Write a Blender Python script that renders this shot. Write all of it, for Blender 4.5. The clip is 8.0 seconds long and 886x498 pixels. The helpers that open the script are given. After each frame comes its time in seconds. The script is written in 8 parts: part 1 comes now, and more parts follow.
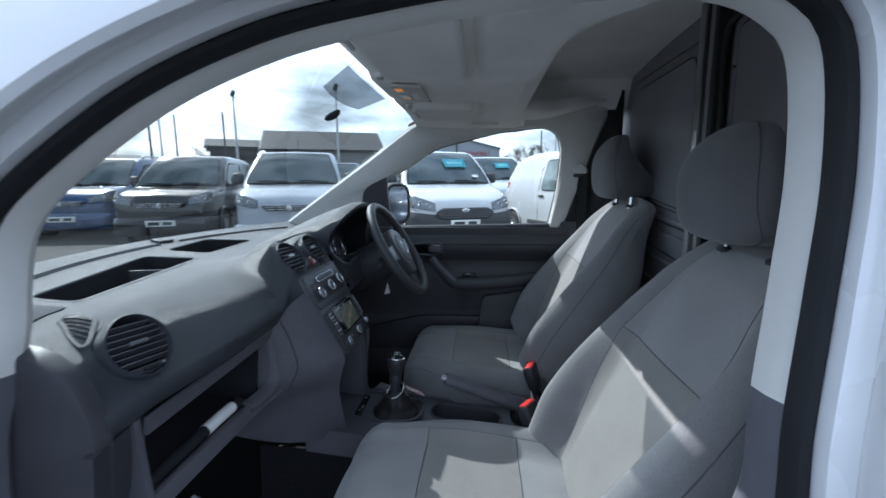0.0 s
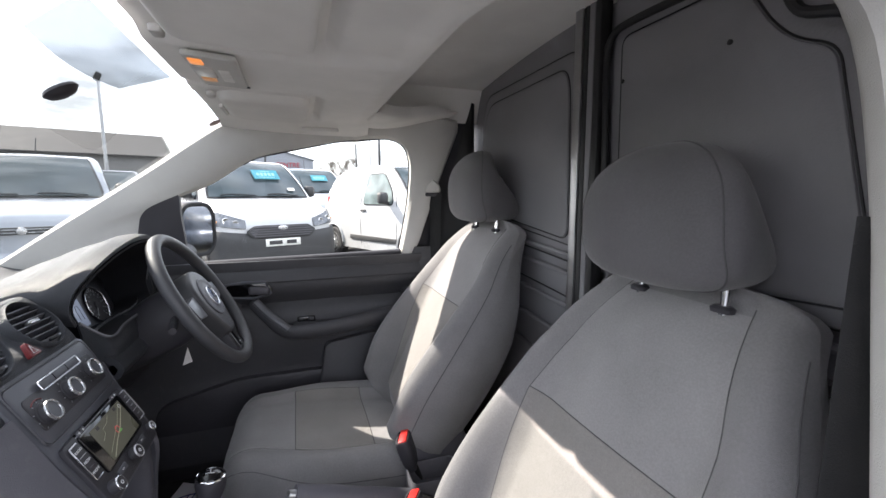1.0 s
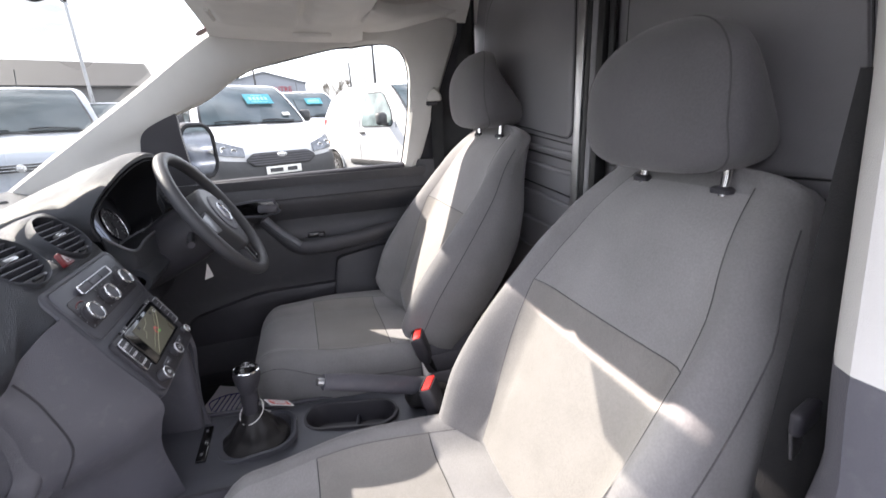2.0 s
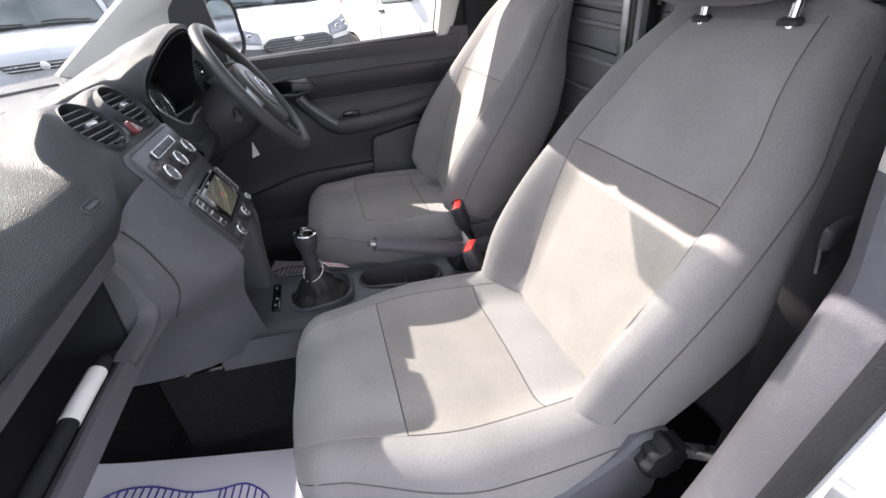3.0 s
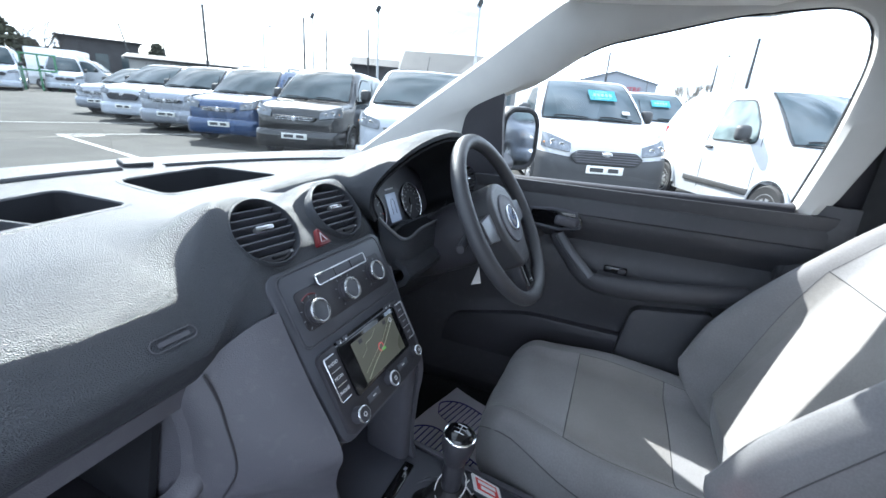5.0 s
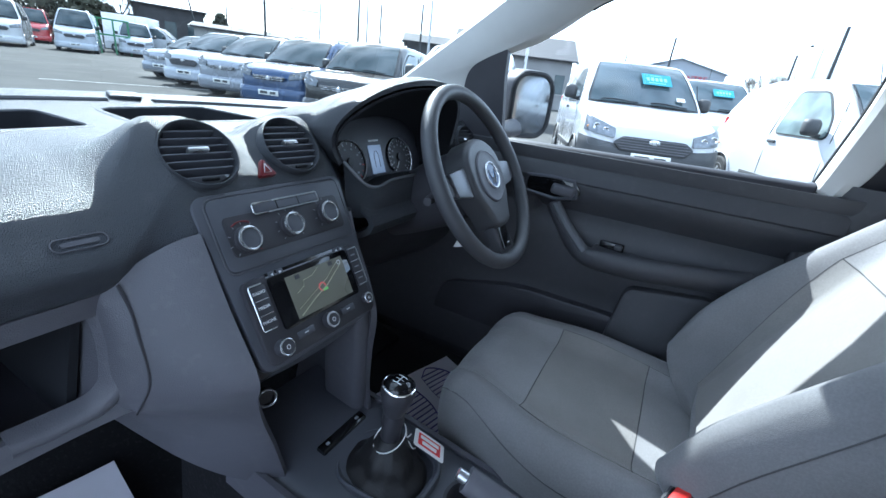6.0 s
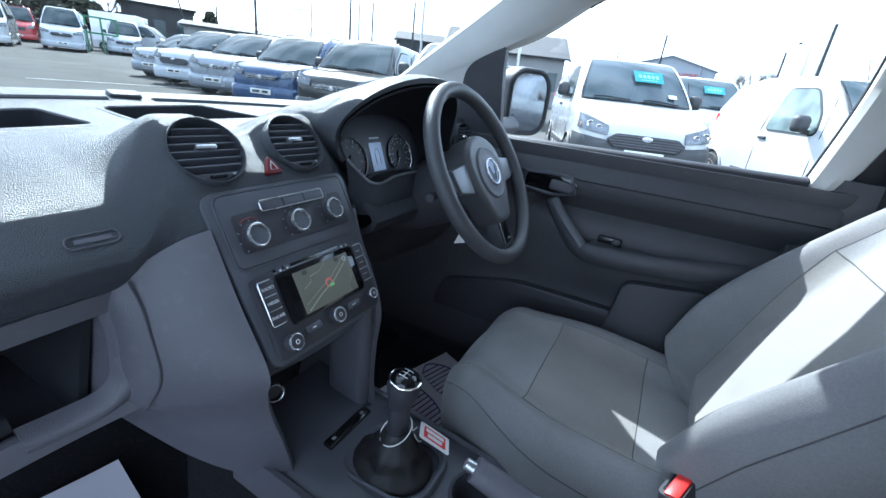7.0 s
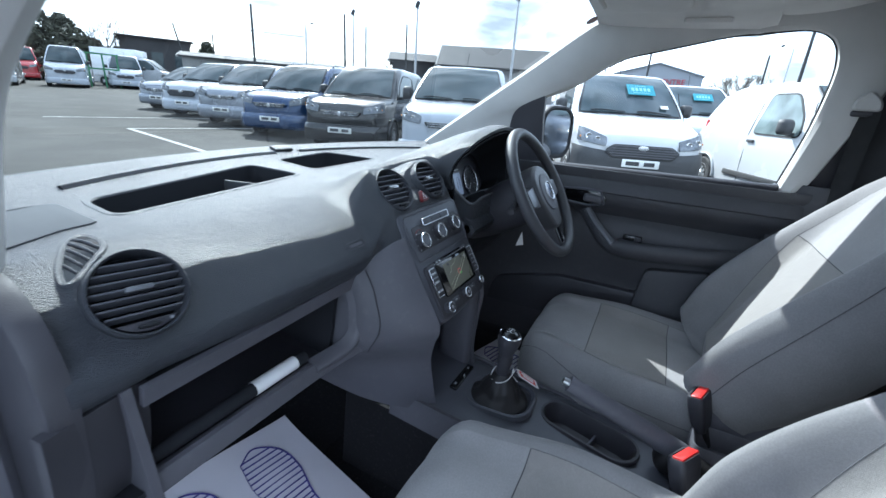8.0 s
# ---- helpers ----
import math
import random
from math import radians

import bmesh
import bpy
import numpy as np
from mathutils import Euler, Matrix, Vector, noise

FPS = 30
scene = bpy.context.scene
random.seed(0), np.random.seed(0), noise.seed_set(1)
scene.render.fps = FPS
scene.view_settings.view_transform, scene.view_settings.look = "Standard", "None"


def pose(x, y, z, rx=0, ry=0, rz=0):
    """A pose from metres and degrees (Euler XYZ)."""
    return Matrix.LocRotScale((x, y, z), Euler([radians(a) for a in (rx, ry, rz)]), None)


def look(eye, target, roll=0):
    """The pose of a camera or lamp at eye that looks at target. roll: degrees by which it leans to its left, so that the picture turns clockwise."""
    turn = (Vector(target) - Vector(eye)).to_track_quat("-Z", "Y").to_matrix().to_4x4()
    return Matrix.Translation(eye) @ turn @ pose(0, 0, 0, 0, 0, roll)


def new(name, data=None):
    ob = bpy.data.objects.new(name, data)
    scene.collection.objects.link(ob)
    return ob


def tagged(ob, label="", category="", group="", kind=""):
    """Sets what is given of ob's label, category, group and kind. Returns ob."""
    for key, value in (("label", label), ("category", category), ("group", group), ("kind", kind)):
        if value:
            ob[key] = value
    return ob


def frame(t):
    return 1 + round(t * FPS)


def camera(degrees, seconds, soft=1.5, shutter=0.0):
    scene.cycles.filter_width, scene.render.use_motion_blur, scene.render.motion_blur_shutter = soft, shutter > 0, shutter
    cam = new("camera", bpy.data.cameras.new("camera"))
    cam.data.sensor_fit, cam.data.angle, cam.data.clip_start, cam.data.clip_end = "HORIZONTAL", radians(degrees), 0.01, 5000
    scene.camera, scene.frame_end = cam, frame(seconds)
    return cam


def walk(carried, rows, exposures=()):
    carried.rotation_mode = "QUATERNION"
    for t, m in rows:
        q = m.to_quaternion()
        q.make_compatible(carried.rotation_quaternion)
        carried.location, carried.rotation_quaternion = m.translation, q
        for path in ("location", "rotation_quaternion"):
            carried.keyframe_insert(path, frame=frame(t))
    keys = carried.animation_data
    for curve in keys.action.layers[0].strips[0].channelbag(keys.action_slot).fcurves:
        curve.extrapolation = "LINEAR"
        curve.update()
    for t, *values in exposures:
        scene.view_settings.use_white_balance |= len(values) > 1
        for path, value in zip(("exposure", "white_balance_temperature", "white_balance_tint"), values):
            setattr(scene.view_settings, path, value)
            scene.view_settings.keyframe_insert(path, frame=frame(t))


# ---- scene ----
cam = camera(93.0, 8.0, shutter=0.16)
PATH = [
    (0, (-1.147, 0.164, 1.404), (0.819, 0.352, 1.093), -0.5),
    (0.5, (-0.937, 0.247, 1.424), (1.007, -0.15, 1.176), 0.1),
    (1, (-0.823, 0.239, 1.429), (1.051, -0.409, 1.172), -0.2),
    (1.5, (-0.82, 0.239, 1.429), (1.029, -0.43, 1.061), -1.1),
    (2, (-0.849, 0.253, 1.39), (0.961, -0.342, 0.781), -2.8),
    (2.2, (-0.868, 0.265, 1.373), (0.911, -0.273, 0.633), -3.7),
    (3.3, (-0.901, 0.316, 1.34), (0.738, -0.023, 0.246), -6.7),
    (3.5, (-0.902, 0.318, 1.335), (0.742, 0.016, 0.237), -7.1),
    (4, (-0.883, 0.31, 1.343), (0.867, 0.123, 0.392), -6.3),
    (4.5, (-0.703, 0.288, 1.385), (1.163, 0.498, 0.695), -2.7),
    (4.7, (-0.594, 0.289, 1.385), (1.254, 0.769, 0.789), -0.1),
    (5.8, (-0.412, 0.145, 1.328), (1.253, 1.001, 0.624), 6.8),
    (6, (-0.412, 0.141, 1.326), (1.252, 0.987, 0.608), 7.0),
    (6.5, (-0.413, 0.142, 1.323), (1.25, 0.976, 0.591), 7.2),
    (7, (-0.429, 0.15, 1.323), (1.246, 0.969, 0.601), 6.8),
    (7.5, (-0.592, 0.172, 1.36), (1.101, 0.983, 0.669), 5.5),
    (8, (-0.812, 0.193, 1.389), (0.883, 1.025, 0.729), 4.0),
]
EXPOSURES = [(0.0, 1.52, 5550, 8), (0.6, 1.78, 5600, 8), (1.0, 2.54, 6800, 17), (1.5, 2.72, 6850, 18), (2.2, 2.76, 6850, 20), (4.0, 2.76, 6850, 20), (4.5, 2.94, 6450, 15), (4.7, 2.92, 6200, 13), (5.8, 2.66, 5350, 7), (7.0, 2.66, 5350, 7), (8.0, 2.30, 5550, 8)]
walk(cam, [(t, look(eye, target, roll)) for t, eye, target, roll in PATH], EXPOSURES)

# ---- light: spring sun from ahead and to the right of the van ----
SUN_AZ, SUN_EL = 51.0, 40.0          # degrees: from +x towards +y, and above the ground
sun_from = Vector((math.cos(radians(SUN_EL)) * math.cos(radians(SUN_AZ)), math.cos(radians(SUN_EL)) * math.sin(radians(SUN_AZ)), math.sin(radians(SUN_EL))))
lamp_data = bpy.data.lights.new("sun", "SUN")
lamp_data.energy, lamp_data.angle, lamp_data.color = 2.9, radians(0.5), (1.0, 0.95, 0.87)
sun_lamp = new("sun", lamp_data)
sun_lamp.rotation_mode = "QUATERNION"
sun_lamp.rotation_quaternion = (-sun_from).to_track_quat("-Z", "Y")

world = bpy.data.worlds.new("sky")
scene.world = world
world.use_nodes = True
wn, wl = world.node_tree.nodes, world.node_tree.links
wn.clear()
w_out, w_bg, w_sky = wn.new("ShaderNodeOutputWorld"), wn.new("ShaderNodeBackground"), wn.new("ShaderNodeTexSky")
w_sky.sky_type, w_sky.sun_disc = "NISHITA", False
w_sky.sun_elevation, w_sky.sun_rotation = radians(SUN_EL), radians(90.0 - SUN_AZ)
w_sky.air_density, w_sky.dust_density, w_sky.ozone_density = 1.0, 2.0, 1.0
w_tc, w_map = wn.new("ShaderNodeTexCoord"), wn.new("ShaderNodeMapping")
w_map.inputs["Scale"].default_value = (1.0, 1.0, 3.2)
w_noise = wn.new("ShaderNodeTexNoise")
w_noise.inputs["Scale"].default_value, w_noise.inputs["Detail"].default_value, w_noise.inputs["Roughness"].default_value = 2.6, 9.0, 0.56
w_ramp = wn.new("ShaderNodeValToRGB")
w_ramp.color_ramp.elements[0].position, w_ramp.color_ramp.elements[1].position = 0.36, 0.62
w_ramp.color_ramp.elements[0].color = (0.35, 0.35, 0.35, 1)
w_mix = wn.new("ShaderNodeMix")
w_mix.data_type = "RGBA"
w_mix.inputs[7].default_value = (6.2, 6.6, 7.2, 1)   # sunlit cloud
wl.new(w_tc.outputs["Generated"], w_map.inputs["Vector"])
wl.new(w_map.outputs["Vector"], w_noise.inputs["Vector"])
wl.new(w_noise.outputs["Fac"], w_ramp.inputs["Fac"])
wl.new(w_ramp.outputs["Color"], w_mix.inputs[0])
wl.new(w_sky.outputs["Color"], w_mix.inputs[6])
# grey undersides of the clouds
w_noise2, w_shade, w_dim = wn.new("ShaderNodeTexNoise"), wn.new("ShaderNodeMapRange"), wn.new("ShaderNodeMix")
w_noise2.inputs["Scale"].default_value, w_noise2.inputs["Detail"].default_value = 4.2, 7.0
w_shade.inputs["From Min"].default_value, w_shade.inputs["From Max"].default_value = 0.36, 0.60
w_shade.inputs["To Min"].default_value, w_shade.inputs["To Max"].default_value = 0.34, 1.15
w_dim.data_type, w_dim.blend_type = "RGBA", "MULTIPLY"
w_dim.inputs[0].default_value = 1.0
wl.new(w_map.outputs["Vector"], w_noise2.inputs["Vector"])
wl.new(w_noise2.outputs["Fac"], w_shade.inputs["Value"])
wl.new(w_mix.outputs[2], w_dim.inputs[6])
wl.new(w_shade.outputs["Result"], w_dim.inputs[7])
wl.new(w_dim.outputs[2], w_bg.inputs["Color"])
wl.new(w_bg.outputs["Background"], w_out.inputs["Surface"])
w_bg.inputs["Strength"].default_value = 0.118


# ---- materials ----
def mat(name, colour, rough=0.6, metal=0.0, vary=0.12, scale=6.0, grain=0.0, grain_scale=400.0, spec=0.5, coat=0.0, dirt=0.0, cell=False):
    """A painted, plastic, cloth or metal surface: cloudy variation at one scale, fine relief at another."""
    m = bpy.data.materials.new(name)
    m.use_nodes = True
    n, l = m.node_tree.nodes, m.node_tree.links
    b = n["Principled BSDF"]
    b.inputs["Metallic"].default_value, b.inputs["Specular IOR Level"].default_value = metal, spec
    b.inputs["Coat Weight"].default_value, b.inputs["Coat Roughness"].default_value = coat, 0.06
    tc = n.new("ShaderNodeTexCoord")
    big = n.new("ShaderNodeTexNoise")
    big.inputs["Scale"].default_value, big.inputs["Detail"].default_value = scale, 5.0
    l.new(tc.outputs["Object"], big.inputs["Vector"])
    ramp = n.new("ShaderNodeMapRange")
    ramp.inputs["From Min"].default_value, ramp.inputs["From Max"].default_value = 0.3, 0.7
    ramp.inputs["To Min"].default_value, ramp.inputs["To Max"].default_value = 1.0 - vary, 1.0 + vary
    l.new(big.outputs["Fac"], ramp.inputs["Value"])
    mul = n.new("ShaderNodeMix")
    mul.data_type, mul.blend_type = "RGBA", "MULTIPLY"
    mul.inputs[0].default_value = 1.0
    mul.inputs[6].default_value = (*colour, 1)
    l.new(ramp.outputs["Result"], mul.inputs[7])
    l.new(mul.outputs[2], b.inputs["Base Color"])
    rr = n.new("ShaderNodeMapRange")
    rr.inputs["From Min"].default_value, rr.inputs["From Max"].default_value = 0.3, 0.7
    rr.inputs["To Min"].default_value, rr.inputs["To Max"].default_value = max(0.02, rough - 0.07), min(1.0, rough + 0.07)
    l.new(big.outputs["Fac"], rr.inputs["Value"])
    l.new(rr.outputs["Result"], b.inputs["Roughness"])
    if grain:
        g = n.new("ShaderNodeTexVoronoi" if cell else "ShaderNodeTexNoise")
        g.inputs["Scale"].default_value = grain_scale
        l.new(tc.outputs["Object"], g.inputs["Vector"])
        bump = n.new("ShaderNodeBump")
        bump.inputs["Strength"].default_value, bump.inputs["Distance"].default_value = grain, 0.002
        l.new(g.outputs["Distance" if cell else "Fac"], bump.inputs["Height"])
        l.new(bump.outputs["Normal"], b.inputs["Normal"])
    if dirt:
        spots = n.new("ShaderNodeTexNoise")
        spots.inputs["Scale"].default_value, spots.inputs["Detail"].default_value = scale * 9.0, 8.0
        l.new(tc.outputs["Object"], spots.inputs["Vector"])
        sr = n.new("ShaderNodeMapRange")
        sr.inputs["From Min"].default_value, sr.inputs["From Max"].default_value = 0.56, 0.75
        sr.inputs["To Max"].default_value = dirt
        l.new(spots.outputs["Fac"], sr.inputs["Value"])
        dm = n.new("ShaderNodeMix")
        dm.data_type = "RGBA"
        dm.inputs[7].default_value = (0.33, 0.32, 0.30, 1)
        l.new(sr.outputs["Result"], dm.inputs[0])
        l.new(mul.outputs[2], dm.inputs[6])
        l.new(dm.outputs[2], b.inputs["Base Color"])
    return m


def cloth(name, colour, scale=950.0, depth=0.30, ribbed=0.0):
    """Woven seat cloth: fine weave relief, lighter flecks, a soft sheen; ribbed adds fine lines."""
    m = mat(name, colour, 0.92, 0.0, 0.10, 9.0, depth, scale, 0.25)
    n, l = m.node_tree.nodes, m.node_tree.links
    b = n["Principled BSDF"]
    b.inputs["Sheen Weight"].default_value, b.inputs["Sheen Roughness"].default_value = 0.25, 0.5
    src = b.inputs["Base Color"].links[0].from_socket
    tc = n.new("ShaderNodeTexCoord")
    fleck = n.new("ShaderNodeTexNoise")
    fleck.inputs["Scale"].default_value, fleck.inputs["Detail"].default_value = 330.0, 3.0
    l.new(tc.outputs["Object"], fleck.inputs["Vector"])
    fr = n.new("ShaderNodeMapRange")
    fr.inputs["From Min"].default_value, fr.inputs["From Max"].default_value = 0.35, 0.72
    fr.inputs["To Min"].default_value, fr.inputs["To Max"].default_value = 0.93, 1.08
    l.new(fleck.outputs["Fac"], fr.inputs["Value"])
    mm = n.new("ShaderNodeMix")
    mm.data_type, mm.blend_type = "RGBA", "MULTIPLY"
    mm.inputs[0].default_value = 1.0
    l.new(src, mm.inputs[6])
    l.new(fr.outputs["Result"], mm.inputs[7])
    last = mm.outputs[2]
    if ribbed:
        wave = n.new("ShaderNodeTexWave")
        wave.wave_type, wave.bands_direction = "BANDS", "X"
        wave.inputs["Scale"].default_value = ribbed
        l.new(tc.outputs["Object"], wave.inputs["Vector"])
        wr = n.new("ShaderNodeMapRange")
        wr.inputs["To Min"].default_value, wr.inputs["To Max"].default_value = 0.84, 1.1
        l.new(wave.outputs["Fac"], wr.inputs["Value"])
        m2 = n.new("ShaderNodeMix")
        m2.data_type, m2.blend_type = "RGBA", "MULTIPLY"
        m2.inputs[0].default_value = 1.0
        l.new(last, m2.inputs[6])
        l.new(wr.outputs["Result"], m2.inputs[7])
        last = m2.outputs[2]
    l.new(last, b.inputs["Base Color"])
    return m


def glass(name, tint=(0.93, 0.97, 0.96), rough=0.0, gloss=0.10):
    """Thin clear pane: lets most light straight through, and mirrors more at a slant."""
    m = bpy.data.materials.new(name)
    m.use_nodes = True
    n, l = m.node_tree.nodes, m.node_tree.links
    n.clear()
    out, mix = n.new("ShaderNodeOutputMaterial"), n.new("ShaderNodeMixShader")
    tr, gl, fr = n.new("ShaderNodeBsdfTransparent"), n.new("ShaderNodeBsdfGlossy"), n.new("ShaderNodeLayerWeight")
    tr.inputs["Color"].default_value = (*tint, 1)
    gl.inputs["Roughness"].default_value = rough
    power, scale_ = n.new("ShaderNodeMath"), n.new("ShaderNodeMath")
    power.operation, scale_.operation = "POWER", "MULTIPLY_ADD"
    power.inputs[1].default_value = 4.0
    scale_.inputs[1].default_value, scale_.inputs[2].default_value = 0.6, gloss * 0.4
    l.new(fr.outputs["Facing"], power.inputs[0])
    l.new(power.outputs[0], scale_.inputs[0])
    l.new(scale_.outputs[0], mix.inputs["Fac"])
    l.new(tr.outputs["BSDF"], mix.inputs[1])
    l.new(gl.outputs["BSDF"], mix.inputs[2])
    l.new(mix.outputs["Shader"], out.inputs["Surface"])
    return m


def glow(name, colour, strength):
    m = mat(name, colour, 0.3)
    b = m.node_tree.nodes["Principled BSDF"]
    b.inputs["Emission Color"].default_value, b.inputs["Emission Strength"].default_value = (*colour, 1), strength
    return m


M_DASH = mat("dash_soft_plastic", (0.022, 0.026, 0.036), 0.43, 0, 0.10, 5.0, 0.85, 800.0, 0.76, dirt=0.03, cell=True)
M_LOWER = mat("lower_hard_plastic", (0.090, 0.089, 0.104), 0.5, 0, 0.12, 6.0, 0.35, 700.0, 0.45, dirt=0.08)
M_DOOR = mat("door_panel_plastic", (0.060, 0.060, 0.067), 0.5, 0, 0.10, 6.0, 0.35, 700.0, 0.45, dirt=0.05)
M_LID = mat("matt_cover_plastic", (0.085, 0.090, 0.098), 0.8, 0, 0.08, 8.0, 0.2, 500.0, 0.15)
M_DARK = mat("black_trim_plastic", (0.041, 0.040, 0.047), 0.45, 0, 0.15, 9.0, 0.2, 800.0, 0.4)
M_PANEL = mat("console_panel_plastic", (0.074, 0.077, 0.092), 0.40, 0, 0.10, 10.0, 0.15, 900.0, 0.45)
M_WELL = mat("dark_matt_plastic", (0.020, 0.021, 0.025), 0.85, 0, 0.1, 10.0, 0.2, 600.0, 0.15)
M_GLOSSBLACK = mat("gloss_black", (0.006, 0.006, 0.007), 0.10, 0, 0.05, 8.0, 0, 0, 0.5)
M_SATIN = mat("satin_silver", (0.55, 0.56, 0.58), 0.28, 0.9, 0.06, 14.0)
M_CHROME = mat("chrome", (0.80, 0.81, 0.82), 0.09, 1.0, 0.03, 10.0)
M_STEEL = mat("bare_steel", (0.42, 0.42, 0.43), 0.35, 1.0, 0.10, 20.0)
M_LEATHER = mat("gaiter_leatherette", (0.018, 0.017, 0.018), 0.5, 0, 0.12, 18.0, 0.5, 500.0, 0.4)
M_SPOKE = mat("spoke_satin_grey", (0.15, 0.155, 0.17), 0.42, 0.3, 0.06, 14.0)
M_RIM = mat("wheel_rim_foam", (0.062, 0.063, 0.070), 0.46, 0, 0.10, 12.0, 0.25, 900.0, 0.45)
M_CLOTH = cloth("seat_bolster_cloth", (0.212, 0.206, 0.209))
M_UPPER = cloth("seat_panel_cloth", (0.256, 0.249, 0.251))
M_INSERT = cloth("seat_insert_cloth", (0.238, 0.226, 0.216), 800.0, 0.35, 260.0)
M_SEAM = mat("seam_thread", (0.090, 0.088, 0.090), 0.9)
M_HEADREST = cloth("headrest_cloth", (0.116, 0.112, 0.117))
M_LINER = mat("headlining_felt", (0.83, 0.815, 0.785), 0.95, 0, 0.06, 7.0, 0.3, 700.0, 0.15)
M_TRIM = mat("pale_grey_trim", (0.60, 0.59, 0.565), 0.62, 0, 0.06, 8.0, 0.25, 800.0, 0.35, dirt=0.03)
M_BULK = mat("bulkhead_grey_board", (0.228, 0.223, 0.236), 0.55, 0, 0.14, 3.5, 0.25, 260.0, 0.35, dirt=0.06)
M_BULKEDGE = mat("bulkhead_black_edge", (0.012, 0.012, 0.014), 0.5, 0, 0.1, 10.0)
M_SEAL = mat("door_seal_rubber", (0.010, 0.011, 0.014), 0.65, 0, 0.12, 14.0, 0.3, 300.0, 0.35)
M_BODY = mat("van_white_paint", (0.80, 0.81, 0.84), 0.28, 0, 0.03, 3.0, 0, 0, 0.5, 0.6, dirt=0.02)
M_CARPET = mat("cab_floor_rubber", (0.011, 0.011, 0.013), 0.9, 0, 0.15, 14.0, 0.6, 160.0, 0.2, dirt=0.04)
M_PAPER = mat("paper_mat", (0.66, 0.64, 0.70), 0.9, 0, 0.05, 6.0, 0.12, 60.0, 0.2)
M_INK = mat("violet_ink", (0.055, 0.045, 0.22), 0.8)
M_RED = mat("red_plastic", (0.62, 0.03, 0.025), 0.35, 0, 0.08, 20.0)
M_DARKRED = mat("dark_red_button", (0.13, 0.010, 0.014), 0.35, 0, 0.08, 20.0)
M_WHITE = mat("white_card", (0.78, 0.78, 0.78), 0.6, 0, 0.04, 20.0)
M_WEB = mat("belt_webbing", (0.012, 0.012, 0.013), 0.8, 0, 0.12, 40.0, 0.4, 900.0)
M_STRING = mat("white_string", (0.75, 0.75, 0.73), 0.9)
M_GLASS = glass("windscreen_glass", (0.60, 0.64, 0.63))
M_SIDEGLASS = glass("side_glass", (0.84, 0.88, 0.87))
M_MIRROR = mat("mirror_glass", (0.62, 0.64, 0.66), 0.02, 1.0, 0.0)
M_AMBER = glow("amber_courtesy_lamp", (1.0, 0.34, 0.08), 0.12)
M_AMBERDIM = glow("faint_amber_lens", (0.75, 0.36, 0.14), 0.04)
M_LENS = mat("clear_lens", (0.70, 0.68, 0.64), 0.15, 0, 0.1, 60.0)
M_MARK = mat("white_marking", (0.62, 0.63, 0.65), 0.5)
M_GLYPH = mat("grey_marking", (0.24, 0.25, 0.27), 0.5)
M_SCREEN = glow("navigation_screen", (0.10, 0.10, 0.075), 0.03)
M_MAPLINE = glow("map_road_line", (0.34, 0.34, 0.25), 0.035)
M_MAPGREEN = glow("map_green_mark", (0.14, 0.40, 0.10), 0.08)
M_MAPRED = glow("map_red_mark", (0.55, 0.10, 0.10), 0.08)
M_LCD = glow("cluster_display", (0.22, 0.27, 0.36), 0.10)
M_FILM = glass("dotted_film", (0.36, 0.38, 0.40), 0.3, 0.02)


# ---- mesh tools ----
def smooth(a, b, x):
    t = min(1.0, max(0.0, (x - a) / (b - a)))
    return t * t * (3 - 2 * t)


def link(name, bm, material, parent=None, label="", smooth=True, angle=35.0):
    me = bpy.data.meshes.new(name)
    bmesh.ops.recalc_face_normals(bm, faces=bm.faces[:])
    bm.to_mesh(me)
    bm.free()
    me.materials.append(material)
    if smooth:
        me.polygons.foreach_set("use_smooth", [True] * len(me.polygons))
        me.set_sharp_from_angle(angle=radians(angle))
    ob = new(name, me)
    if parent:
        ob.parent = parent
    if label:
        ob["label"] = label
    return ob



def thing(name, label, category, group="", kind="", at=(0, 0, 0)):
    ob = new(name)
    ob.location = at
    ob.empty_display_size = 0.05
    return tagged(ob, label, category, group, kind)


def move(bm, m):
    bmesh.ops.transform(bm, matrix=m, verts=bm.verts[:])
    return bm


def box(sx, sy, sz, at=(0, 0, 0), bevel=0.0, seg=2, turn=(0, 0, 0)):
    bm = bmesh.new()
    bmesh.ops.create_cube(bm, size=1.0)
    bmesh.ops.scale(bm, vec=(sx, sy, sz), verts=bm.verts[:])
    if bevel:
        bmesh.ops.bevel(bm, geom=bm.edges[:], offset=bevel, segments=seg, profile=0.5, affect="EDGES", clamp_overlap=True)
    return move(bm, pose(*at, *turn))


def loft(rings, cap=True, closed=True):
    """Skin over rings of equal length; closed: each ring is a loop."""
    bm = bmesh.new()
    rows = [[bm.verts.new(p) for p in r] for r in rings]
    n = len(rows[0])
    for a, b in zip(rows, rows[1:]):
        for i in range(n if closed else n - 1):
            j = (i + 1) % n
            bm.faces.new((a[i], a[j], b[j], b[i]))
    if cap and closed:
        bm.faces.new(rows[0])
        bm.faces.new(list(reversed(rows[-1])))
    return bm


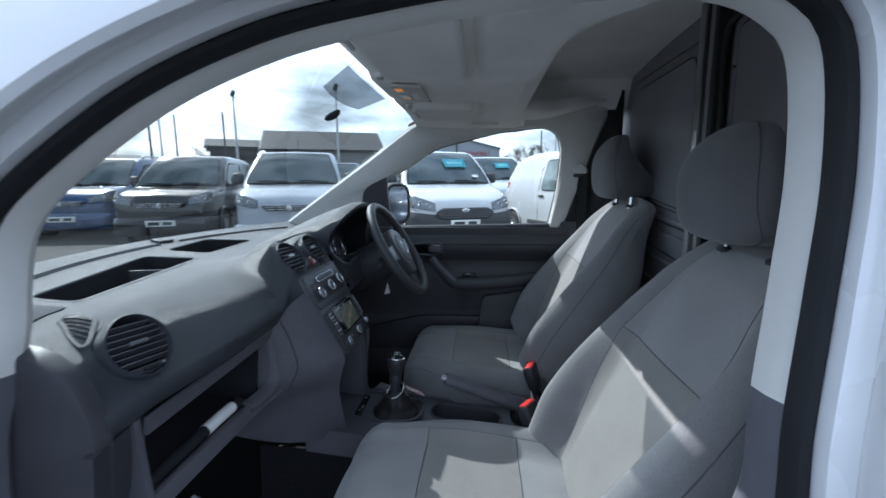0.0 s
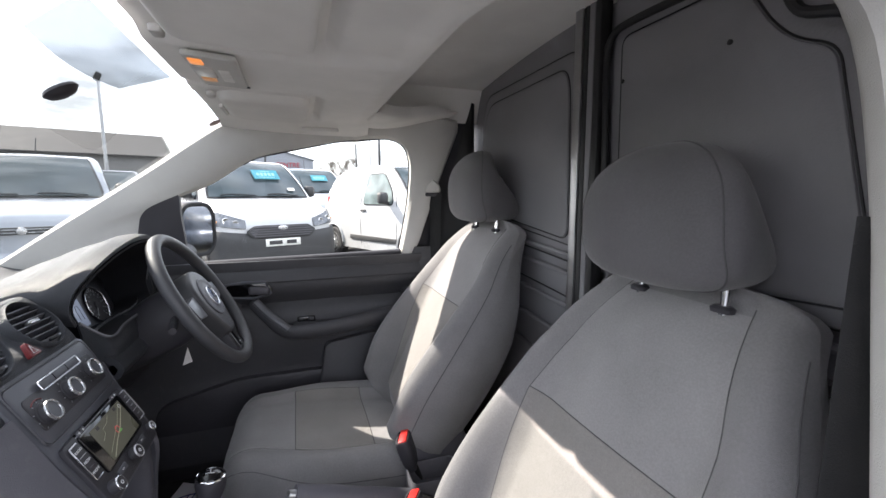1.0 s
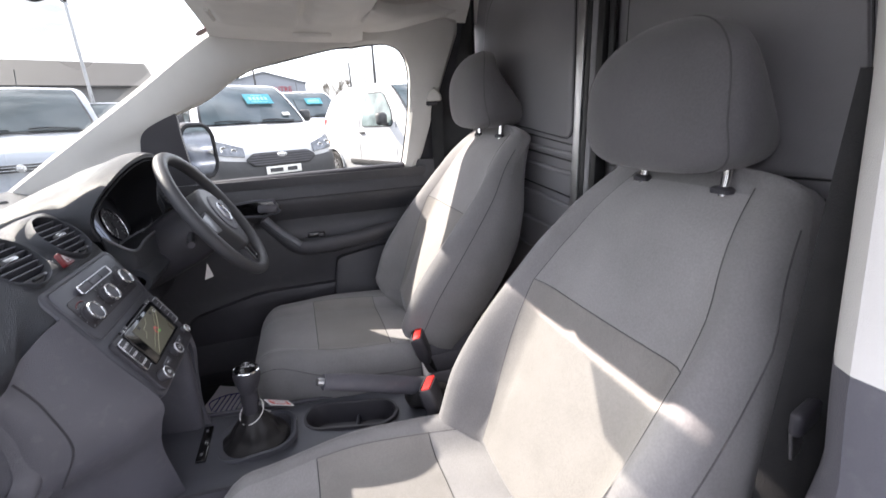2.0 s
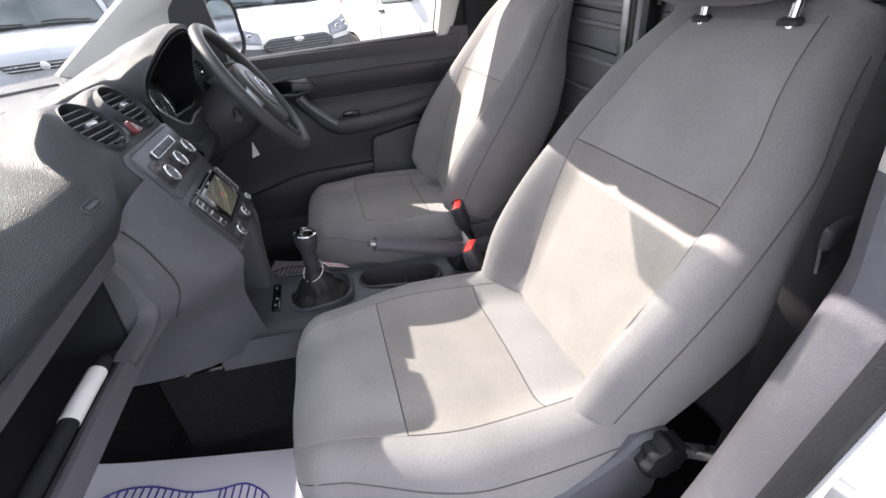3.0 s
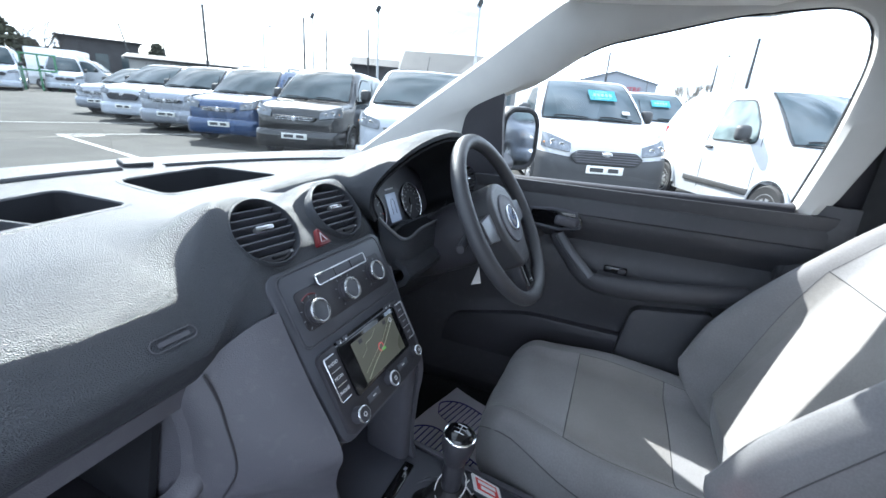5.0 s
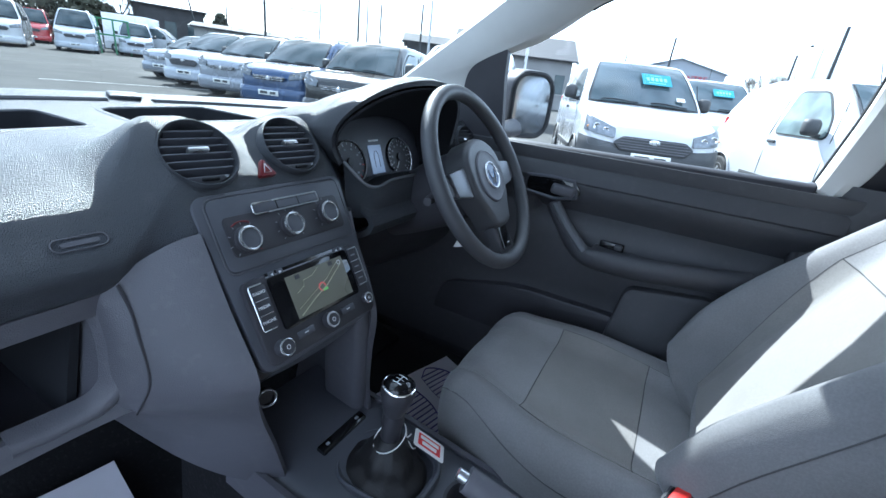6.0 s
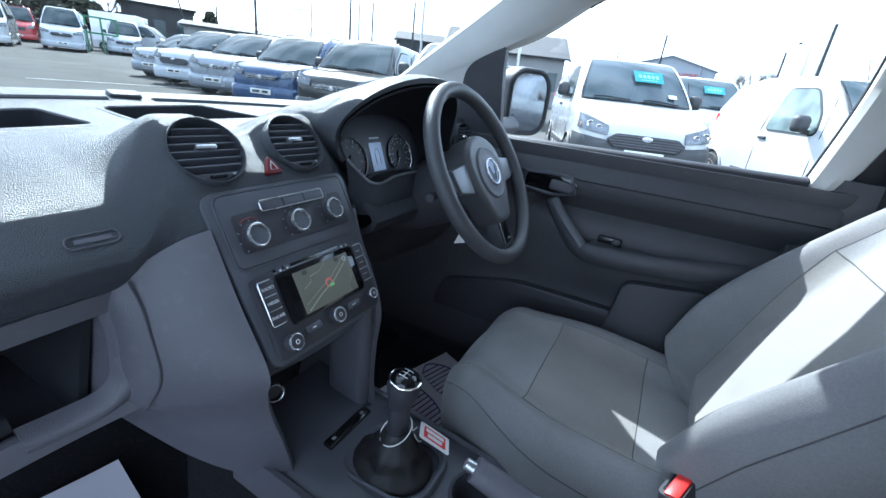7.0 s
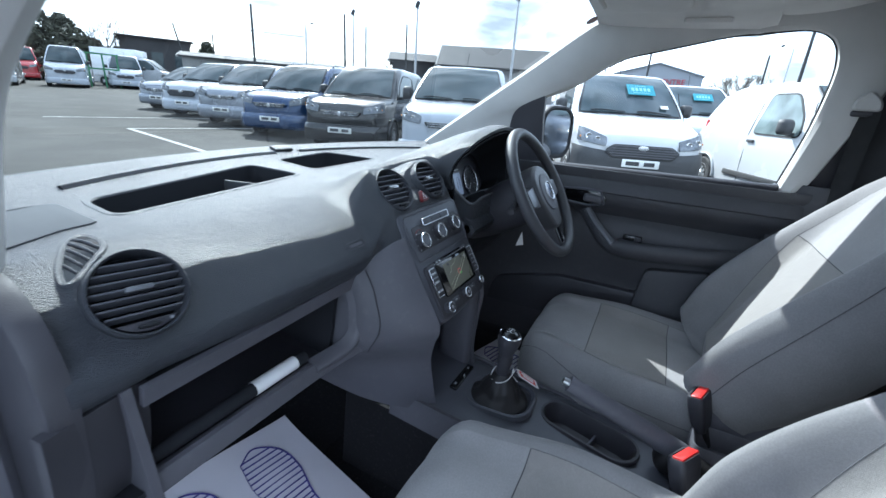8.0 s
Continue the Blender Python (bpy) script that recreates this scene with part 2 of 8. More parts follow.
def tube(path, radius, n=12, cap=True, flat=1.0):
    """A round bar along a path; radius: one number or one for each point."""
    pts = [Vector(p) for p in path]
    rad = radius if isinstance(radius, (list, tuple)) else [radius] * len(pts)
    rings, side = [], None
    for i, p in enumerate(pts):
        d = (pts[min(i + 1, len(pts) - 1)] - pts[max(i - 1, 0)]).normalized()
        if side is None:
            side = d.orthogonal().normalized()
        side = (side - d * side.dot(d)).normalized()
        up = d.cross(side)
        rings.append([p + (side * math.cos(a) + up * math.sin(a) * flat) * rad[i] for a in (2 * math.pi * k / n for k in range(n))])
    return loft(rings, cap)


def spline(points, steps=8):
    """Catmull-Rom through the points."""
    p = [Vector(q) for q in points]
    p = [p[0] * 2 - p[1]] + p + [p[-1] * 2 - p[-2]]
    out = []
    for i in range(1, len(p) - 2):
        a, b, c, d = p[i - 1:i + 3]
        for k in range(steps):
            t = k / steps
            out.append(0.5 * (2 * b + (c - a) * t + (2 * a - 5 * b + 4 * c - d) * t * t + (3 * b - a - 3 * c + d) * t ** 3))
    return out + [p[-2]]


def lathe(profile, n=32, at=(0, 0, 0), turn=(0, 0, 0), cap=True):
    """Turn (radius, height) pairs round z."""
    rings = [[(r * math.cos(2 * math.pi * k / n), r * math.sin(2 * math.pi * k / n), h) for k in range(n)] for r, h in profile]
    return move(loft(rings, cap), pose(*at, *turn))


def ring(major, minor, at=(0, 0, 0), turn=(0, 0, 0), n=40, k=10, flat=1.0):
    bm = bmesh.new()
    rows = [[bm.verts.new(((major + minor * math.cos(b)) * math.cos(a), (major + minor * math.cos(b)) * math.sin(a), minor * flat * math.sin(b)))
             for b in (2 * math.pi * j / k for j in range(k))] for a in (2 * math.pi * i / n for i in range(n))]
    for i in range(n):
        for j in range(k):
            bm.faces.new((rows[i][j], rows[(i + 1) % n][j], rows[(i + 1) % n][(j + 1) % k], rows[i][(j + 1) % k]))
    return move(bm, pose(*at, *turn))


def prism(outline, depth, bevel=0.0, seg=2):
    """A plate: the outline in x, y, and depth along z from 0."""
    bm = bmesh.new()
    f = bm.faces.new([bm.verts.new((x, y, 0)) for x, y in outline])
    r = bmesh.ops.extrude_face_region(bm, geom=[f])
    bmesh.ops.translate(bm, vec=(0, 0, depth), verts=[v for v in r["geom"] if isinstance(v, bmesh.types.BMVert)])
    if bevel:
        bmesh.ops.recalc_face_normals(bm, faces=bm.faces[:])
        top = [e for e in bm.edges if all(abs(v.co.z - depth) < 1e-6 for v in e.verts)]
        bmesh.ops.bevel(bm, geom=top, offset=bevel, segments=seg, profile=0.5, affect="EDGES", clamp_overlap=True)
    return bm


def rounded(w, h, r, n=5, cx=0.0, cy=0.0):
    """A rounded rectangle's outline."""
    pts = []
    for sx, sy, a0 in ((1, 1, 0), (-1, 1, 90), (-1, -1, 180), (1, -1, 270)):
        for k in range(n + 1):
            a = radians(a0 + 90 * k / n)
            pts.append((cx + sx * (w / 2 - r) + r * math.cos(a), cy + sy * (h / 2 - r) + r * math.sin(a)))
    return pts


def rounded_poly(points, r, n=5):
    """A polygon's outline with its corners rounded by about r."""
    out = []
    m = len(points)
    for i in range(m):
        p, a, b = Vector(points[i]), Vector(points[i - 1]), Vector(points[(i + 1) % m])
        ra, rb = min(r, (a - p).length * 0.48), min(r, (b - p).length * 0.48)
        s, e = p + (a - p).normalized() * ra, p + (b - p).normalized() * rb
        for k in range(n + 1):
            t = k / n
            out.append(tuple(s * (1 - t) ** 2 + p * 2 * t * (1 - t) + e * t * t))
    return out


def resample(points, n, closed=True):
    """n points evenly spaced along an outline."""
    p = [Vector(q) for q in points] + ([Vector(points[0])] if closed else [])
    d = [0.0]
    for a, b in zip(p, p[1:]):
        d.append(d[-1] + (b - a).length)
    out, j = [], 0
    for i in range(n):
        s = d[-1] * i / (n if closed else n - 1)
        while j < len(p) - 2 and d[j + 1] < s:
            j += 1
        out.append(p[j].lerp(p[j + 1], (s - d[j]) / max(1e-9, d[j + 1] - d[j])))
    return out


def sheet(f, nu, nv, thick=0.0, cuts=()):
    """A surface f(u, v), u and v from 0 to 1, with its back thick behind it (against du x dv). cuts: (centre, axis, radius) of round holes, or tests of a point."""
    eps = 1e-3
    holes = [(Vector(h[0]), Vector(h[1]).normalized(), h[2], h[3] if len(h) > 3 else 0.045) for h in cuts if not callable(h)]
    tests = [h for h in cuts if callable(h)]
    bm = bmesh.new()
    pts = [[Vector(f(i / nu, j / nv)) for j in range(nv + 1)] for i in range(nu + 1)]

    def holed(p):
        if any(h(p) for h in tests):
            return True
        for c, a, r, deep in holes:
            d = p - c
            if abs(d.dot(a)) < deep and (d - a * d.dot(a)).length < r:
                return True
        return False
    rows = [[bm.verts.new(p) for p in r] for r in pts]
    back = None
    if thick:
        back = []
        for i in range(nu + 1):
            r = []
            for j in range(nv + 1):
                du = pts[min(i + 1, nu)][j] - pts[max(i - 1, 0)][j]
                dv = pts[i][min(j + 1, nv)] - pts[i][max(j - 1, 0)]
                n = du.cross(dv)
                n = n.normalized() if n.length > 1e-12 else Vector((0, 0, 1))
                r.append(bm.verts.new(pts[i][j] - n * thick))
            back.append(r)
    inner = [[holed(p) for p in r] for r in pts]
    tested = [[any(h(p) for h in tests) for p in r] for r in pts]
    quad = lambda g, i, j: (g[i][j], g[i + 1][j], g[i + 1][j + 1], g[i][j + 1])
    kept = [[not all(quad(inner, i, j)) and not any(quad(tested, i, j)) for j in range(nv)] for i in range(nu)]
    # draw the edge of each round hole onto its circle
    for i in range(nu + 1):
        for j in range(nv + 1):
            if not inner[i][j] or tested[i][j]:
                continue
            for c, a, r, deep in holes:
                d = pts[i][j] - c
                flat = d - a * d.dot(a)
                if abs(d.dot(a)) < deep and 0 < flat.length < r:
                    shift = flat.normalized() * r - flat
                    rows[i][j].co += shift
                    if back:
                        back[i][j].co += shift
    for i in range(nu):
        for j in range(nv):
            if not kept[i][j]:
                continue
            q = ((i, j), (i + 1, j), (i + 1, j + 1), (i, j + 1))
            bm.faces.new([rows[a][b] for a, b in q])
            if back:
                bm.faces.new([back[a][b] for a, b in reversed(q)])
                for (a, b), (c, d), ni, nj in ((q[0], q[1], i, j - 1), (q[1], q[2], i + 1, j), (q[2], q[3], i, j + 1), (q[3], q[0], i - 1, j)):
                    if not (0 <= ni < nu and 0 <= nj < nv and kept[ni][nj]):
                        bm.faces.new((rows[c][d], rows[a][b], back[a][b], back[c][d]))
    bmesh.ops.delete(bm, geom=[v for v in bm.verts if not v.link_faces], context="VERTS")
    return bm


def letters(name, text, size, material, parent, m, depth=0.0006, label=""):
    """Raised or printed lettering with the built-in font, as a mesh."""
    cu = bpy.data.curves.new(name, "FONT")
    cu.body, cu.size, cu.extrude, cu.align_x, cu.align_y = text, size, depth, "CENTER", "CENTER"
    tmp = bpy.data.objects.new(name, cu)
    scene.collection.objects.link(tmp)
    me = bpy.data.meshes.new_from_object(tmp.evaluated_get(bpy.context.evaluated_depsgraph_get()))
    bpy.data.objects.remove(tmp)
    me.transform(m)
    me.materials.clear()
    me.materials.append(material)
    ob = new(name, me)
    ob.parent = parent
    if label:
        ob["label"] = label
    return ob


def facing(at, normal, up=(0, 0, 1)):
    """A pose whose z looks along normal, and whose y is as near to up as can be."""
    z = Vector(normal).normalized()
    x = Vector(up).cross(z).normalized()
    y = z.cross(x)
    return Matrix.Translation(at) @ Matrix((x, y, z)).transposed().to_4x4()


# ---- the cab's shell ----
CX = 0.03                      # the van's centre line


def lean(z):
    """How far the sides lean in above the sills."""
    return 0.13 * max(0.0, z - 1.2)


def offset(outline, d):
    """An outline in a plane, moved out along its normals."""
    n, out = len(outline), []
    area = sum(outline[i - 1][0] * outline[i][1] - outline[i][0] * outline[i - 1][1] for i in range(n))
    s = 1.0 if area > 0 else -1.0
    for i in range(n):
        a, b = Vector(outline[i - 2]), Vector(outline[(i + 2) % n])
        t = (b - a).normalized()
        out.append((outline[i][0] + s * t.y * d, outline[i][1] - s * t.x * d))
    return out


def band(rings, keep=lambda p: True):
    """The skin between loops, where keep holds at a quad's middle."""
    bm = bmesh.new()
    rows = [[bm.verts.new(p) for p in r] for r in rings]
    n = len(rows[0])
    for a, b in zip(rows, rows[1:]):
        for i in range(n):
            j = (i + 1) % n
            if keep((a[i].co + a[j].co + b[i].co + b[j].co) / 4):
                bm.faces.new((a[i], a[j], b[j], b[i]))
    bmesh.ops.delete(bm, geom=[v for v in bm.verts if not v.link_faces], context="VERTS")
    return bm


# floor of the cab and the tunnel under the console
floor = tagged(link("floor", box(1.545, 1.9, 0.06, (CX + 0.032, 0.55, 0.40), 0.004), M_CARPET), "black rubber cab floor covering", "floor", kind="structure")
toe = sheet(lambda u, v: (CX + (u - 0.5) * 1.40, 0.86 + 0.45 * v, 0.44 + 0.40 * v * v + 0.06 * math.sin(u * 9) * v), 20, 10, 0.02)
tagged(link("sill_trim", box(0.05, 1.50, 0.09, (0.802, 0.60, 0.462), 0.012), M_DARK), "black sill trim beside the driver's floor", "trim", kind="structure")
tagged(link("toe_board", toe, M_CARPET), "black rubber toe board rising behind the pedals", "floor", kind="structure")
firewall = box(1.44, 0.04, 0.75, (CX, 1.33, 0.80), 0.01)
tagged(link("firewall", firewall, M_DARK), "black firewall behind the dashboard", "wall", kind="structure")


# bulkhead behind the seats: two embossed boards and a black post between
def emboss(wall, outline, y0):
    """A raised field on a board, with a dark groove round it."""
    link("raised_panel", loft([[(x, y0 + d, z) for x, z in offset(outline, e)] for d, e in ((0.0005, 0.0), (0.004, -0.001), (0.006, -0.005))]), M_BULK, wall)
    edge = [(x, y0 + 0.001, z) for x, z in offset(outline, 0.003)]
    link("groove", tube(edge + [edge[0]], 0.0016, 6), M_BULKEDGE, wall, "black groove")


def bulkhead():
    y0 = -0.405
    wall = thing("bulkhead_wall", "dark grey full-height load bulkhead with two embossed boards and a steel-lipped black centre post", "bulkhead", kind="structure")
    link("backing", box(1.60, 0.02, 1.46, (CX, y0 - 0.022, 1.13)), M_BULK, wall)
    # passenger-side board with its notched raised panel, framed above by a black rubber roll
    right = [(-0.80, 0.45), (-0.074, 0.45), (-0.066, 1.85), (-0.80, 1.85)]
    link("board", move(prism(rounded_poly(right, 0.03), 0.014, 0.004), pose(0, y0, 0, 90)), M_BULK, wall)
    raised = [(-0.532, 1.288), (-0.102, 1.272), (-0.092, 1.742), (-0.335, 1.742), (-0.360, 1.700), (-0.380, 1.668), (-0.412, 1.634), (-0.464, 1.610)]
    emboss(wall, rounded_poly(raised, 0.022), y0)
    roll = spline([(-0.074, 1.28), (-0.068, 1.55), (-0.061, 1.70), (-0.076, 1.748), (-0.120, 1.760), (-0.25, 1.757), (-0.37, 1.752), (-0.405, 1.700), (-0.430, 1.662), (-0.480, 1.642), (-0.506, 1.600), (-0.530, 1.46), (-0.560, 1.28)], 6)
    link("seal_roll", tube([(p.x, y0 + 0.016, p.y) for p in [Vector(q) for q in roll]], 0.0075, 10), M_BULKEDGE, wall, "black rubber roll")
    # driver-side board
    left = [(0.026, 0.45), (0.80, 0.45), (0.80, 1.85), (0.026, 1.85)]
    link("board", move(prism(rounded_poly(left, 0.03), 0.014, 0.004), pose(0, y0, 0, 90)), M_BULK, wall)
    for inset, proud in ((0.0, 0.0), (0.034, 0.006)):
        raised = [(0.030 + inset, 1.300 + inset * 0.5), (0.64 - inset, 1.365 + inset * 0.5), (0.585 - inset, 1.68), (0.545 - inset, 1.76 - inset), (0.060 + inset, 1.765 - inset), (0.042 + inset, 1.72 - inset)]
        emboss(wall, rounded_poly(raised, 0.035), y0 + proud)
    # pressed ribs and joint lines below the boards
    for z in (1.232, 1.185, 1.10, 1.02, 0.93):
        link("rib", tube([(-0.72, y0 + 0.010, z), (-0.080, y0 + 0.010, z + 0.006)], 0.007, 8), M_BULK, wall)
        link("rib", tube([(0.035, y0 + 0.010, z + 0.045), (0.74, y0 + 0.010, z + 0.095)], 0.007, 8), M_BULK, wall)
    for z in (1.256, 1.166):
        link("joint_line", tube([(-0.72, y0 + 0.0145, z), (-0.080, y0 + 0.0145, z + 0.012)], 0.0020, 6), M_BULKEDGE, wall, "dark joint line")
        link("joint_line", tube([(0.035, y0 + 0.0145, z + 0.006), (0.74, y0 + 0.0145, z + 0.066)], 0.0020, 6), M_BULKEDGE, wall)
    # centre post: steel lip, rubber, grey bar, rubber
    for x, w, m_, word in ((0.010, 0.026, M_STEEL, "bare steel lip"), (-0.012, 0.016, M_BULKEDGE, "black rubber edge"), (-0.030, 0.018, M_BULK, ""), (-0.050, 0.020, M_BULKEDGE, "")):
        link("post", box(w, 0.03, 1.42, (x, y0 + 0.018 + (0.004 if m_ is M_STEEL else 0), 1.14), 0.004), m_, wall, word)
    for x, z in ((-0.118, 1.650), (-0.338, 1.653)):
        link("fixing_hole", lathe([(0.0040, 0), (0.0040, 0.002), (0.002, 0.003)], 14, (x, y0 + 0.021, z), (-90, 0, 0)), M_BULKEDGE, wall)
    # flanks that curve forward to meet the pillars
    for s in (1, -1):
        link("flank", sheet(lambda u, v: (CX + s * (0.60 + 0.10 * u), y0 + 0.02 + 0.13 * u * u, 0.46 + 1.36 * v), 8, 8, 0.012), M_BULKEDGE, wall)
    return wall


bulkhead()

# headlining: the roof, the low shelf over the windscreen and its rolled lip
roof_in = sheet(lambda u, v: (CX + (u - 0.5) * (1.34 - 0.10 * v), -0.46 + 0.98 * v, 1.805 + 0.045 * (1 - (2 * u - 1) ** 2) - 0.15 * max(0, v - 0.62) ** 1.2), 24, 20, 0.02)
ceiling = tagged(link("ceiling", roof_in, M_LINER), "pale grey felt roof lining", "ceiling", kind="structure")


def shelf_f(u, v):
    x = CX + (u - 0.5) * 1.34
    e = abs(2 * u - 1)
    prof = [(0.445, 1.662), (0.40, 1.654), (0.30, 1.647), (0.15, 1.645), (0.06, 1.646), (0.022, 1.653), (0.018, 1.672), (0.045, 1.685)]
    k = v * (len(prof) - 1)
    i = min(int(k), len(prof) - 2)
    y, z = (prof[i][j] + (prof[i + 1][j] - prof[i][j]) * (k - i) for j in (0, 1))
    # raised bay over the passenger, and soft troughs behind the two visors
    bay = smooth(-0.050, -0.095, x)
    trough = math.exp(-((y - 0.184 + 0.05 * (min(0.0, x + 0.30)) ** 2) / 0.015) ** 2) * (bay if x < 0.1 else smooth(0.20, 0.24, x) * smooth(0.51, 0.47, x))
    side = math.exp(-((x - 0.198) / 0.012) ** 2) * smooth(0.17, 0.20, y)
    # the rear edge sweeps back towards the passenger's side
    sweep = 1.5 * max(0.0, CX - x - 0.29) ** 2 * smooth(0.35, 0.75, v)
    return (x, y - 0.03 * max(0.0, 2 * u - 1) ** 4 * (v > 0.5) - sweep, z - 0.035 * e ** 6 + (0.013 * bay + 0.022 * trough + 0.012 * side) * smooth(0.03, 0.08, y))


tagged(link("ceiling_shelf", sheet(shelf_f, 120, 126, 0.012), M_LINER), "pale grey moulded overhead shelf above the windscreen", "ceiling", kind="structure")
shelf_floor = box(1.20, 0.36, 0.012, (CX, 0.23, 1.690))
tagged(link("shelf_tray", shelf_floor, M_LINER), "grey floor of the overhead shelf", "shelf", kind="structure")

# driver's side: pillar trim round the door window
WIN = [(0.520, 1.203), (0.560, 1.29), (0.588, 1.375), (0.505, 1.455), (0.365, 1.550), (0.090, 1.612), (-0.090, 1.628), (-0.142, 1.600), (-0.160, 1.530), (-0.150, 1.384), (-0.118, 1.203)]
OUT_R = [(1.17, 1.16), (1.04, 1.25), (0.86, 1.373), (0.663, 1.505), (0.50, 1.622), (0.425, 1.672), (0.10, 1.700), (-0.350, 1.705), (-0.275, 1.50), (-0.180, 1.20), (0.2, 1.175)]


def right_x(z, base=0.72):
    return base - lean(z)


SAIL = [(0.572, 1.185), (0.578, 1.29), (0.583, 1.375), (0.580, 1.440), (0.625, 1.425), (0.660, 1.400), (0.690, 1.372), (0.705, 1.30), (0.712, 1.17)]
side_open = [(0.702, 1.12), (0.690, 1.30), (0.674, 1.368), (0.638, 1.400), (0.590, 1.425)] + WIN[3:] + [(-0.095, 1.11)]
side_open = resample(rounded_poly(side_open, 0.05), 96)
side_out = resample(rounded_poly(OUT_R, 0.05), 96)
# start both outlines at the lowest forward point
k0 = min(range(96), key=lambda i: (side_out[i] - side_open[0]).length)
side_out = side_out[k0:] + side_out[:k0]


def matched(outline, marks, counts):
    """The outline cut at the points nearest to marks, each stretch spaced evenly."""
    cuts_ = [0] + [min(range(len(outline)), key=lambda i: (outline[i] - Vector(m)).length) for m in marks] + [len(outline)]
    loop_ = outline + [outline[0]]
    out = []
    for a, b, n in zip(cuts_, cuts_[1:], counts):
        out += resample(loop_[a:b + 1], n + 1, False)[:-1]
    return out


COUNTS = (44, 12, 24, 16)
side_open = matched(side_open, [(0.090, 1.612), (-0.150, 1.590), (-0.118, 1.203)], COUNTS)
side_out = matched(side_out, [(0.100, 1.700), (-0.345, 1.700), (-0.180, 1.20)], COUNTS)


def pillar(points_a, points_b, xs, name, material, label, mirror=False):
    rings_ = []
    for f, dx in xs:
        r = []
        for a, b in zip(points_a, points_b):
            p = Vector(a).lerp(Vector(b), f)
            x = right_x(p.y, 0.72 + dx)
            r.append((2 * CX - x if mirror else x, p.x, p.y))
        rings_.append(r)
    return tagged(link(name, band(rings_, lambda p: p.z > 1.205 or p.y > 0.45), material), label, "trim", kind="structure")


pillar(side_open, side_out, ((0.0, 0.03), (0.0, 0.0), (0.10, -0.012), (0.5, -0.022), (0.9, -0.016), (1.0, 0.0), (1.0, 0.03)), "trim_right",
       M_TRIM, "pale grey plastic trim of the pillars and roof rail round the driver's window")
# side linings between the pillar trims and the roof, and the dark lower pillar behind the driver's door
for s_, word in ((1, "right"), (-1, "left")):
    lining = sheet(lambda u, v: (CX + s_ * (0.60 + 0.035 * (1 - v) - 0.03 * v * v), -0.46 + 0.90 * u, 1.690 + 0.135 * v - 0.03 * u * v), 16, 8, 0.01)
    tagged(link("trim_" + word + "_upper", lining, M_LINER), "pale grey felt lining along the roof side", "trim", kind="structure")
lower_pillar = sheet(lambda u, v: (0.715 - 0.03 * math.sin(math.pi * u) - 0.02 * u, -0.128 - 0.27 * u, 0.46 + 0.775 * v), 10, 12, 0.012)
tagged(link("trim_right_lower", lower_pillar, M_DOOR), "dark grey grained lower pillar trim behind the driver's door", "trim", kind="structure")
def pillar_back(u, v):
    z = 1.17 + 0.60 * v
    return (right_x(z, 0.742) - 0.01 * u, -0.135 - 0.13 * (z - 1.2) - (0.27 - 0.10 * v) * u, z)


tagged(link("trim_right_rear", sheet(pillar_back, 10, 16, -0.008), M_DARK), "black panel behind the driver's pillar where the belt hangs", "trim", kind="structure")
sail = [(a, b) for a, b in rounded_poly(SAIL, 0.02)]
sail_bm = bmesh.new()
sail_bm.faces.new([sail_bm.verts.new((right_x(z, 0.728), y, z)) for y, z in sail])
bmesh.ops.recalc_face_normals(sail_bm, faces=sail_bm.faces[:])
bmesh.ops.solidify(sail_bm, geom=sail_bm.faces[:], thickness=0.02)
tagged(link("mirror_sail_panel", sail_bm, M_DARK), "black triangular mirror corner panel of the driver's window", "trim", kind="structure")

# passenger's side: the open door's aperture with trim, seal and painted flange
APER = [(0.83, 0.62), (0.79, 1.0), (0.757, 1.208), (0.756, 1.266), (0.748, 1.338), (0.701, 1.397), (0.562, 1.495), (0.413, 1.557), (0.271, 1.586), (0.135, 1.602), (0.007, 1.611),
        (-0.086, 1.603), (-0.140, 1.578), (-0.169, 1.534), (-0.168, 1.416), (-0.150, 1.293), (-0.129, 1.164), (-0.118, 1.062), (-0.080, 0.923), (-0.018, 0.73), (0.10, 0.50), (0.70, 0.47)]
aper = [(p.x, p.y) for p in resample([Vector((p[0], p[1])) for p in spline([(y, z, 0) for y, z in APER + APER[:1]], 8)[:-1]], 200)]


def left_ring(x, d):
    return [(x + 0.175 * max(0.0, z - 1.08), y, z) for y, z in offset(aper, d)]


side = thing("door_aperture", "open front passenger doorway of a white van with grey trim and black rubber seal", "doorway", kind="structure")
trim_rings = [left_ring(-0.652, 0.078), left_ring(-0.660, 0.066), left_ring(-0.670, 0.034), left_ring(-0.684, 0.010), left_ring(-0.700, 0.0), left_ring(-0.720, 0.002), left_ring(-0.737, 0.010)]
clear = lambda p: p.y < 0.58 or p.x < -0.676 + 0.175 * max(0.0, p.z - 1.08)
link("trim", band(trim_rings, lambda p: p.z > 1.172 and clear(p)), M_TRIM, side, "pale grey pillar trim")
link("trim", band(trim_rings, lambda p: p.z <= 1.172 and clear(p)), M_LOWER, side, "dark grey grained lower pillar trim")
seal_rings = [left_ring(-0.734, 0.012), left_ring(-0.742, 0.007), left_ring(-0.754, 0.008), left_ring(-0.762, 0.012), left_ring(-0.765, 0.019), left_ring(-0.760, 0.025)]
link("seal", band(seal_rings), M_SEAL, side, "black rubber door seal")
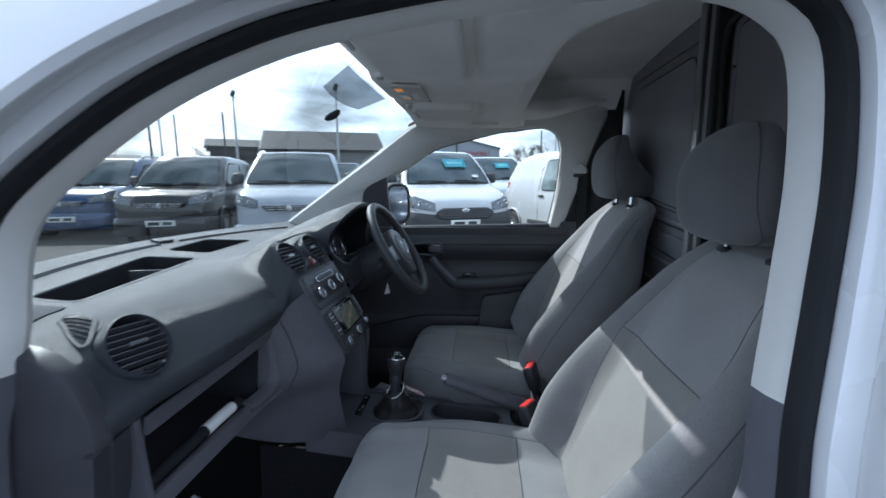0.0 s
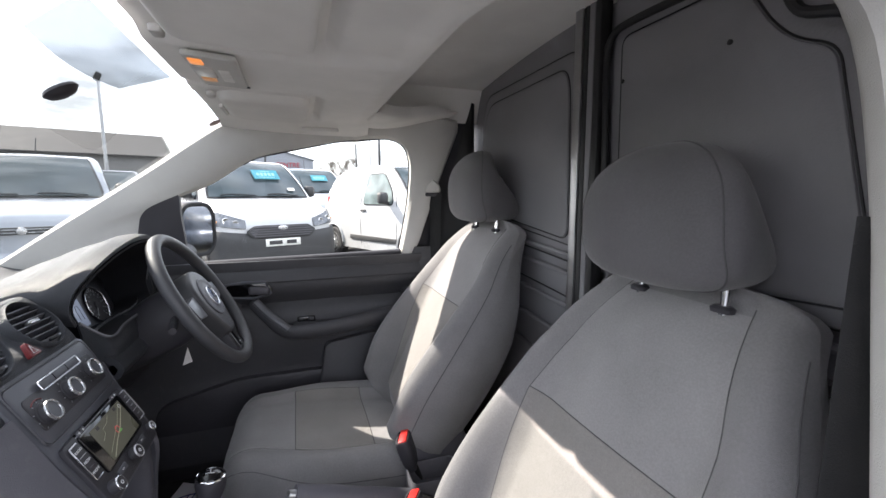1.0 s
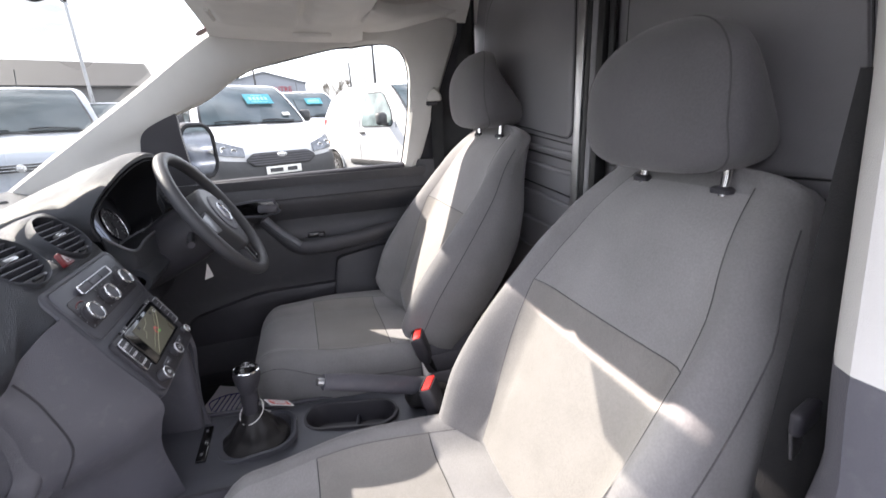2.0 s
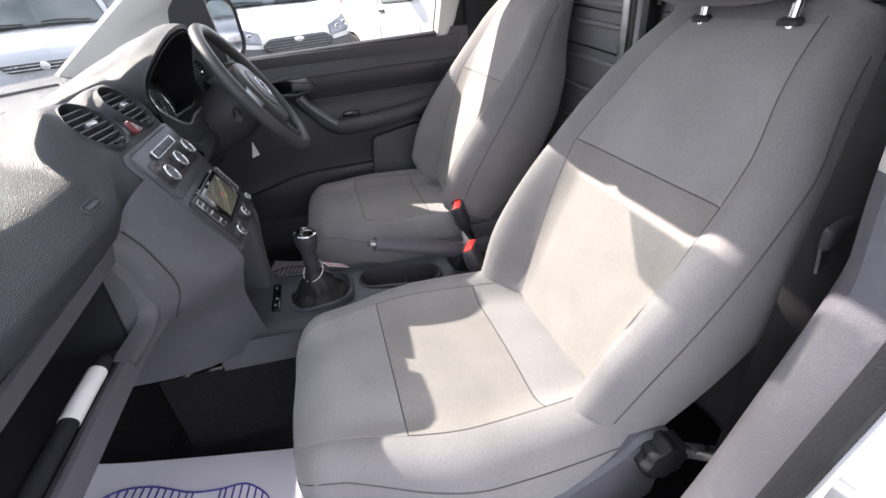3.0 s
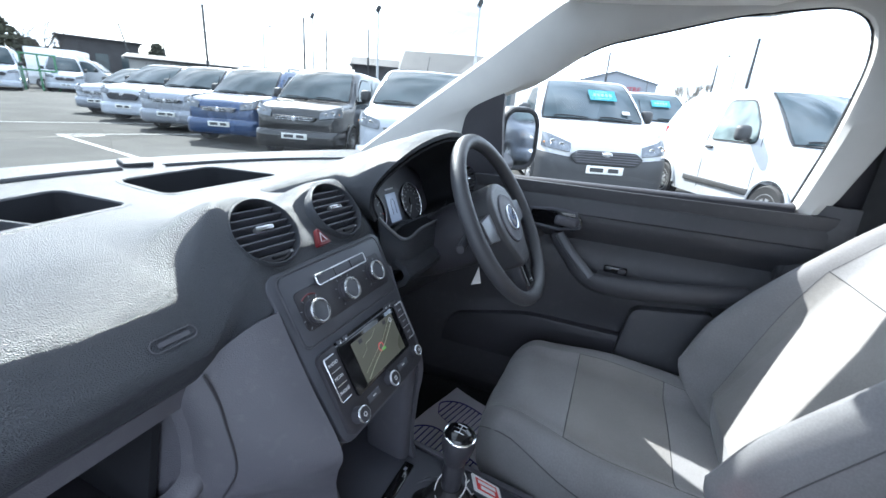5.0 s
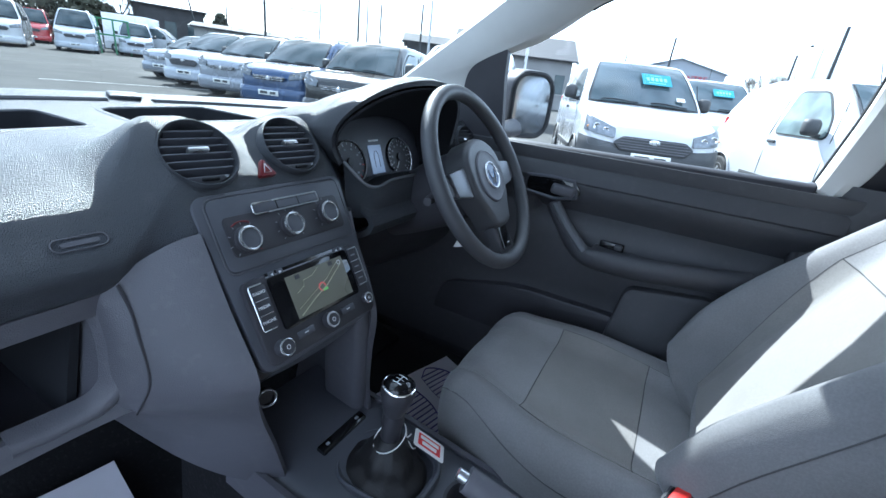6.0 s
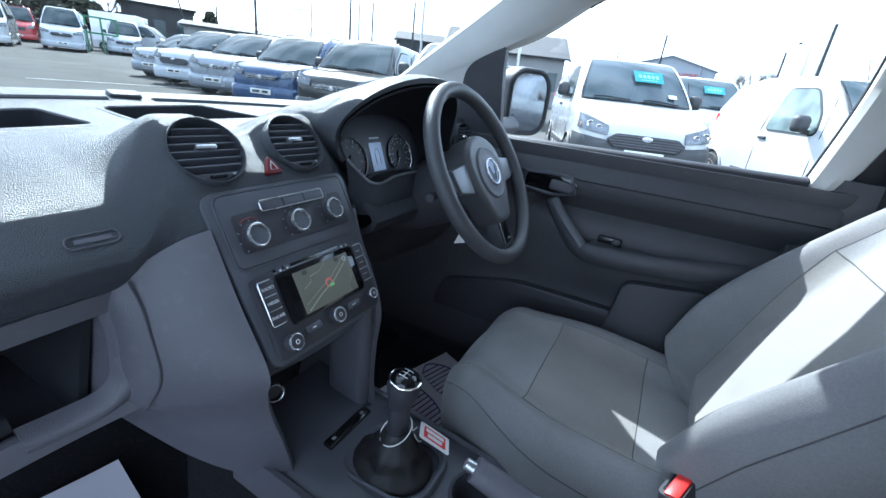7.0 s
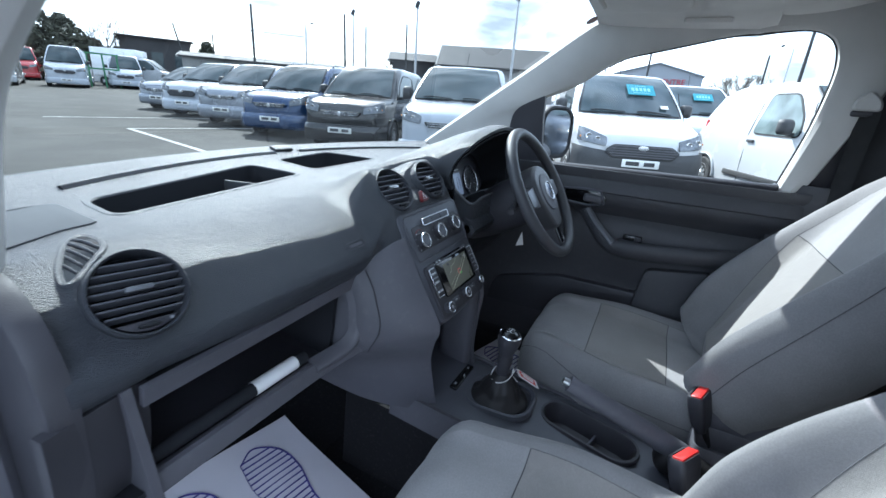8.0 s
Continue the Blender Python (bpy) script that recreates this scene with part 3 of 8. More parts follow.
link("flange", band([left_ring(-0.759, 0.024), left_ring(-0.765, 0.022), left_ring(-0.784, 0.020), left_ring(-0.792, 0.026), left_ring(-0.804, 0.028), left_ring(-0.814, 0.022), left_ring(-0.842, 0.016),
                     left_ring(-0.852, 0.022), left_ring(-0.858, 0.040), left_ring(-0.862, 0.085)]), M_BODY, side, "white painted door flange")
rear_skin = sheet(lambda u, v: (-0.866 + 0.175 * max(0.0, 0.42 + 1.36 * v - 1.08) ** 1.3 * 0.8, -0.225 - 0.27 * u + (0.05 + 0.19 * max(0, 0.6 - v)) * (1 - u), 0.42 + 1.36 * v), 8, 20, -0.01)
link("rear_pillar_skin", rear_skin, M_BODY, side, "white painted pillar skin")
striker = thing("door_striker", "brown steel door striker bolted to the white pillar", "door latch")
SM = pose(-0.784, -0.092, 0.868, 18, 0, 14)
link("plate", move(loft([[(-d, x, y) for x, y in rounded(w, h, 0.012, 4)] for d, w, h in ((-0.010, 0.050, 0.088), (0.004, 0.050, 0.088), (0.010, 0.040, 0.078))]), SM), M_STEEL, striker)
link("loop", move(tube(spline([(0, -0.008, -0.026), (-0.034, -0.012, -0.026), (-0.044, -0.012, 0.0), (-0.034, -0.012, 0.026), (0, -0.008, 0.026)], 5), 0.008, 10), SM), M_STEEL, striker)
link("bolt", move(lathe([(0.012, 0), (0.012, 0.006), (0.006, 0.007)], 12, (-0.010, 0.006, 0.0), (0, -90, 0)), SM), M_DARK, striker)


# the rest of the van: load bay, roof skin, bonnet, wings
def van_outside():
    van = thing("van_body", "white panel van body with load bay, roof and bonnet", "van body", kind="structure")

    def sec(y, hw, z0, z1, r):
        return [(CX + x, y, z) for x, z in rounded(2 * hw, z1 - z0, r, 6, 0, (z0 + z1) / 2)]
    link("load_bay", loft([sec(-2.95, 0.80, 0.45, 1.76, 0.2), sec(-2.98, 0.86, 0.40, 1.83, 0.16), sec(-2.0, 0.895, 0.38, 1.88, 0.14), sec(-0.47, 0.895, 0.38, 1.88, 0.14)]), M_BODY, van)
    link("roof", sheet(lambda u, v: (CX + (u - 0.5) * 1.52 * (1 - 0.10 * v), -0.47 + 0.90 * v, 1.875 + 0.02 * math.sin(math.pi * u) - 0.13 * v ** 2.2 - 0.10 * abs(2 * u - 1) ** 5), 20, 10, 0.015), M_BODY, van)
    link("bonnet", sheet(lambda u, v: (CX + (u - 0.5) * (1.60 - 0.2 * v * v), 1.42 + 0.72 * v, 1.03 - 0.06 * abs(2 * u - 1) ** 3 - 0.05 * v - 0.13 * v ** 3), 20, 12, 0.015), M_BODY, van)
    for s in (1, -1):
        link("wing", sheet(lambda u, v: (CX + s * (0.80 + 0.08 * math.sin(math.pi * v * 0.5)), 0.98 + 1.14 * u, 1.0 - 0.07 * u - 0.62 * v), 10, 8, 0.02), M_BODY, van)
        for y in (1.70, -2.15):
            link("wheel", move(lathe([(0.19, -0.09), (0.30, -0.095), (0.315, -0.07), (0.315, 0.07), (0.30, 0.095), (0.19, 0.09)], 32), pose(CX + s * 0.80, y, 0.315, 0, 90)), M_SEAL, van)
    link("front", sheet(lambda u, v: (CX + (u - 0.5) * 1.66, 2.17 + 0.08 * math.sin(math.pi * v) - 0.15 * abs(2 * u - 1) ** 4, 0.30 + 0.56 * v), 16, 8, 0.02), M_BODY, van)
    link("underbody", box(1.5, 4.4, 0.08, (CX, -0.4, 0.33)), M_DARK, van)
    link("side_skin", sheet(lambda u, v: (CX + 0.80 + 0.08 * math.sin(math.pi * v), -0.47 + 1.5 * u, 0.38 + 0.80 * v), 10, 8, 0.02), M_BODY, van)
    # cant rail over the passenger doorway and the pillar ahead of it, as painted outer skin
    rail = [(-0.47, 1.72), (-0.2, 1.725), (0.05, 1.715), (0.25, 1.68), (0.42, 1.635), (0.58, 1.545), (0.76, 1.42), (0.95, 1.28), (1.06, 1.19)]
    for s, dx, dy, dz in ((1, 0.055, -0.03, 0.0), (-1, 0, 0.02, 0.03)):
        link("roof_rail", tube([(CX + s * (0.715 + dx - 0.10 * (z - 1.2)), y + dy, z + dz) for y, z in rail], 0.034, 12), M_BODY, van)
    return van


van_outside()



# never in view: added so that it shades the footwell and lower dash
def passenger_door():
    """The passenger's own door, swung wide open on its front hinges."""
    d = thing("door_1", "white van door swung wide open, dark grey inside", "door", kind="structure")
    m = pose(-0.800, 0.960, 0.0, 0, 0, 180 + 22)      # local x along the door from its hinges, y towards its inner side, z up
    low = rounded_poly([(0.0, 0.47), (0.75, 0.45), (0.98, 0.62), (1.06, 0.95), (1.08, 1.20), (0.0, 1.20)], 0.06)
    link("outer_skin", move(loft([[(x * k, dy, z) for x, z in offset(low, e)] for k, dy, e in ((1, 0.03, -0.012), (1, 0.045, 0.0), (1, 0.080, 0.0), (1, 0.090, -0.014))]), m), M_BODY, d, "white painted skin")
    link("inner_panel", move(loft([[(x, dy, z) for x, z in offset(low, e)] for dy, e in ((0.029, -0.03), (0.005, -0.034), (-0.004, -0.05))]), m), M_DOOR, d, "dark grey inner panel")
    sash = spline([(0.10, 0.06, 1.19), (0.20, 0.06, 1.33), (0.42, 0.06, 1.49), (0.66, 0.05, 1.58), (0.94, 0.04, 1.60), (1.07, 0.05, 1.53), (1.09, 0.06, 1.36), (1.08, 0.06, 1.19)], 6)
    link("window_frame", move(tube(sash, 0.026, 10), m), M_BODY, d, "white painted window frame")
    pane_bm = bmesh.new()
    pane_bm.faces.new([pane_bm.verts.new((p.x, 0.055, p.z)) for p in sash])
    link("window_glass", move(pane_bm, m), M_SIDEGLASS, d, "clear window glass")
    link("armrest", move(box(0.46, 0.07, 0.07, (0.55, -0.03, 0.97), 0.025, 3), m), M_DOOR, d)
    return d


passenger_door()


# windscreen, bowed towards the front, with its black band, mirror pad, dotted film and sticker
def screen_at(x, s, lift=0.0):
    """The windscreen: s 0 at the top edge, 1 at the scuttle; bowed back at the sides."""
    e = (x - CX) / 0.66
    y, z = 0.455 + 0.80 * s - (0.03 + 0.13 * s) * e * e, 1.658 - 0.455 * s + (0.004 - 0.004 * s) * e * e
    return Vector((x, y + 0.48 * lift, z + 0.87 * lift))


wind = thing("windscreen", "clear raked windscreen with a dark mirror pad and a grey dotted film", "windscreen", kind="structure")
pane = link("pane", sheet(lambda u, v: screen_at(CX + (u - 0.5) * 1.34, v), 24, 16), M_GLASS, wind)
link("edge_band", sheet(lambda u, v: screen_at(CX + (u - 0.5) * 1.34, 0.985 + 0.03 * v, 0.004), 24, 3, 0.004), M_GLOSSBLACK, wind, "black lower edge band")
link("shade_film", sheet(lambda u, v: screen_at((-0.225 + 0.02 * v) * (1 - u) + (0.140 - 0.055 * v) * u, 0.004 + (0.082 + 0.012 * math.sin(3 * u)) * v, -0.004), 14, 6), M_FILM, wind, "grey dotted film")
c = screen_at(-0.030, 0.140, -0.010)
link("mirror_pad", move(lathe([(0.024, 0), (0.026, 0.004), (0.020, 0.010), (0.010, 0.013)], 20), facing(c, (0, -0.48, -0.87)) @ Matrix.Diagonal((0.70, 0.95, 1, 1))), M_DARK, wind, "black oval mirror pad")
c = screen_at(0.602, 0.035, -0.004)
link("sticker", move(lathe([(0.026, 0), (0.026, 0.001)], 24), facing(c, (0, -0.48, -0.87)) @ Matrix.Diagonal((1.0, 0.7, 1, 1))), mat("faded_sticker", (0.42, 0.30, 0.29), 0.6, 0, 0.3, 90.0), wind, "faded oval sticker")
tagged(link("scuttle", sheet(lambda u, v: (CX + (u - 0.5) * 1.5, 1.245 + 0.20 * v - 0.16 * abs(2 * u - 1) ** 2, 1.175 - 0.14 * v), 20, 4, 0.02), M_DARK), "black plastic scuttle panel below the windscreen", "trim", kind="structure")


# ---- driver's door: inner panel, glass, mirror ----
def driver_door():
    door = thing("door_driver", "closed driver's door with dark grey moulded panel and armrest", "door", kind="structure")

    def panel(u, v):
        # u: rear to front, v: bottom to sill
        y, z = -0.20 + 1.30 * u, 0.52 + 0.69 * v
        y += 0.10 * (1 - v) * (1 - u)
        x = 0.735
        x += 0.030 * math.exp(-((z - 1.055) / 0.035) ** 2) * (1 if y < 0.46 else 0.3)         # hollow under the belt line
        x -= 0.018 * math.exp(-((z - 1.13) / 0.03) ** 2)
        x += 0.030 * math.exp(-((z - 0.80) / 0.10) ** 2)
        if z > 1.146:
            x -= 0.010
        if z > 1.195:
            x -= 0.010
        return (x, y, z)
    link("panel", sheet(panel, 60, 110, 0.03), M_DOOR, door, "dark grey grained door panel")
    sill = [(0.735, 1.0, 1.19), (0.715, 0.7, 1.197), (0.708, 0.5, 1.202), (0.706, 0.2, 1.207), (0.706, -0.118, 1.212)]
    link("sill_rail", tube(sill, [0.017] * 5, 10, flat=0.8), M_DARK, door, "black sill rail")
    link("trim_line", tube([(0.716, 0.48, 1.146), (0.716, 0.2, 1.146), (0.717, -0.08, 1.146), (0.724, -0.105, 1.128)], 0.0022, 6), M_DARK, door)
    # armrest: a pull that drops from the handle and runs back
    arm = spline([(0.705, 0.400, 1.068), (0.690, 0.355, 1.020), (0.672, 0.290, 0.965), (0.662, 0.20, 0.962), (0.664, 0.06, 0.975), (0.685, -0.075, 0.990)], 6)
    link("armrest", tube(arm, [0.017 + 0.014 * min(1, k / 16) for k in range(len(arm))], 14, flat=0.75), M_DOOR, door, "dark grey moulded armrest with pull handle")
    link("armrest_shelf", box(0.09, 0.36, 0.020, (0.705, 0.09, 0.972), 0.008, 3, (2, 0, 0)), M_DOOR, door)
    grip = spline([(0.690, 0.385, 1.074), (0.676, 0.345, 1.030), (0.658, 0.283, 0.976)], 6)
    link("grip_cap", tube(grip, 0.013, 10), M_SPOKE, door, "smooth grip cap")
    # inside handle in its recess
    link("handle_recess", move(prism(rounded_poly([(0.0, 0.0), (0.125, 0.012), (0.125, 0.052), (0.01, 0.06), (-0.022, 0.03)], 0.018), 0.004, 0.002), facing((0.688, 0.346, 1.084), (-1, 0, 0)) @ Matrix.Diagonal((-1, 1, 1, 1))), M_GLOSSBLACK, door, "black handle recess")
    link("recess_frame", tube([(0.6850, 0.335, 1.098), (0.6850, 0.350, 1.139), (0.6850, 0.41, 1.141), (0.6850, 0.472, 1.136), (0.6850, 0.476, 1.094), (0.6850, 0.39, 1.086), (0.6850, 0.335, 1.098)], 0.005, 8), M_PANEL, door, "smooth frame of the handle recess")
    link("inside_handle", box(0.016, 0.062, 0.028, (0.678, 0.372, 1.112), 0.008, 3, (6, 0, 8)), M_LOWER, door, "grey inside door handle")
    link("lock_knob", box(0.010, 0.012, 0.022, (0.684, 0.486, 1.114), 0.003), M_DARK, door)
    sw = link("switch_plate", box(0.012, 0.060, 0.026, (0.700, 0.225, 0.992), 0.004), M_GLOSSBLACK, door)
    link("window_switch", box(0.012, 0.020, 0.014, (0.692, 0.208, 0.996), 0.004), M_DOOR, sw, "small grey window switch")
    # pocket
    pk = [(-0.10, 0.56), (0.75, 0.56), (0.70, 0.74), (0.45, 0.80), (0.10, 0.80), (0.02, 0.86), (-0.12, 0.86)]
    link("door_pocket", move(prism(rounded_poly(pk, 0.05), 0.035, 0.010), facing((0.742, 0, 0), (-1, 0, 0)) @ Matrix.Diagonal((-1, 1, 1, 1))), M_DARK, door, "black door pocket")
    wedge = [(-0.07, 0.56), (0.215, 0.56), (0.165, 0.900), (-0.03, 0.930)]
    link("pocket_wall", move(prism(rounded_poly(wedge, 0.025), 0.030, 0.008), facing((0.715, 0, 0), (-1, 0, 0)) @ Matrix.Diagonal((-1, 1, 1, 1))), M_DOOR, door, "raised end of the door pocket")
    link("edge", box(0.05, 0.03, 0.80, (0.735, -0.165, 0.83), 0.012, 3, (-6, 0, 0)), M_DARK, door)
    g = link("window_glass", sheet(lambda u, v: (right_x(1.19 + 0.44 * v, 0.745), -0.17 + 0.78 * u, 1.19 + 0.44 * v), 4, 4), M_SIDEGLASS, door, "clear window glass")
    # black channel round the glass
    ch = [(right_x(z, 0.742), y, z) for y, z in rounded_poly([(0.505, 1.15)] + WIN + [(-0.100, 1.15)], 0.04)]
    ch = [p for p in ch if p[1] < 0.47 and p[2] > 1.19]
    link("glass_channel", tube(ch, 0.004, 6), M_SEAL, door)
    return door


driver_door()


def door_mirror():
    m = thing("door_mirror", "black door mirror on the driver's door with its housing", "mirror", at=(0, 0, 0))
    c = Vector((0.985, 0.600, 1.300))
    rings_ = []
    for f, s in ((0.0, 1.0), (0.02, 1.04), (0.055, 1.0), (0.085, 0.85), (0.105, 0.5)):
        rings_.append([c + Vector((x * s, f, z * s)) for x, z in rounded(0.172, 0.205, 0.060, 8)])
    turn = Matrix.Translation(c) @ pose(0, 0, 0, 0, 0, -32) @ Matrix.Translation(-c)
    link("housing", move(loft(rings_), turn), M_DARK, m, "black plastic housing")
    link("glass", move(loft([[c + Vector((x, -0.002 + d, z)) for x, z in rounded(0.146, 0.178, 0.052, 8)] for d in (0.0, -0.004)]), turn), M_MIRROR, m, "mirror glass")
    link("rim", move(tube([c + Vector((x, -0.004, z)) for x, z in rounded(0.158, 0.191, 0.055, 8)] + [c + Vector((0.079, -0.004, 0.0405))], 0.009, 8), turn), M_SEAL, m)
    link("foot", tube([(0.77, 0.62, 1.235), (0.85, 0.625, 1.225), (0.93, 0.62, 1.23)], [0.03, 0.026, 0.03], 12, flat=0.7), M_DARK, m)
    return m


door_mirror()


# ---- dashboard ----
dash = thing("dashboard", "dark grey grained dashboard with round vents and open shelf", "dashboard")
TOP = [(1.20, 1.236), (1.12, 1.221), (1.03, 1.211), (0.94, 1.206), (0.86, 1.204), (0.79, 1.201), (0.745, 1.191), (0.708, 1.169), (0.683, 1.137), (0.665, 1.112), (0.656, 1.098), (0.656, 1.080), (0.666, 1.063), (0.694, 1.055)]


def along(prof, v):
    k = v * (len(prof) - 1)
    i = min(int(k), len(prof) - 2)
    return [prof[i][j] + (prof[i + 1][j] - prof[i][j]) * (k - i) for j in range(len(prof[0]))]


TOPS = [tuple(p) for p in spline([(y, z, 0) for y, z in TOP], 5)]


def dash_y_shift(x):
    """The front face draws back a little towards its ends."""
    return 0.015 * max(0.0, -(x + 0.45)) / 0.25


POD = [tuple(p) for p in spline([(1.20, 1.236, 0), (1.12, 1.221, 0), (1.03, 1.211, 0), (0.94, 1.207, 0), (0.86, 1.208, 0.1), (0.79, 1.219, 0.4), (0.750, 1.238, 0.8), (0.718, 1.251, 1.0), (0.700, 1.243, 1.0), (0.676, 1.214, 0.6),
                                (0.652, 1.184, 0.2), (0.637, 1.148, 0), (0.626, 1.122, 0), (0.650, 1.113, 0)], 5)]


def top_f(x0, x1):
    def f(u, v):
        x = x0 + (x1 - x0) * u
        y, z = along(TOPS, v)[:2]
        bow = 0.16 * ((x - CX) / 0.70) ** 2
        y += dash_y_shift(x) * smooth(0.86, 0.72, y)
        # the padded door of the airbag swells a little
        y -= 0.019 * smooth(-0.52, -0.30, x) * smooth(0.76, 0.69, y) * smooth(1.075, 1.12, z)
        z -= 0.012 * max(0.0, -(x + 0.58)) / 0.1
        w = smooth(0.202, 0.116, abs(x + 0.004))
        if w > 0:
            yp, zp, hp = along(POD, v)
            dip = 0.5 + 0.5 * math.cos(2 * math.pi * (x + 0.010) / 0.150) if abs(x + 0.010) < 0.075 else 0.0
            zp -= 0.030 * dip * hp
            yp += 0.006 * dip * hp
            y, z = y + (yp - y) * w, z + (zp - z) * w
        y -= bow * max(0.0, (y - 0.76) / 0.44)
        return (x, y, z)
    return f


VENTS = (((-0.577, 0.692, 1.160), (-0.12, -0.86, 0.50), 0.047), ((-0.084, 0.673, 1.210), (-0.08, -0.755, 0.65), 0.0445), ((0.064, 0.672, 1.212), (-0.05, -0.755, 0.65), 0.0445))
# edge of the instrument hood, and the opening below it
RIM = resample(spline([(0.166, 0.655, 1.180), (0.146, 0.655, 1.212), (0.146, 0.645, 1.245), (0.175, 0.622, 1.280), (0.230, 0.608, 1.305), (0.300, 0.600, 1.320), (0.370, 0.598, 1.324), (0.440, 0.603, 1.317), (0.500, 0.615, 1.300), (0.545, 0.633, 1.270), (0.565, 0.648, 1.230), (0.568, 0.656, 1.190)], 6), 61, False)
SILL = resample(spline([(0.568, 0.656, 1.190), (0.560, 0.648, 1.160), (0.520, 0.632, 1.142), (0.450, 0.619, 1.139), (0.360, 0.617, 1.143), (0.270, 0.617, 1.143), (0.225, 0.617, 1.135), (0.197, 0.622, 1.139), (0.181, 0.638, 1.157), (0.166, 0.655, 1.180)], 6), 61, False)
OPENING = [(p.x, p.z) for p in RIM[:-1] + SILL[:-1]]
TRAYS = (rounded_poly([(-0.497, 0.962), (-0.502, 0.868), (-0.085, 0.940), (-0.110, 1.068)], 0.022), rounded_poly([(-0.012, 1.085), (-0.008, 0.960), (0.268, 0.982), (0.195, 1.105)], 0.022))


def inside(poly, x, y):
    n, odd = len(poly), False
    for i in range(n):
        (xa, ya), (xb, yb) = poly[i - 1], poly[i]
        if (ya > y) != (yb > y) and x < xa + (xb - xa) * (y - ya) / (yb - ya):
            odd = not odd
    return odd


grown = [offset(o, 0.006) for o in TRAYS]
link("top_pad", sheet(top_f(-0.668, 0.73), 280, 200, -0.012, [(c, a, r * 1.10, 0.026) for c, a, r in VENTS] + [lambda p: p.y < 0.80 and inside(OPENING, p.x, p.z)]
                      + [lambda p, o=o: p.y > 0.8 and inside(o, p.x, p.y) for o in grown]), M_DASH, dash, "dark grey grained soft top pad with glare on it")


def dash_z(x, y):
    """Height of the pad's upper side."""
    f = top_f(x, x)
    pts = [f(0, k / 120) for k in range(70)]
    for a, b in zip(pts, pts[1:]):
        if b[1] <= y <= a[1]:
            return a[2] + (b[2] - a[2]) * (a[1] - y) / max(1e-6, a[1] - b[1])
    return 1.205


# left end cap and its lower end panel
end = [(1.05, 1.165), (0.90, 1.192), (0.80, 1.195), (0.745, 1.188), (0.700, 1.160), (0.680, 1.125), (0.668, 1.075), (0.672, 1.03), (0.685, 0.95), (0.72, 0.86), (0.80, 0.78), (1.05, 0.74)]
link("end_cap", move(prism(rounded_poly(end, 0.02), 0.03, 0.010), facing((-0.660, 0, 0), (-1, 0, 0)) @ Matrix.Diagonal((-1, 1, 1, 1))), M_DARK, dash)
link("end_panel", sheet(lambda u, v: (-0.700 + 0.107 * u, 0.678 + 0.02 * u + 0.02 * v + 0.10 * v ** 2.5, 1.055 - 0.26 * v), 8, 16, 0.014), M_DARK, dash)

# open shelf on the passenger's side
SX0, SX1 = -0.597, -0.205
link("shelf_rail", sheet(lambda u, v: (-0.605 + 0.39 * u, 0.663 + 0.004 * u + 0.007 * v, 1.056 - 0.028 * v + 0.006 * u), 12, 6, -0.008), M_LOWER, dash)
# inner faces and knee panel below: far darker than the lip and frame
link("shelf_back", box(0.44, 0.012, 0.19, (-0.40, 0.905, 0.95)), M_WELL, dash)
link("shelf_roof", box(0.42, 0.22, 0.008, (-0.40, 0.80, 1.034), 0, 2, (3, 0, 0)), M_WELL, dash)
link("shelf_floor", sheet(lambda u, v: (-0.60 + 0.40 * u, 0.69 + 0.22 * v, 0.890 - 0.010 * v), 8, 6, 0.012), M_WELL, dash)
lip = [[(x, y + dy, z + dz) for dy, dz in ((0.0, -0.016), (0.003, 0.006), (0.007, 0.012), (0.014, 0.014), (0.024, 0.010), (0.026, -0.018), (0.012, -0.024))]
       for x, y, z in spline([(-0.612, 0.676, 0.902), (-0.50, 0.676, 0.902), (-0.40, 0.676, 0.902), (-0.32, 0.674, 0.903), (-0.26, 0.668, 0.906), (-0.215, 0.652, 0.915)], 5)]
link("shelf_lip", loft(lip), M_LOWER, dash, "rounded lower lip of the shelf")
link("shelf_end", sheet(lambda u, v: (-0.600 - 0.012 * v, 0.672 + 0.235 * u, 0.87 + 0.19 * v), 6, 6, 0.012), M_LOWER, dash)
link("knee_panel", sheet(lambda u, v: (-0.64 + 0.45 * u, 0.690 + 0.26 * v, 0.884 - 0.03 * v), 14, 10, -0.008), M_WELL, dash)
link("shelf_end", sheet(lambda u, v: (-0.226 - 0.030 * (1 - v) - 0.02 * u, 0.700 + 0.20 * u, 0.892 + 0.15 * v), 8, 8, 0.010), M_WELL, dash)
link("knee_panel", sheet(lambda u, v: (0.165 + 0.535 * u, 0.650 + 0.02 * math.sin(math.pi * u) + 0.03 * v + 0.20 * v ** 3, 1.095 - 0.30 * v - 0.03 * u), 20, 16, -0.012), M_DARK, dash)

# rounded frame closing the shelf's inner end
FRAME = resample(spline([(-0.210, 0.676, 1.054), (-0.209, 0.668, 1.028), (-0.209, 0.660, 1.000), (-0.212, 0.657, 0.968), (-0.220, 0.658, 0.938), (-0.242, 0.664, 0.917), (-0.280, 0.674, 0.908), (-0.320, 0.680, 0.906)], 6), 41, False)


def frame_f(u, v):
    i = min(39, int(u * 40))
    p = FRAME[i].lerp(FRAME[i + 1], u * 40 - i)
    t = (FRAME[i + 1] - FRAME[max(0, i - 1)]).normalized()
    n = Vector((t.z, 0, -t.x)) * (0.018 * (1 - 0.3 * u))
    w = 2 * v - 1
    return p + n * w + Vector((0, 0.022 * w * w - 0.004, 0))


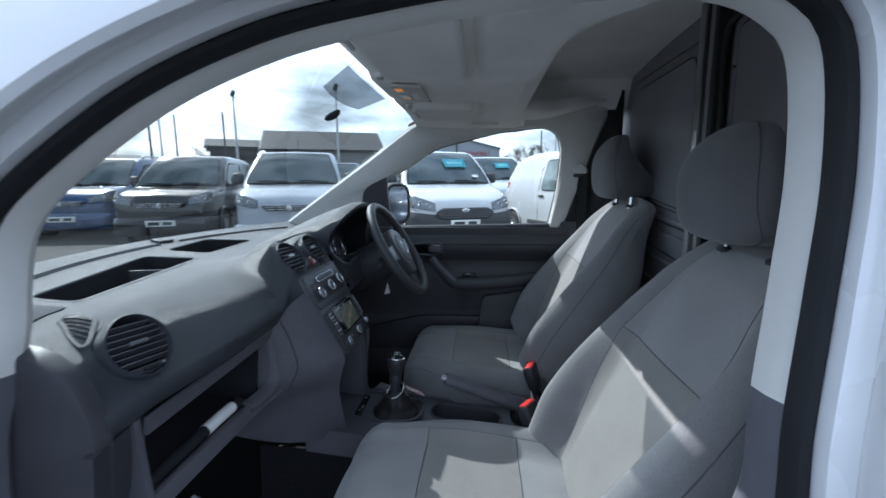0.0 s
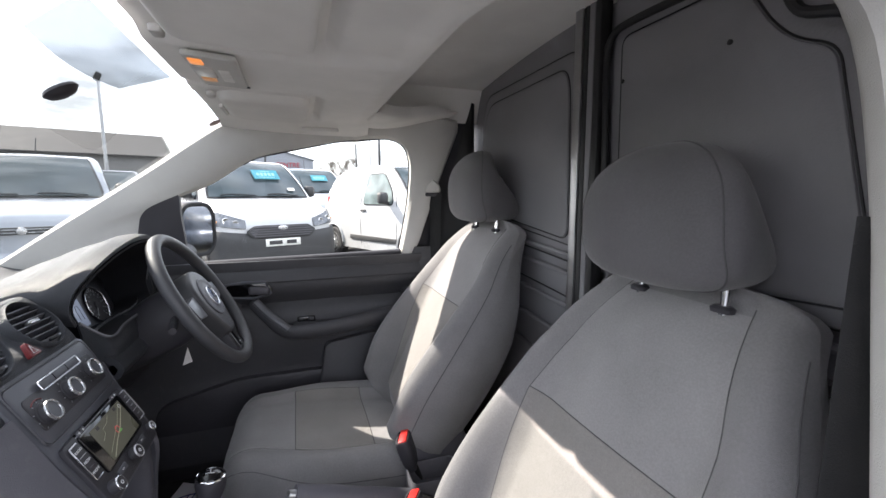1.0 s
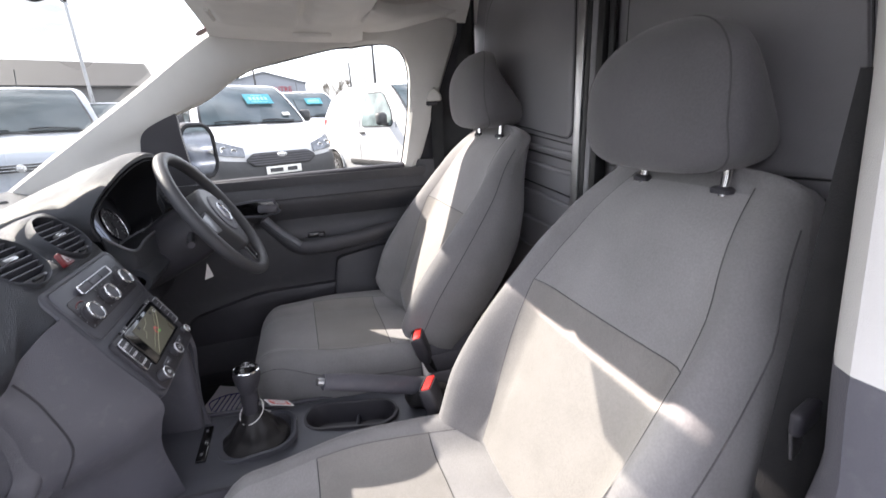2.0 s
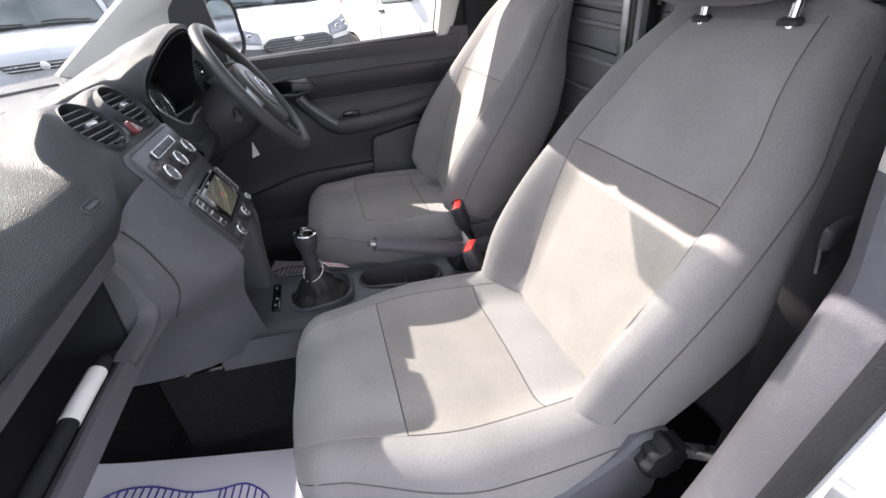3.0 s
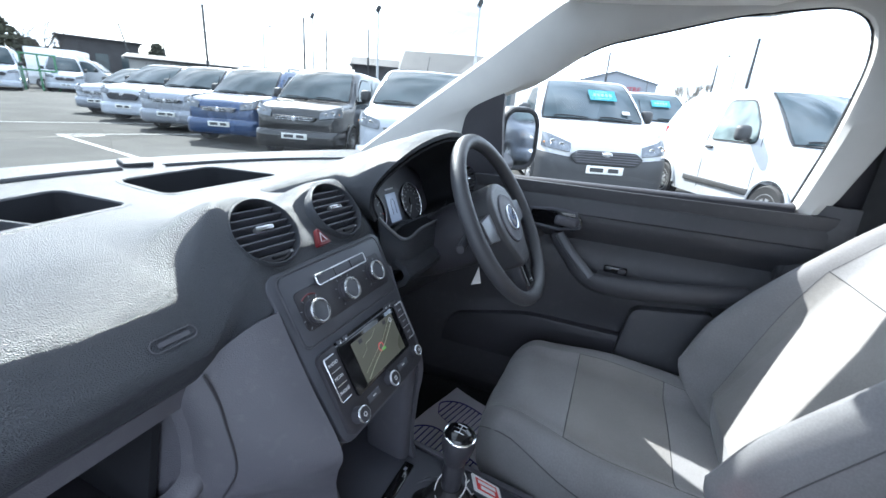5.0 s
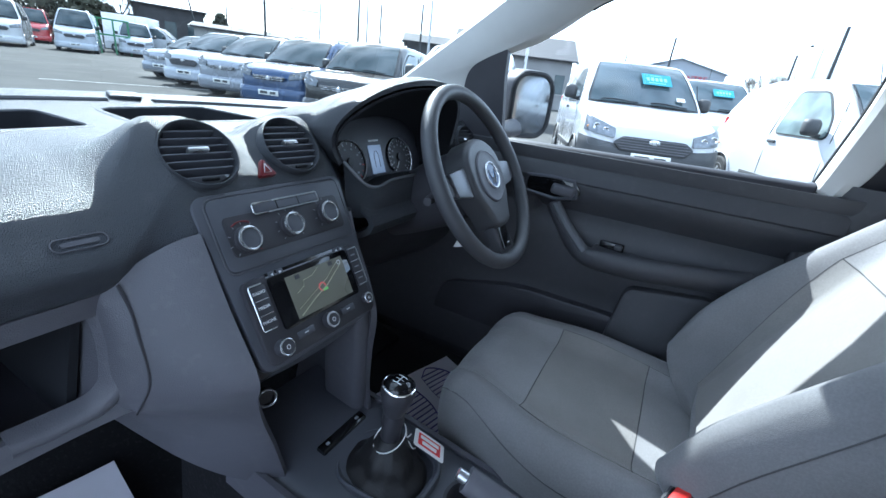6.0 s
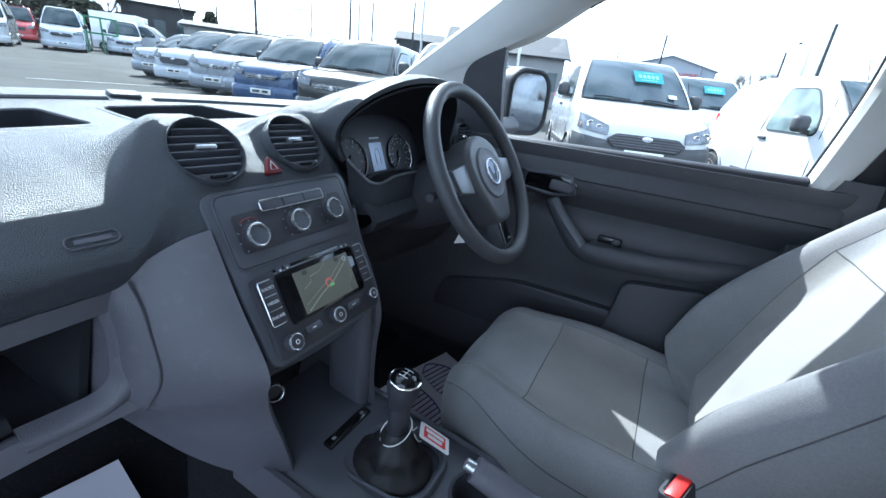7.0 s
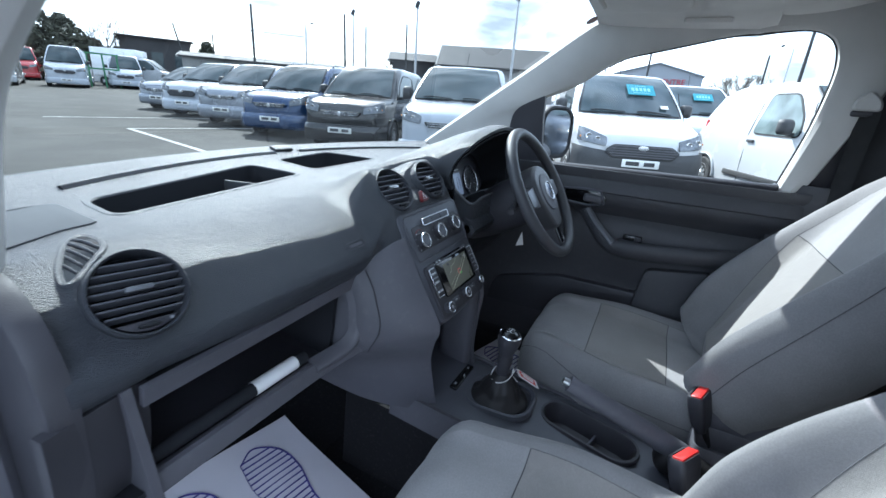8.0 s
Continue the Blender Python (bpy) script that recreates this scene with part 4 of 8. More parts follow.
link("shelf_frame", sheet(frame_f, 40, 12, 0.004), M_LOWER, dash, "rounded inner frame of the shelf")

# tray recesses let into the top pad
def tray(o):
    """A sunken tray: a thin flat rim on the pad, steep walls, a dark floor."""
    lift = lambda pts, d: [(x, y, dash_z(x, y) + d) for x, y in pts]
    floor_z = min(dash_z(x, y) for x, y in o) - 0.042
    flat = lambda pts: [(x, y, floor_z) for x, y in pts]
    t = link("top_tray", loft([lift(offset(o, 0.0125), -0.001), lift(offset(o, 0.010), 0.0012), lift(offset(o, 0.002), 0.0012), lift(o, -0.002)], False), M_DASH, dash, "rim of a tray recess in the pad")
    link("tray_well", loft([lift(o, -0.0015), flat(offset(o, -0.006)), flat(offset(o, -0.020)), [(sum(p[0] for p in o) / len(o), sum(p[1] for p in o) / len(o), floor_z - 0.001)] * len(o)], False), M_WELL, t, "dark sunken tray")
    return t


for o in TRAYS:
    tray(o)
link("tray_divider", box(0.006, 0.085, 0.030, (-0.205, 0.985, 1.183), 0.002, 2, (0, 0, 14)), M_DASH, dash, "thin divider in the tray")


def demister_slot(x0, x1, dy=0.0):
    pts = [(x0 + (x1 - x0) * k / 16) for k in range(17)]
    line_ = [(x, 1.140 + dy - 0.40 * (x - CX) ** 2) for x in pts]
    link("demister_slot", tube([(x, y, dash_z(x, y) + 0.001) for x, y in line_], 0.0065, 8, flat=0.45), M_GLOSSBLACK, dash, "thin black demister slot")
    link("slot_lip", tube([(x, y + 0.010, dash_z(x, y + 0.010) + 0.001) for x, y in line_], 0.0022, 6), M_DASH, dash)


demister_slot(-0.500, 0.030)
demister_slot(0.115, 0.60)
link("light_sensor", box(0.055, 0.035, 0.010, (0.072, 1.165, 1.233), 0.004, 2, (10, 0, -12)), M_DASH, dash)


def pad_front(x, z):
    """A place on the pad's front face, with its normal."""
    f = top_f(x, x)
    pts = [f(0, k / 240) for k in range(240)]
    i = min(range(130, 215), key=lambda k: abs(pts[k][2] - z))
    a, b = Vector(pts[i - 3]), Vector(pts[i + 3])
    return Vector(pts[i]), Vector((0, (b - a).z, -(b - a).y)).normalized()


AM = facing(*pad_front(-0.229, 1.130)) @ pose(0, 0, 0.0008)
am = link("airbag_mark", move(tube([(x, y, 0) for x, y in rounded(0.050, 0.014, 0.0069, 5)] + [(0.025, 0.0, 0)], 0.0008, 6), AM), M_LOWER, dash, "small oval airbag mark")
link("mark_bar", move(box(0.034, 0.005, 0.0008), AM), M_LOWER, am)
lid = resample(rounded_poly([(-0.655, 0.952), (-0.534, 0.964), (-0.535, 0.848), (-0.655, 0.828)], 0.008), 40)
lid = [(p.x, p.y) for p in lid]
link("speaker_lid", loft([[(x, y, dash_z(x, y) + d) for x, y in offset(lid, e)] for d, e in ((-0.004, 0.0), (0.0020, 0.0), (0.0030, -0.003))]), M_LID, dash, "flat grey speaker cover")


def vent(name, at, normal, r, tilt=0.0, slats=6, lie=66, slat_m=M_PANEL, slider_m=M_SATIN):
    """A round air vent: bezel, dark barrel, slats, a bright thumb slider and a small wheel below."""
    m = facing(at, normal) @ pose(0, 0, 0, 0, 0, tilt)
    v = link(name, move(lathe([(r * 0.98, -0.028), (r * 1.0, -0.004), (r * 1.03, 0.003), (r * 1.06, 0.004), (r * 1.10, 0.002), (r * 1.12, -0.004), (r * 1.11, -0.02)], 44, cap=False), m), M_DASH, dash, "round air vent with black slats")
    link("barrel", move(lathe([(r * 0.99, -0.030), (r * 0.5, -0.034), (0.001, -0.034)], 36), m), M_GLOSSBLACK, v)
    for i in range(slats):
        y = r * (-0.60 + 1.46 * (i + 0.3) / slats)
        w = math.sqrt(max(0.0, (r * 0.985) ** 2 - y * y))
        link("slat", move(box(2 * w, 0.015, 0.0026, (0, y, -0.008), 0.0008, 1, (lie, 0, 0)), m), slat_m, v)
    link("slider", move(box(r * 0.60, 0.0065, 0.010, (0, r * 0.10, -0.001), 0.002), m), slider_m, v, "grey slider tab")
    chin = [(r * 0.97 * math.cos(a), r * 0.97 * math.sin(a)) for a in (radians(226 + 88 * k / 12) for k in range(13))]
    link("chin", move(prism(chin, 0.010, 0.002), m @ pose(0, 0, -0.012)), M_DARK, v)
    link("thumb_wheel", move(box(r * 0.50, r * 0.11, 0.008, (0.0, -r * 0.83, -0.001), 0.003), m), M_SEAL, v)
    link("chin_mark", move(box(r * 0.10, r * 0.07, 0.001, (r * 0.50, -r * 0.78, -0.0015)), m), M_GLYPH, v)
    return v


vent("air_vent", (-0.577, 0.688, 1.162), (-0.12, -0.86, 0.50), 0.047, -4, 7, 72, M_PANEL, M_SPOKE)
vent("air_vent", (-0.084, 0.672, 1.211), (-0.08, -0.755, 0.65), 0.0445, 0, 6, 70, M_PANEL)
vent("air_vent", (0.064, 0.671, 1.213), (-0.05, -0.755, 0.65), 0.0445, 0, 6, 70, M_PANEL)
vent("air_vent", (0.632, 0.644, 1.197), (-0.15, -0.93, 0.32), 0.036)


def demister():
    """The small leaf-shaped grille beside the outer vent."""
    leaf = rounded_poly([(-0.613, 0.772), (-0.592, 0.806), (-0.571, 0.812), (-0.563, 0.792), (-0.567, 0.764), (-0.596, 0.744), (-0.618, 0.730), (-0.630, 0.732), (-0.626, 0.750)], 0.012)
    on = lambda pts, d: [(x, y, dash_z(x, y) + d) for x, y in pts]
    hole = offset(leaf, -0.005)
    d = link("side_demister", loft([on(offset(leaf, 0.003), -0.001), on(offset(leaf, 0.001), 0.0026), on(offset(leaf, -0.002), 0.0030), on(hole, 0.0012)], False), M_DASH, dash, "small side window demister grille")
    cx, cy = sum(p[0] for p in hole) / len(hole), sum(p[1] for p in hole) / len(hole)
    link("grille", loft([on(hole, 0.0010), on([(cx + (x - cx) * 0.5, cy + (y - cy) * 0.5) for x, y in hole], 0.0010), [(cx, cy, dash_z(cx, cy) + 0.0010)] * len(hole)], False), M_GLOSSBLACK, d)
    for k in range(5):
        x0, y0 = cx + (k - 2) * 0.0098, cy + (k - 2) * 0.0028
        run = [(x0 + 0.275 * e, y0 - 0.961 * e) for e in (0.0015 * q for q in range(-40, 41))]
        run = [p for p in run if inside(hole, *p)]
        if len(run) > 4:
            link("slat", tube(on(run[::4] + run[-1:], 0.0022), 0.0016, 6, flat=0.6), M_DASH, d)


demister()

# centre stack: sides, sloping panel
P0, P1 = Vector((0.010, 0.6425, 1.164)), Vector((-0.004, 0.5270, 0.948))
PN = Vector((0, -0.8775, 0.4796))
PM = facing((P0 + P1) / 2, PN)          # panel plane: x across, y up the slope
PH = (P0 - P1).length
outline = rounded_poly([(-0.128, PH / 2), (0.136, PH / 2), (0.118, -PH / 2 + 0.01), (0.09, -PH / 2), (-0.118, -PH / 2)], 0.022)
link("centre_panel", move(prism(outline, 0.012, 0.004), PM @ pose(0, 0, -0.010)), M_PANEL, dash, "black centre panel for heater and radio")


def patch(rows, nu, nv, thick):
    """A smooth surface through a grid of points: rows run down, columns across."""
    cols = [spline([Vector(p) for p in r], 6) for r in rows]
    n = len(cols[0])
    down = [spline([c[i] for c in cols], 6) for i in range(n)]

    def f(u, v):
        a = min(int(u * (n - 1)), n - 2)
        m = len(down[0])
        b = min(int(v * (m - 1)), m - 2)
        fu, fv = u * (n - 1) - a, v * (m - 1) - b
        return down[a][b].lerp(down[a + 1][b], fu).lerp(down[a][b + 1].lerp(down[a + 1][b + 1], fu), fv)
    return sheet(f, nu, nv, thick)


cheek = [[(-0.126, 0.617, 1.127), (-0.150, 0.631, 1.118), (-0.180, 0.649, 1.098), (-0.205, 0.662, 1.078), (-0.222, 0.676, 1.068), (-0.228, 0.710, 1.060), (-0.232, 0.760, 1.044), (-0.236, 0.820, 1.042)],
         [(-0.126, 0.572, 1.040), (-0.150, 0.586, 1.037), (-0.180, 0.610, 1.030), (-0.205, 0.634, 1.020), (-0.221, 0.658, 1.010), (-0.230, 0.710, 1.006), (-0.234, 0.760, 1.004), (-0.238, 0.820, 1.002)],
         [(-0.124, 0.526, 0.955), (-0.150, 0.546, 0.955), (-0.180, 0.582, 0.955), (-0.206, 0.620, 0.952), (-0.226, 0.655, 0.948), (-0.240, 0.710, 0.946), (-0.246, 0.765, 0.945), (-0.250, 0.825, 0.944)],
         [(-0.120, 0.536, 0.908), (-0.150, 0.562, 0.907), (-0.182, 0.602, 0.905), (-0.213, 0.645, 0.903), (-0.237, 0.692, 0.901), (-0.254, 0.745, 0.899), (-0.275, 0.800, 0.896), (-0.310, 0.860, 0.890)],
         [(-0.102, 0.552, 0.850), (-0.132, 0.590, 0.850), (-0.160, 0.636, 0.851), (-0.186, 0.690, 0.853), (-0.206, 0.748, 0.857), (-0.228, 0.805, 0.863), (-0.255, 0.860, 0.872), (-0.300, 0.915, 0.882)],
         [(-0.080, 0.554, 0.775), (-0.108, 0.597, 0.775), (-0.133, 0.650, 0.777), (-0.154, 0.710, 0.782), (-0.172, 0.770, 0.792), (-0.192, 0.828, 0.808), (-0.220, 0.885, 0.834), (-0.262, 0.940, 0.862)],
         [(-0.062, 0.550, 0.690), (-0.090, 0.598, 0.690), (-0.114, 0.654, 0.693), (-0.134, 0.718, 0.702), (-0.150, 0.780, 0.718), (-0.168, 0.842, 0.742), (-0.192, 0.900, 0.776), (-0.230, 0.955, 0.826)]]
link("stack_cheek", patch(cheek, 36, 40, 0.010), M_LOWER, dash, "smooth moulded side of the centre stack")
link("cheek_seam", tube(spline([(-0.206, 0.6535, 1.074), (-0.203, 0.640, 1.045), (-0.204, 0.630, 1.018), (-0.205, 0.6175, 0.955), (-0.216, 0.6385, 0.902)], 6), 0.0016, 6), M_DARK, dash, "fine joint line")
cheek_r = [[(0.140, 0.610, 1.105), (0.165, 0.635, 1.100), (0.200, 0.680, 1.090)],
           [(0.132, 0.585, 1.055), (0.155, 0.610, 1.050), (0.185, 0.68, 1.04)],
           [(0.120, 0.528, 0.950), (0.140, 0.560, 0.945), (0.165, 0.66, 0.94)],
           [(0.125, 0.535, 0.85), (0.14, 0.60, 0.84), (0.16, 0.70, 0.83)],
           [(0.135, 0.540, 0.74), (0.15, 0.64, 0.72), (0.165, 0.76, 0.70)],
           [(0.135, 0.500, 0.58), (0.15, 0.64, 0.56), (0.165, 0.78, 0.55)]]
link("stack_cheek", patch(cheek_r, 12, 30, -0.010), M_LOWER, dash)
link("stack_core", loft([
    [(-0.15, 0.90, 1.14), (0.16, 0.90, 1.14), (0.13, 0.655, 1.14), (-0.12, 0.655, 1.14)],
    [(-0.14, 0.88, 0.93), (0.14, 0.88, 0.93), (0.118, 0.545, 0.93), (-0.13, 0.545, 0.93)]]), M_DARK, dash)


def on_panel(x, y, z=0.0):
    return PM @ pose(x, y, z)


# heater panel
def heater():
    h = link("heater_panel", move(prism(rounded(0.232, 0.098, 0.012, 5), 0.004, 0.002), on_panel(0.004, 0.066, 0.001)), M_PANEL, dash, "heater control panel")
    link("heater_glass", move(prism(rounded(0.205, 0.055, 0.008, 5), 0.002, 0.001), on_panel(0.004, 0.062, 0.0045)), M_DARK, h, "dark strip behind the knobs")
    bar = link("button_bar", move(box(0.116, 0.013, 0.005, (0, 0, 0), 0.002), on_panel(0.006, 0.092, 0.008)), M_PANEL, h, "row of slim buttons with silver edge")
    link("silver_edge", move(tube([(x, y, 0.0025) for x, y in rounded(0.118, 0.015, 0.003, 4)] + [(0.059, 0.0045, 0.0025)], 0.0011, 6), on_panel(0.006, 0.092, 0.008)), M_SATIN, bar)
    for sx in (-0.0195, 0.0195):
        link("button_gap", move(box(0.0012, 0.012, 0.0008), on_panel(0.006 + sx, 0.092, 0.0106)), M_GLOSSBLACK, bar)
    for i, x in enumerate((-0.0755, 0.0, 0.0745)):
        m = on_panel(x, 0.055 + 0.004 * i, 0.004) @ Matrix.Diagonal((0.80, 0.80, 1.0, 1.0))
        k = link("heater_knob", move(lathe([(0.0235, 0), (0.0225, 0.004), (0.0198, 0.005), (0.0198, 0.0115), (0.0180, 0.0140), (0.0165, 0.0130)], 36), m), M_DARK, h, "round black heater knob with chrome ring")
        link("knob_ring", move(ring(0.0188, 0.0028, (0, 0, 0.0137), n=36, k=8), m), M_SATIN, k, "bright satin ring")
        link("knob_face", move(lathe([(0.0165, 0.0133), (0.012, 0.0137), (0.0005, 0.0137)], 28), m), M_PANEL, k)
        for j in range(9):
            a = radians(225 - 33.75 * j)
            link("scale_mark", move(box(0.0012, 0.0042, 0.0006, (0.029 * math.cos(a), 0.029 * math.sin(a), 0.0028), 0, 1, (0, 0, math.degrees(a) - 90)), m), M_DARKRED if (i == 0 and j > 6) else M_GLYPH, k)
    link("red_arc", move(tube([(0.0255 * math.cos(radians(a)), 0.0255 * math.sin(radians(a)), 0.003) for a in range(60, 125, 8)], 0.0011, 5), on_panel(-0.0755, 0.055, 0.004)), M_DARKRED, h)
    link("panel_line", move(tube([(x, y, 0) for x, y in rounded(0.236, 0.102, 0.013, 4)] + [(0.118, 0.038, 0)], 0.0009, 5), on_panel(0.004, 0.066, 0.0035)), M_LOWER, h)


heater()


def radio():
    r = link("radio", move(prism(rounded(0.212, 0.118, 0.010, 5), 0.008, 0.002), on_panel(-0.002, -0.056, 0.001)), M_DARK, dash, "navigation radio with colour screen and chrome-edged keys")
    sc = link("screen_frame", move(prism(rounded(0.152, 0.076, 0.006, 4), 0.004, 0.0015), on_panel(0.004, -0.040, 0.0085)), M_GLOSSBLACK, r, "gloss black screen surround")
    link("screen", move(box(0.112, 0.062, 0.001), on_panel(0.009, -0.041, 0.0130)), M_SCREEN, sc, "lit map screen")

    def line(pts, w, material, z=0.0139):
        link("map_line", move(tube([(x, y, 0) for x, y in pts], w, 5, flat=0.3), on_panel(0.009, -0.041, z)), material, sc)
    line([(-0.050, -0.028), (-0.02, -0.014), (0.012, -0.002), (0.05, 0.020)], 0.0022, M_MAPLINE)
    line([(-0.050, -0.018), (-0.02, -0.006), (0.012, 0.006), (0.045, 0.026)], 0.0010, M_MAPLINE)
    line([(-0.045, 0.004), (-0.03, 0.010), (-0.028, 0.018), (-0.01, 0.020), (0.004, 0.028)], 0.0010, M_MAPLINE)
    link("map_marker", move(ring(0.006, 0.0011, n=20, k=6, flat=0.3), on_panel(0.010, -0.043, 0.0140)), M_MAPRED, sc)
    link("map_marker", move(box(0.010, 0.004, 0.0006), on_panel(0.014, -0.048, 0.0140)), M_MAPGREEN, sc)
    link("screen_badge", move(ring(0.0032, 0.0007, n=14, k=5), on_panel(0.056, -0.018, 0.0140)), M_MARK, sc)
    for sx in (-0.036, 0.030):
        link("screen_badge", move(box(0.008, 0.006, 0.0006), on_panel(0.009 + sx, -0.041 + 0.026, 0.0138)), M_DARK, sc)
    link("slot", move(box(0.150, 0.004, 0.002), on_panel(0.004, 0.0025, 0.0088)), M_GLOSSBLACK, r)
    link("slot_edge", move(box(0.152, 0.0012, 0.002), on_panel(0.004, -0.0008, 0.0092)), M_GLYPH, r)
    for x, s in ((-0.062, 1), (-0.048, -1), (0.062, 1), (0.074, -1)):
        link("key", move(box(0.011, 0.0085, 0.003, (0, 0, 0), 0.001), on_panel(x, 0.0005, 0.0095)), M_PANEL, r)
        link("key_mark", move(prism([(0.002 * s, 0.002), (-0.002 * s, 0), (0.002 * s, -0.002)][::s], 0.0005), on_panel(x, 0.0005, 0.0111)), M_MARK, r)
    for side_, x, words in ((-1, -0.0905, ("RADIO", "MEDIA", "PHONE")), (1, 0.0925, ("NAV", "TRAFFIC", "SETUP"))):
        bank = link("key_bank", move(box(0.0245 if side_ < 0 else 0.019, 0.060, 0.004, (0, 0, 0), 0.0015), on_panel(x, -0.036, 0.0105)), M_DARK, r, "bank of three keys with chrome edge")
        h, w = 0.031, side_ * 0.0125
        link("chrome_edge", move(tube([(-w * 0.6, h, 0), (w * 0.9, h, 0), (w, h * 0.9, 0), (w, -h * 0.9, 0), (w * 0.9, -h, 0), (-w * 0.6, -h, 0)], 0.0011, 6), on_panel(x, -0.036, 0.0122)), M_SATIN, bank)
        for j, word in enumerate(words):
            if side_ < 0:
                letters("lettering", word, 0.0062, M_MARK, bank, on_panel(x, -0.036 + 0.020 * (1 - j), 0.0127), 0.0002)
            else:
                link("lettering", move(box(0.010, 0.0022, 0.0005), on_panel(x, -0.036 + 0.020 * (1 - j), 0.0128)), M_GLYPH, bank)
            if j:
                link("key_gap", move(box(0.020, 0.0010, 0.0005), on_panel(x, -0.036 + 0.020 * (1 - j) + 0.010, 0.0127)), M_SATIN, bank)
    for x, y, rr, tall in ((-0.086, -0.096, 0.0115, 0.016), (0.002, -0.094, 0.0115, 0.014), (0.090, -0.092, 0.0085, 0.010)):
        m = on_panel(x, y, 0.008)
        k = link("radio_knob", move(lathe([(rr, 0), (rr, tall * 0.8), (rr * 0.9, tall), (rr * 0.6, tall)], 28), m), M_DARK, r, "round black knob with chrome ring")
        link("knob_ring", move(ring(rr * 0.92, 0.0016, (0, 0, tall * 0.92), n=28, k=8), m), M_SATIN, k, "chrome ring")
        link("knob_mark", move(ring(rr * 0.25, 0.0005, (0, 0, tall + 0.0004), n=12, k=5), m), M_MARK, k)
    for x in (-0.042, 0.045):
        kk = link("key", move(box(0.030, 0.010, 0.003, (0, 0, 0), 0.001), on_panel(x, -0.093, 0.0095)), M_PANEL, r)
        link("key_mark", move(box(0.007, 0.0014, 0.0005), on_panel(x, -0.093, 0.0112)), M_MARK, kk)


radio()
hz = [(0, 0.0165), (-0.0155, -0.0115), (0.0155, -0.0115)]
hb = link("hazard_button", move(prism(rounded_poly(hz, 0.006), 0.008, 0.002), facing((-0.005, 0.6515, 1.184), (0, -0.80, 0.60))), M_DARKRED, dash, "dark red triangular hazard button")
tri = [(0.007 * math.cos(radians(a)), 0.009 * math.sin(radians(a)) - 0.002, 0.0082) for a in (90, 210, 330, 90)]
link("hazard_mark", move(tube(tri, 0.0007, 5), facing((-0.005, 0.6515, 1.184), (0, -0.80, 0.60))), M_MARK, hb)

# instrument hood and gauges
def pick(line, u):
    i = min(len(line) - 2, int(u * (len(line) - 1)))
    return line[i].lerp(line[i + 1], u * (len(line) - 1) - i)


def hood_f(u, v):
    # u along the rim, v from its edge back to the windscreen
    p = pick(RIM, u)
    x = p.x + (p.x - 0.34) * 0.16 * v
    y = p.y + (0.32 - 0.08 * abs(2 * u - 1)) * v
    back = dash_z(x, y) - 0.006 - 0.030 * smooth(0.55, 1.0, abs(2 * u - 1)) if y > 0.72 else 1.195
    return (x, y, p.z + 0.006 * math.sin(math.pi * min(1.0, v * 5)) + (back - p.z) * v ** 1.6)


link("instrument_hood", sheet(hood_f, 60, 24, -0.010), M_DASH, dash, "arched grained hood over the instruments")
ROUND = RIM[:-1] + SILL


def well_f(u, v):
    p = pick(ROUND, u)
    q = Vector((0.362 + (p.x - 0.345) * 0.86, 0.748, 1.160 + (p.z - 1.215) * 0.86))
    return p.lerp(q, v) + Vector((0, 0, -0.004 + 0.012 * math.sin(math.pi * v)))


link("binnacle", sheet(well_f, 100, 8, 0.004), M_WELL, dash, "dark well round the dials")
# paler satin strip: the lip's gleam from the sky is put into its colour
link("binnacle_edge", tube([p + Vector((0, -0.002, 0.001)) for p in SILL[8:]], 0.0030, 8), M_SPOKE, dash, "thin satin line drawn as the skylit gleam on the lip under the dials")


def apron_f(u, v):
    p = pick(SILL, u)
    return p + Vector((0, -0.004 * math.sin(math.pi * v) - 0.006 * v, (1.078 - p.z) * v))


link("binnacle_apron", sheet(apron_f, 40, 8, 0.008), M_DASH, dash, "panel under the dials")
CL = facing((0.374, 0.742, 1.160), (0, -0.94, 0.34))
cl = link("instrument_panel", move(prism(rounded_poly([(-0.200, -0.075), (0.19, -0.075), (0.19, 0.05), (0.12, 0.112), (-0.11, 0.112), (-0.200, 0.05)], 0.03), 0.01, 0.002), CL @ pose(0, 0, -0.01)), M_PANEL, dash, "instrument panel with two dials and a display")


def gauge(x, gy, r, marks, red_from=99):
    m = CL @ pose(x, gy, 0.001)
    g = link("gauge", move(lathe([(r, 0), (r, 0.003), (r * 0.97, 0.0035), (r * 0.95, 0.001), (0.0005, 0.001)], 40), m), M_DARK, cl, "round black dial with white marks")
    link("gauge_ring", move(ring(r * 0.99, 0.0016, (0, 0, 0.004), n=40, k=8), m), M_SATIN, g)
    for j in range(marks):
        a = radians(232 - 284 * j / (marks - 1))
        big = j % 2 == 0
        link("dial_mark", move(box(0.0016 if big else 0.0009, r * (0.15 if big else 0.09), 0.0006, (r * 0.84 * math.cos(a), r * 0.84 * math.sin(a), 0.0022), 0, 1, (0, 0, math.degrees(a) - 90)), m), M_RED if j >= red_from else M_MARK, g)
        if big:
            link("dial_figure", move(box(0.0055, 0.0045, 0.0005, (r * 0.62 * math.cos(a), r * 0.62 * math.sin(a), 0.0022)), m), M_GLYPH, g)
    link("needle", move(box(0.0018, r * 0.75, 0.001, (-r * 0.2, -r * 0.26, 0.004), 0, 1, (0, 0, -38)), m), M_MARK, g)
    link("hub_cap", move(lathe([(0.011, 0.002), (0.010, 0.006), (0.004, 0.007)], 20), m), M_DARK, g)


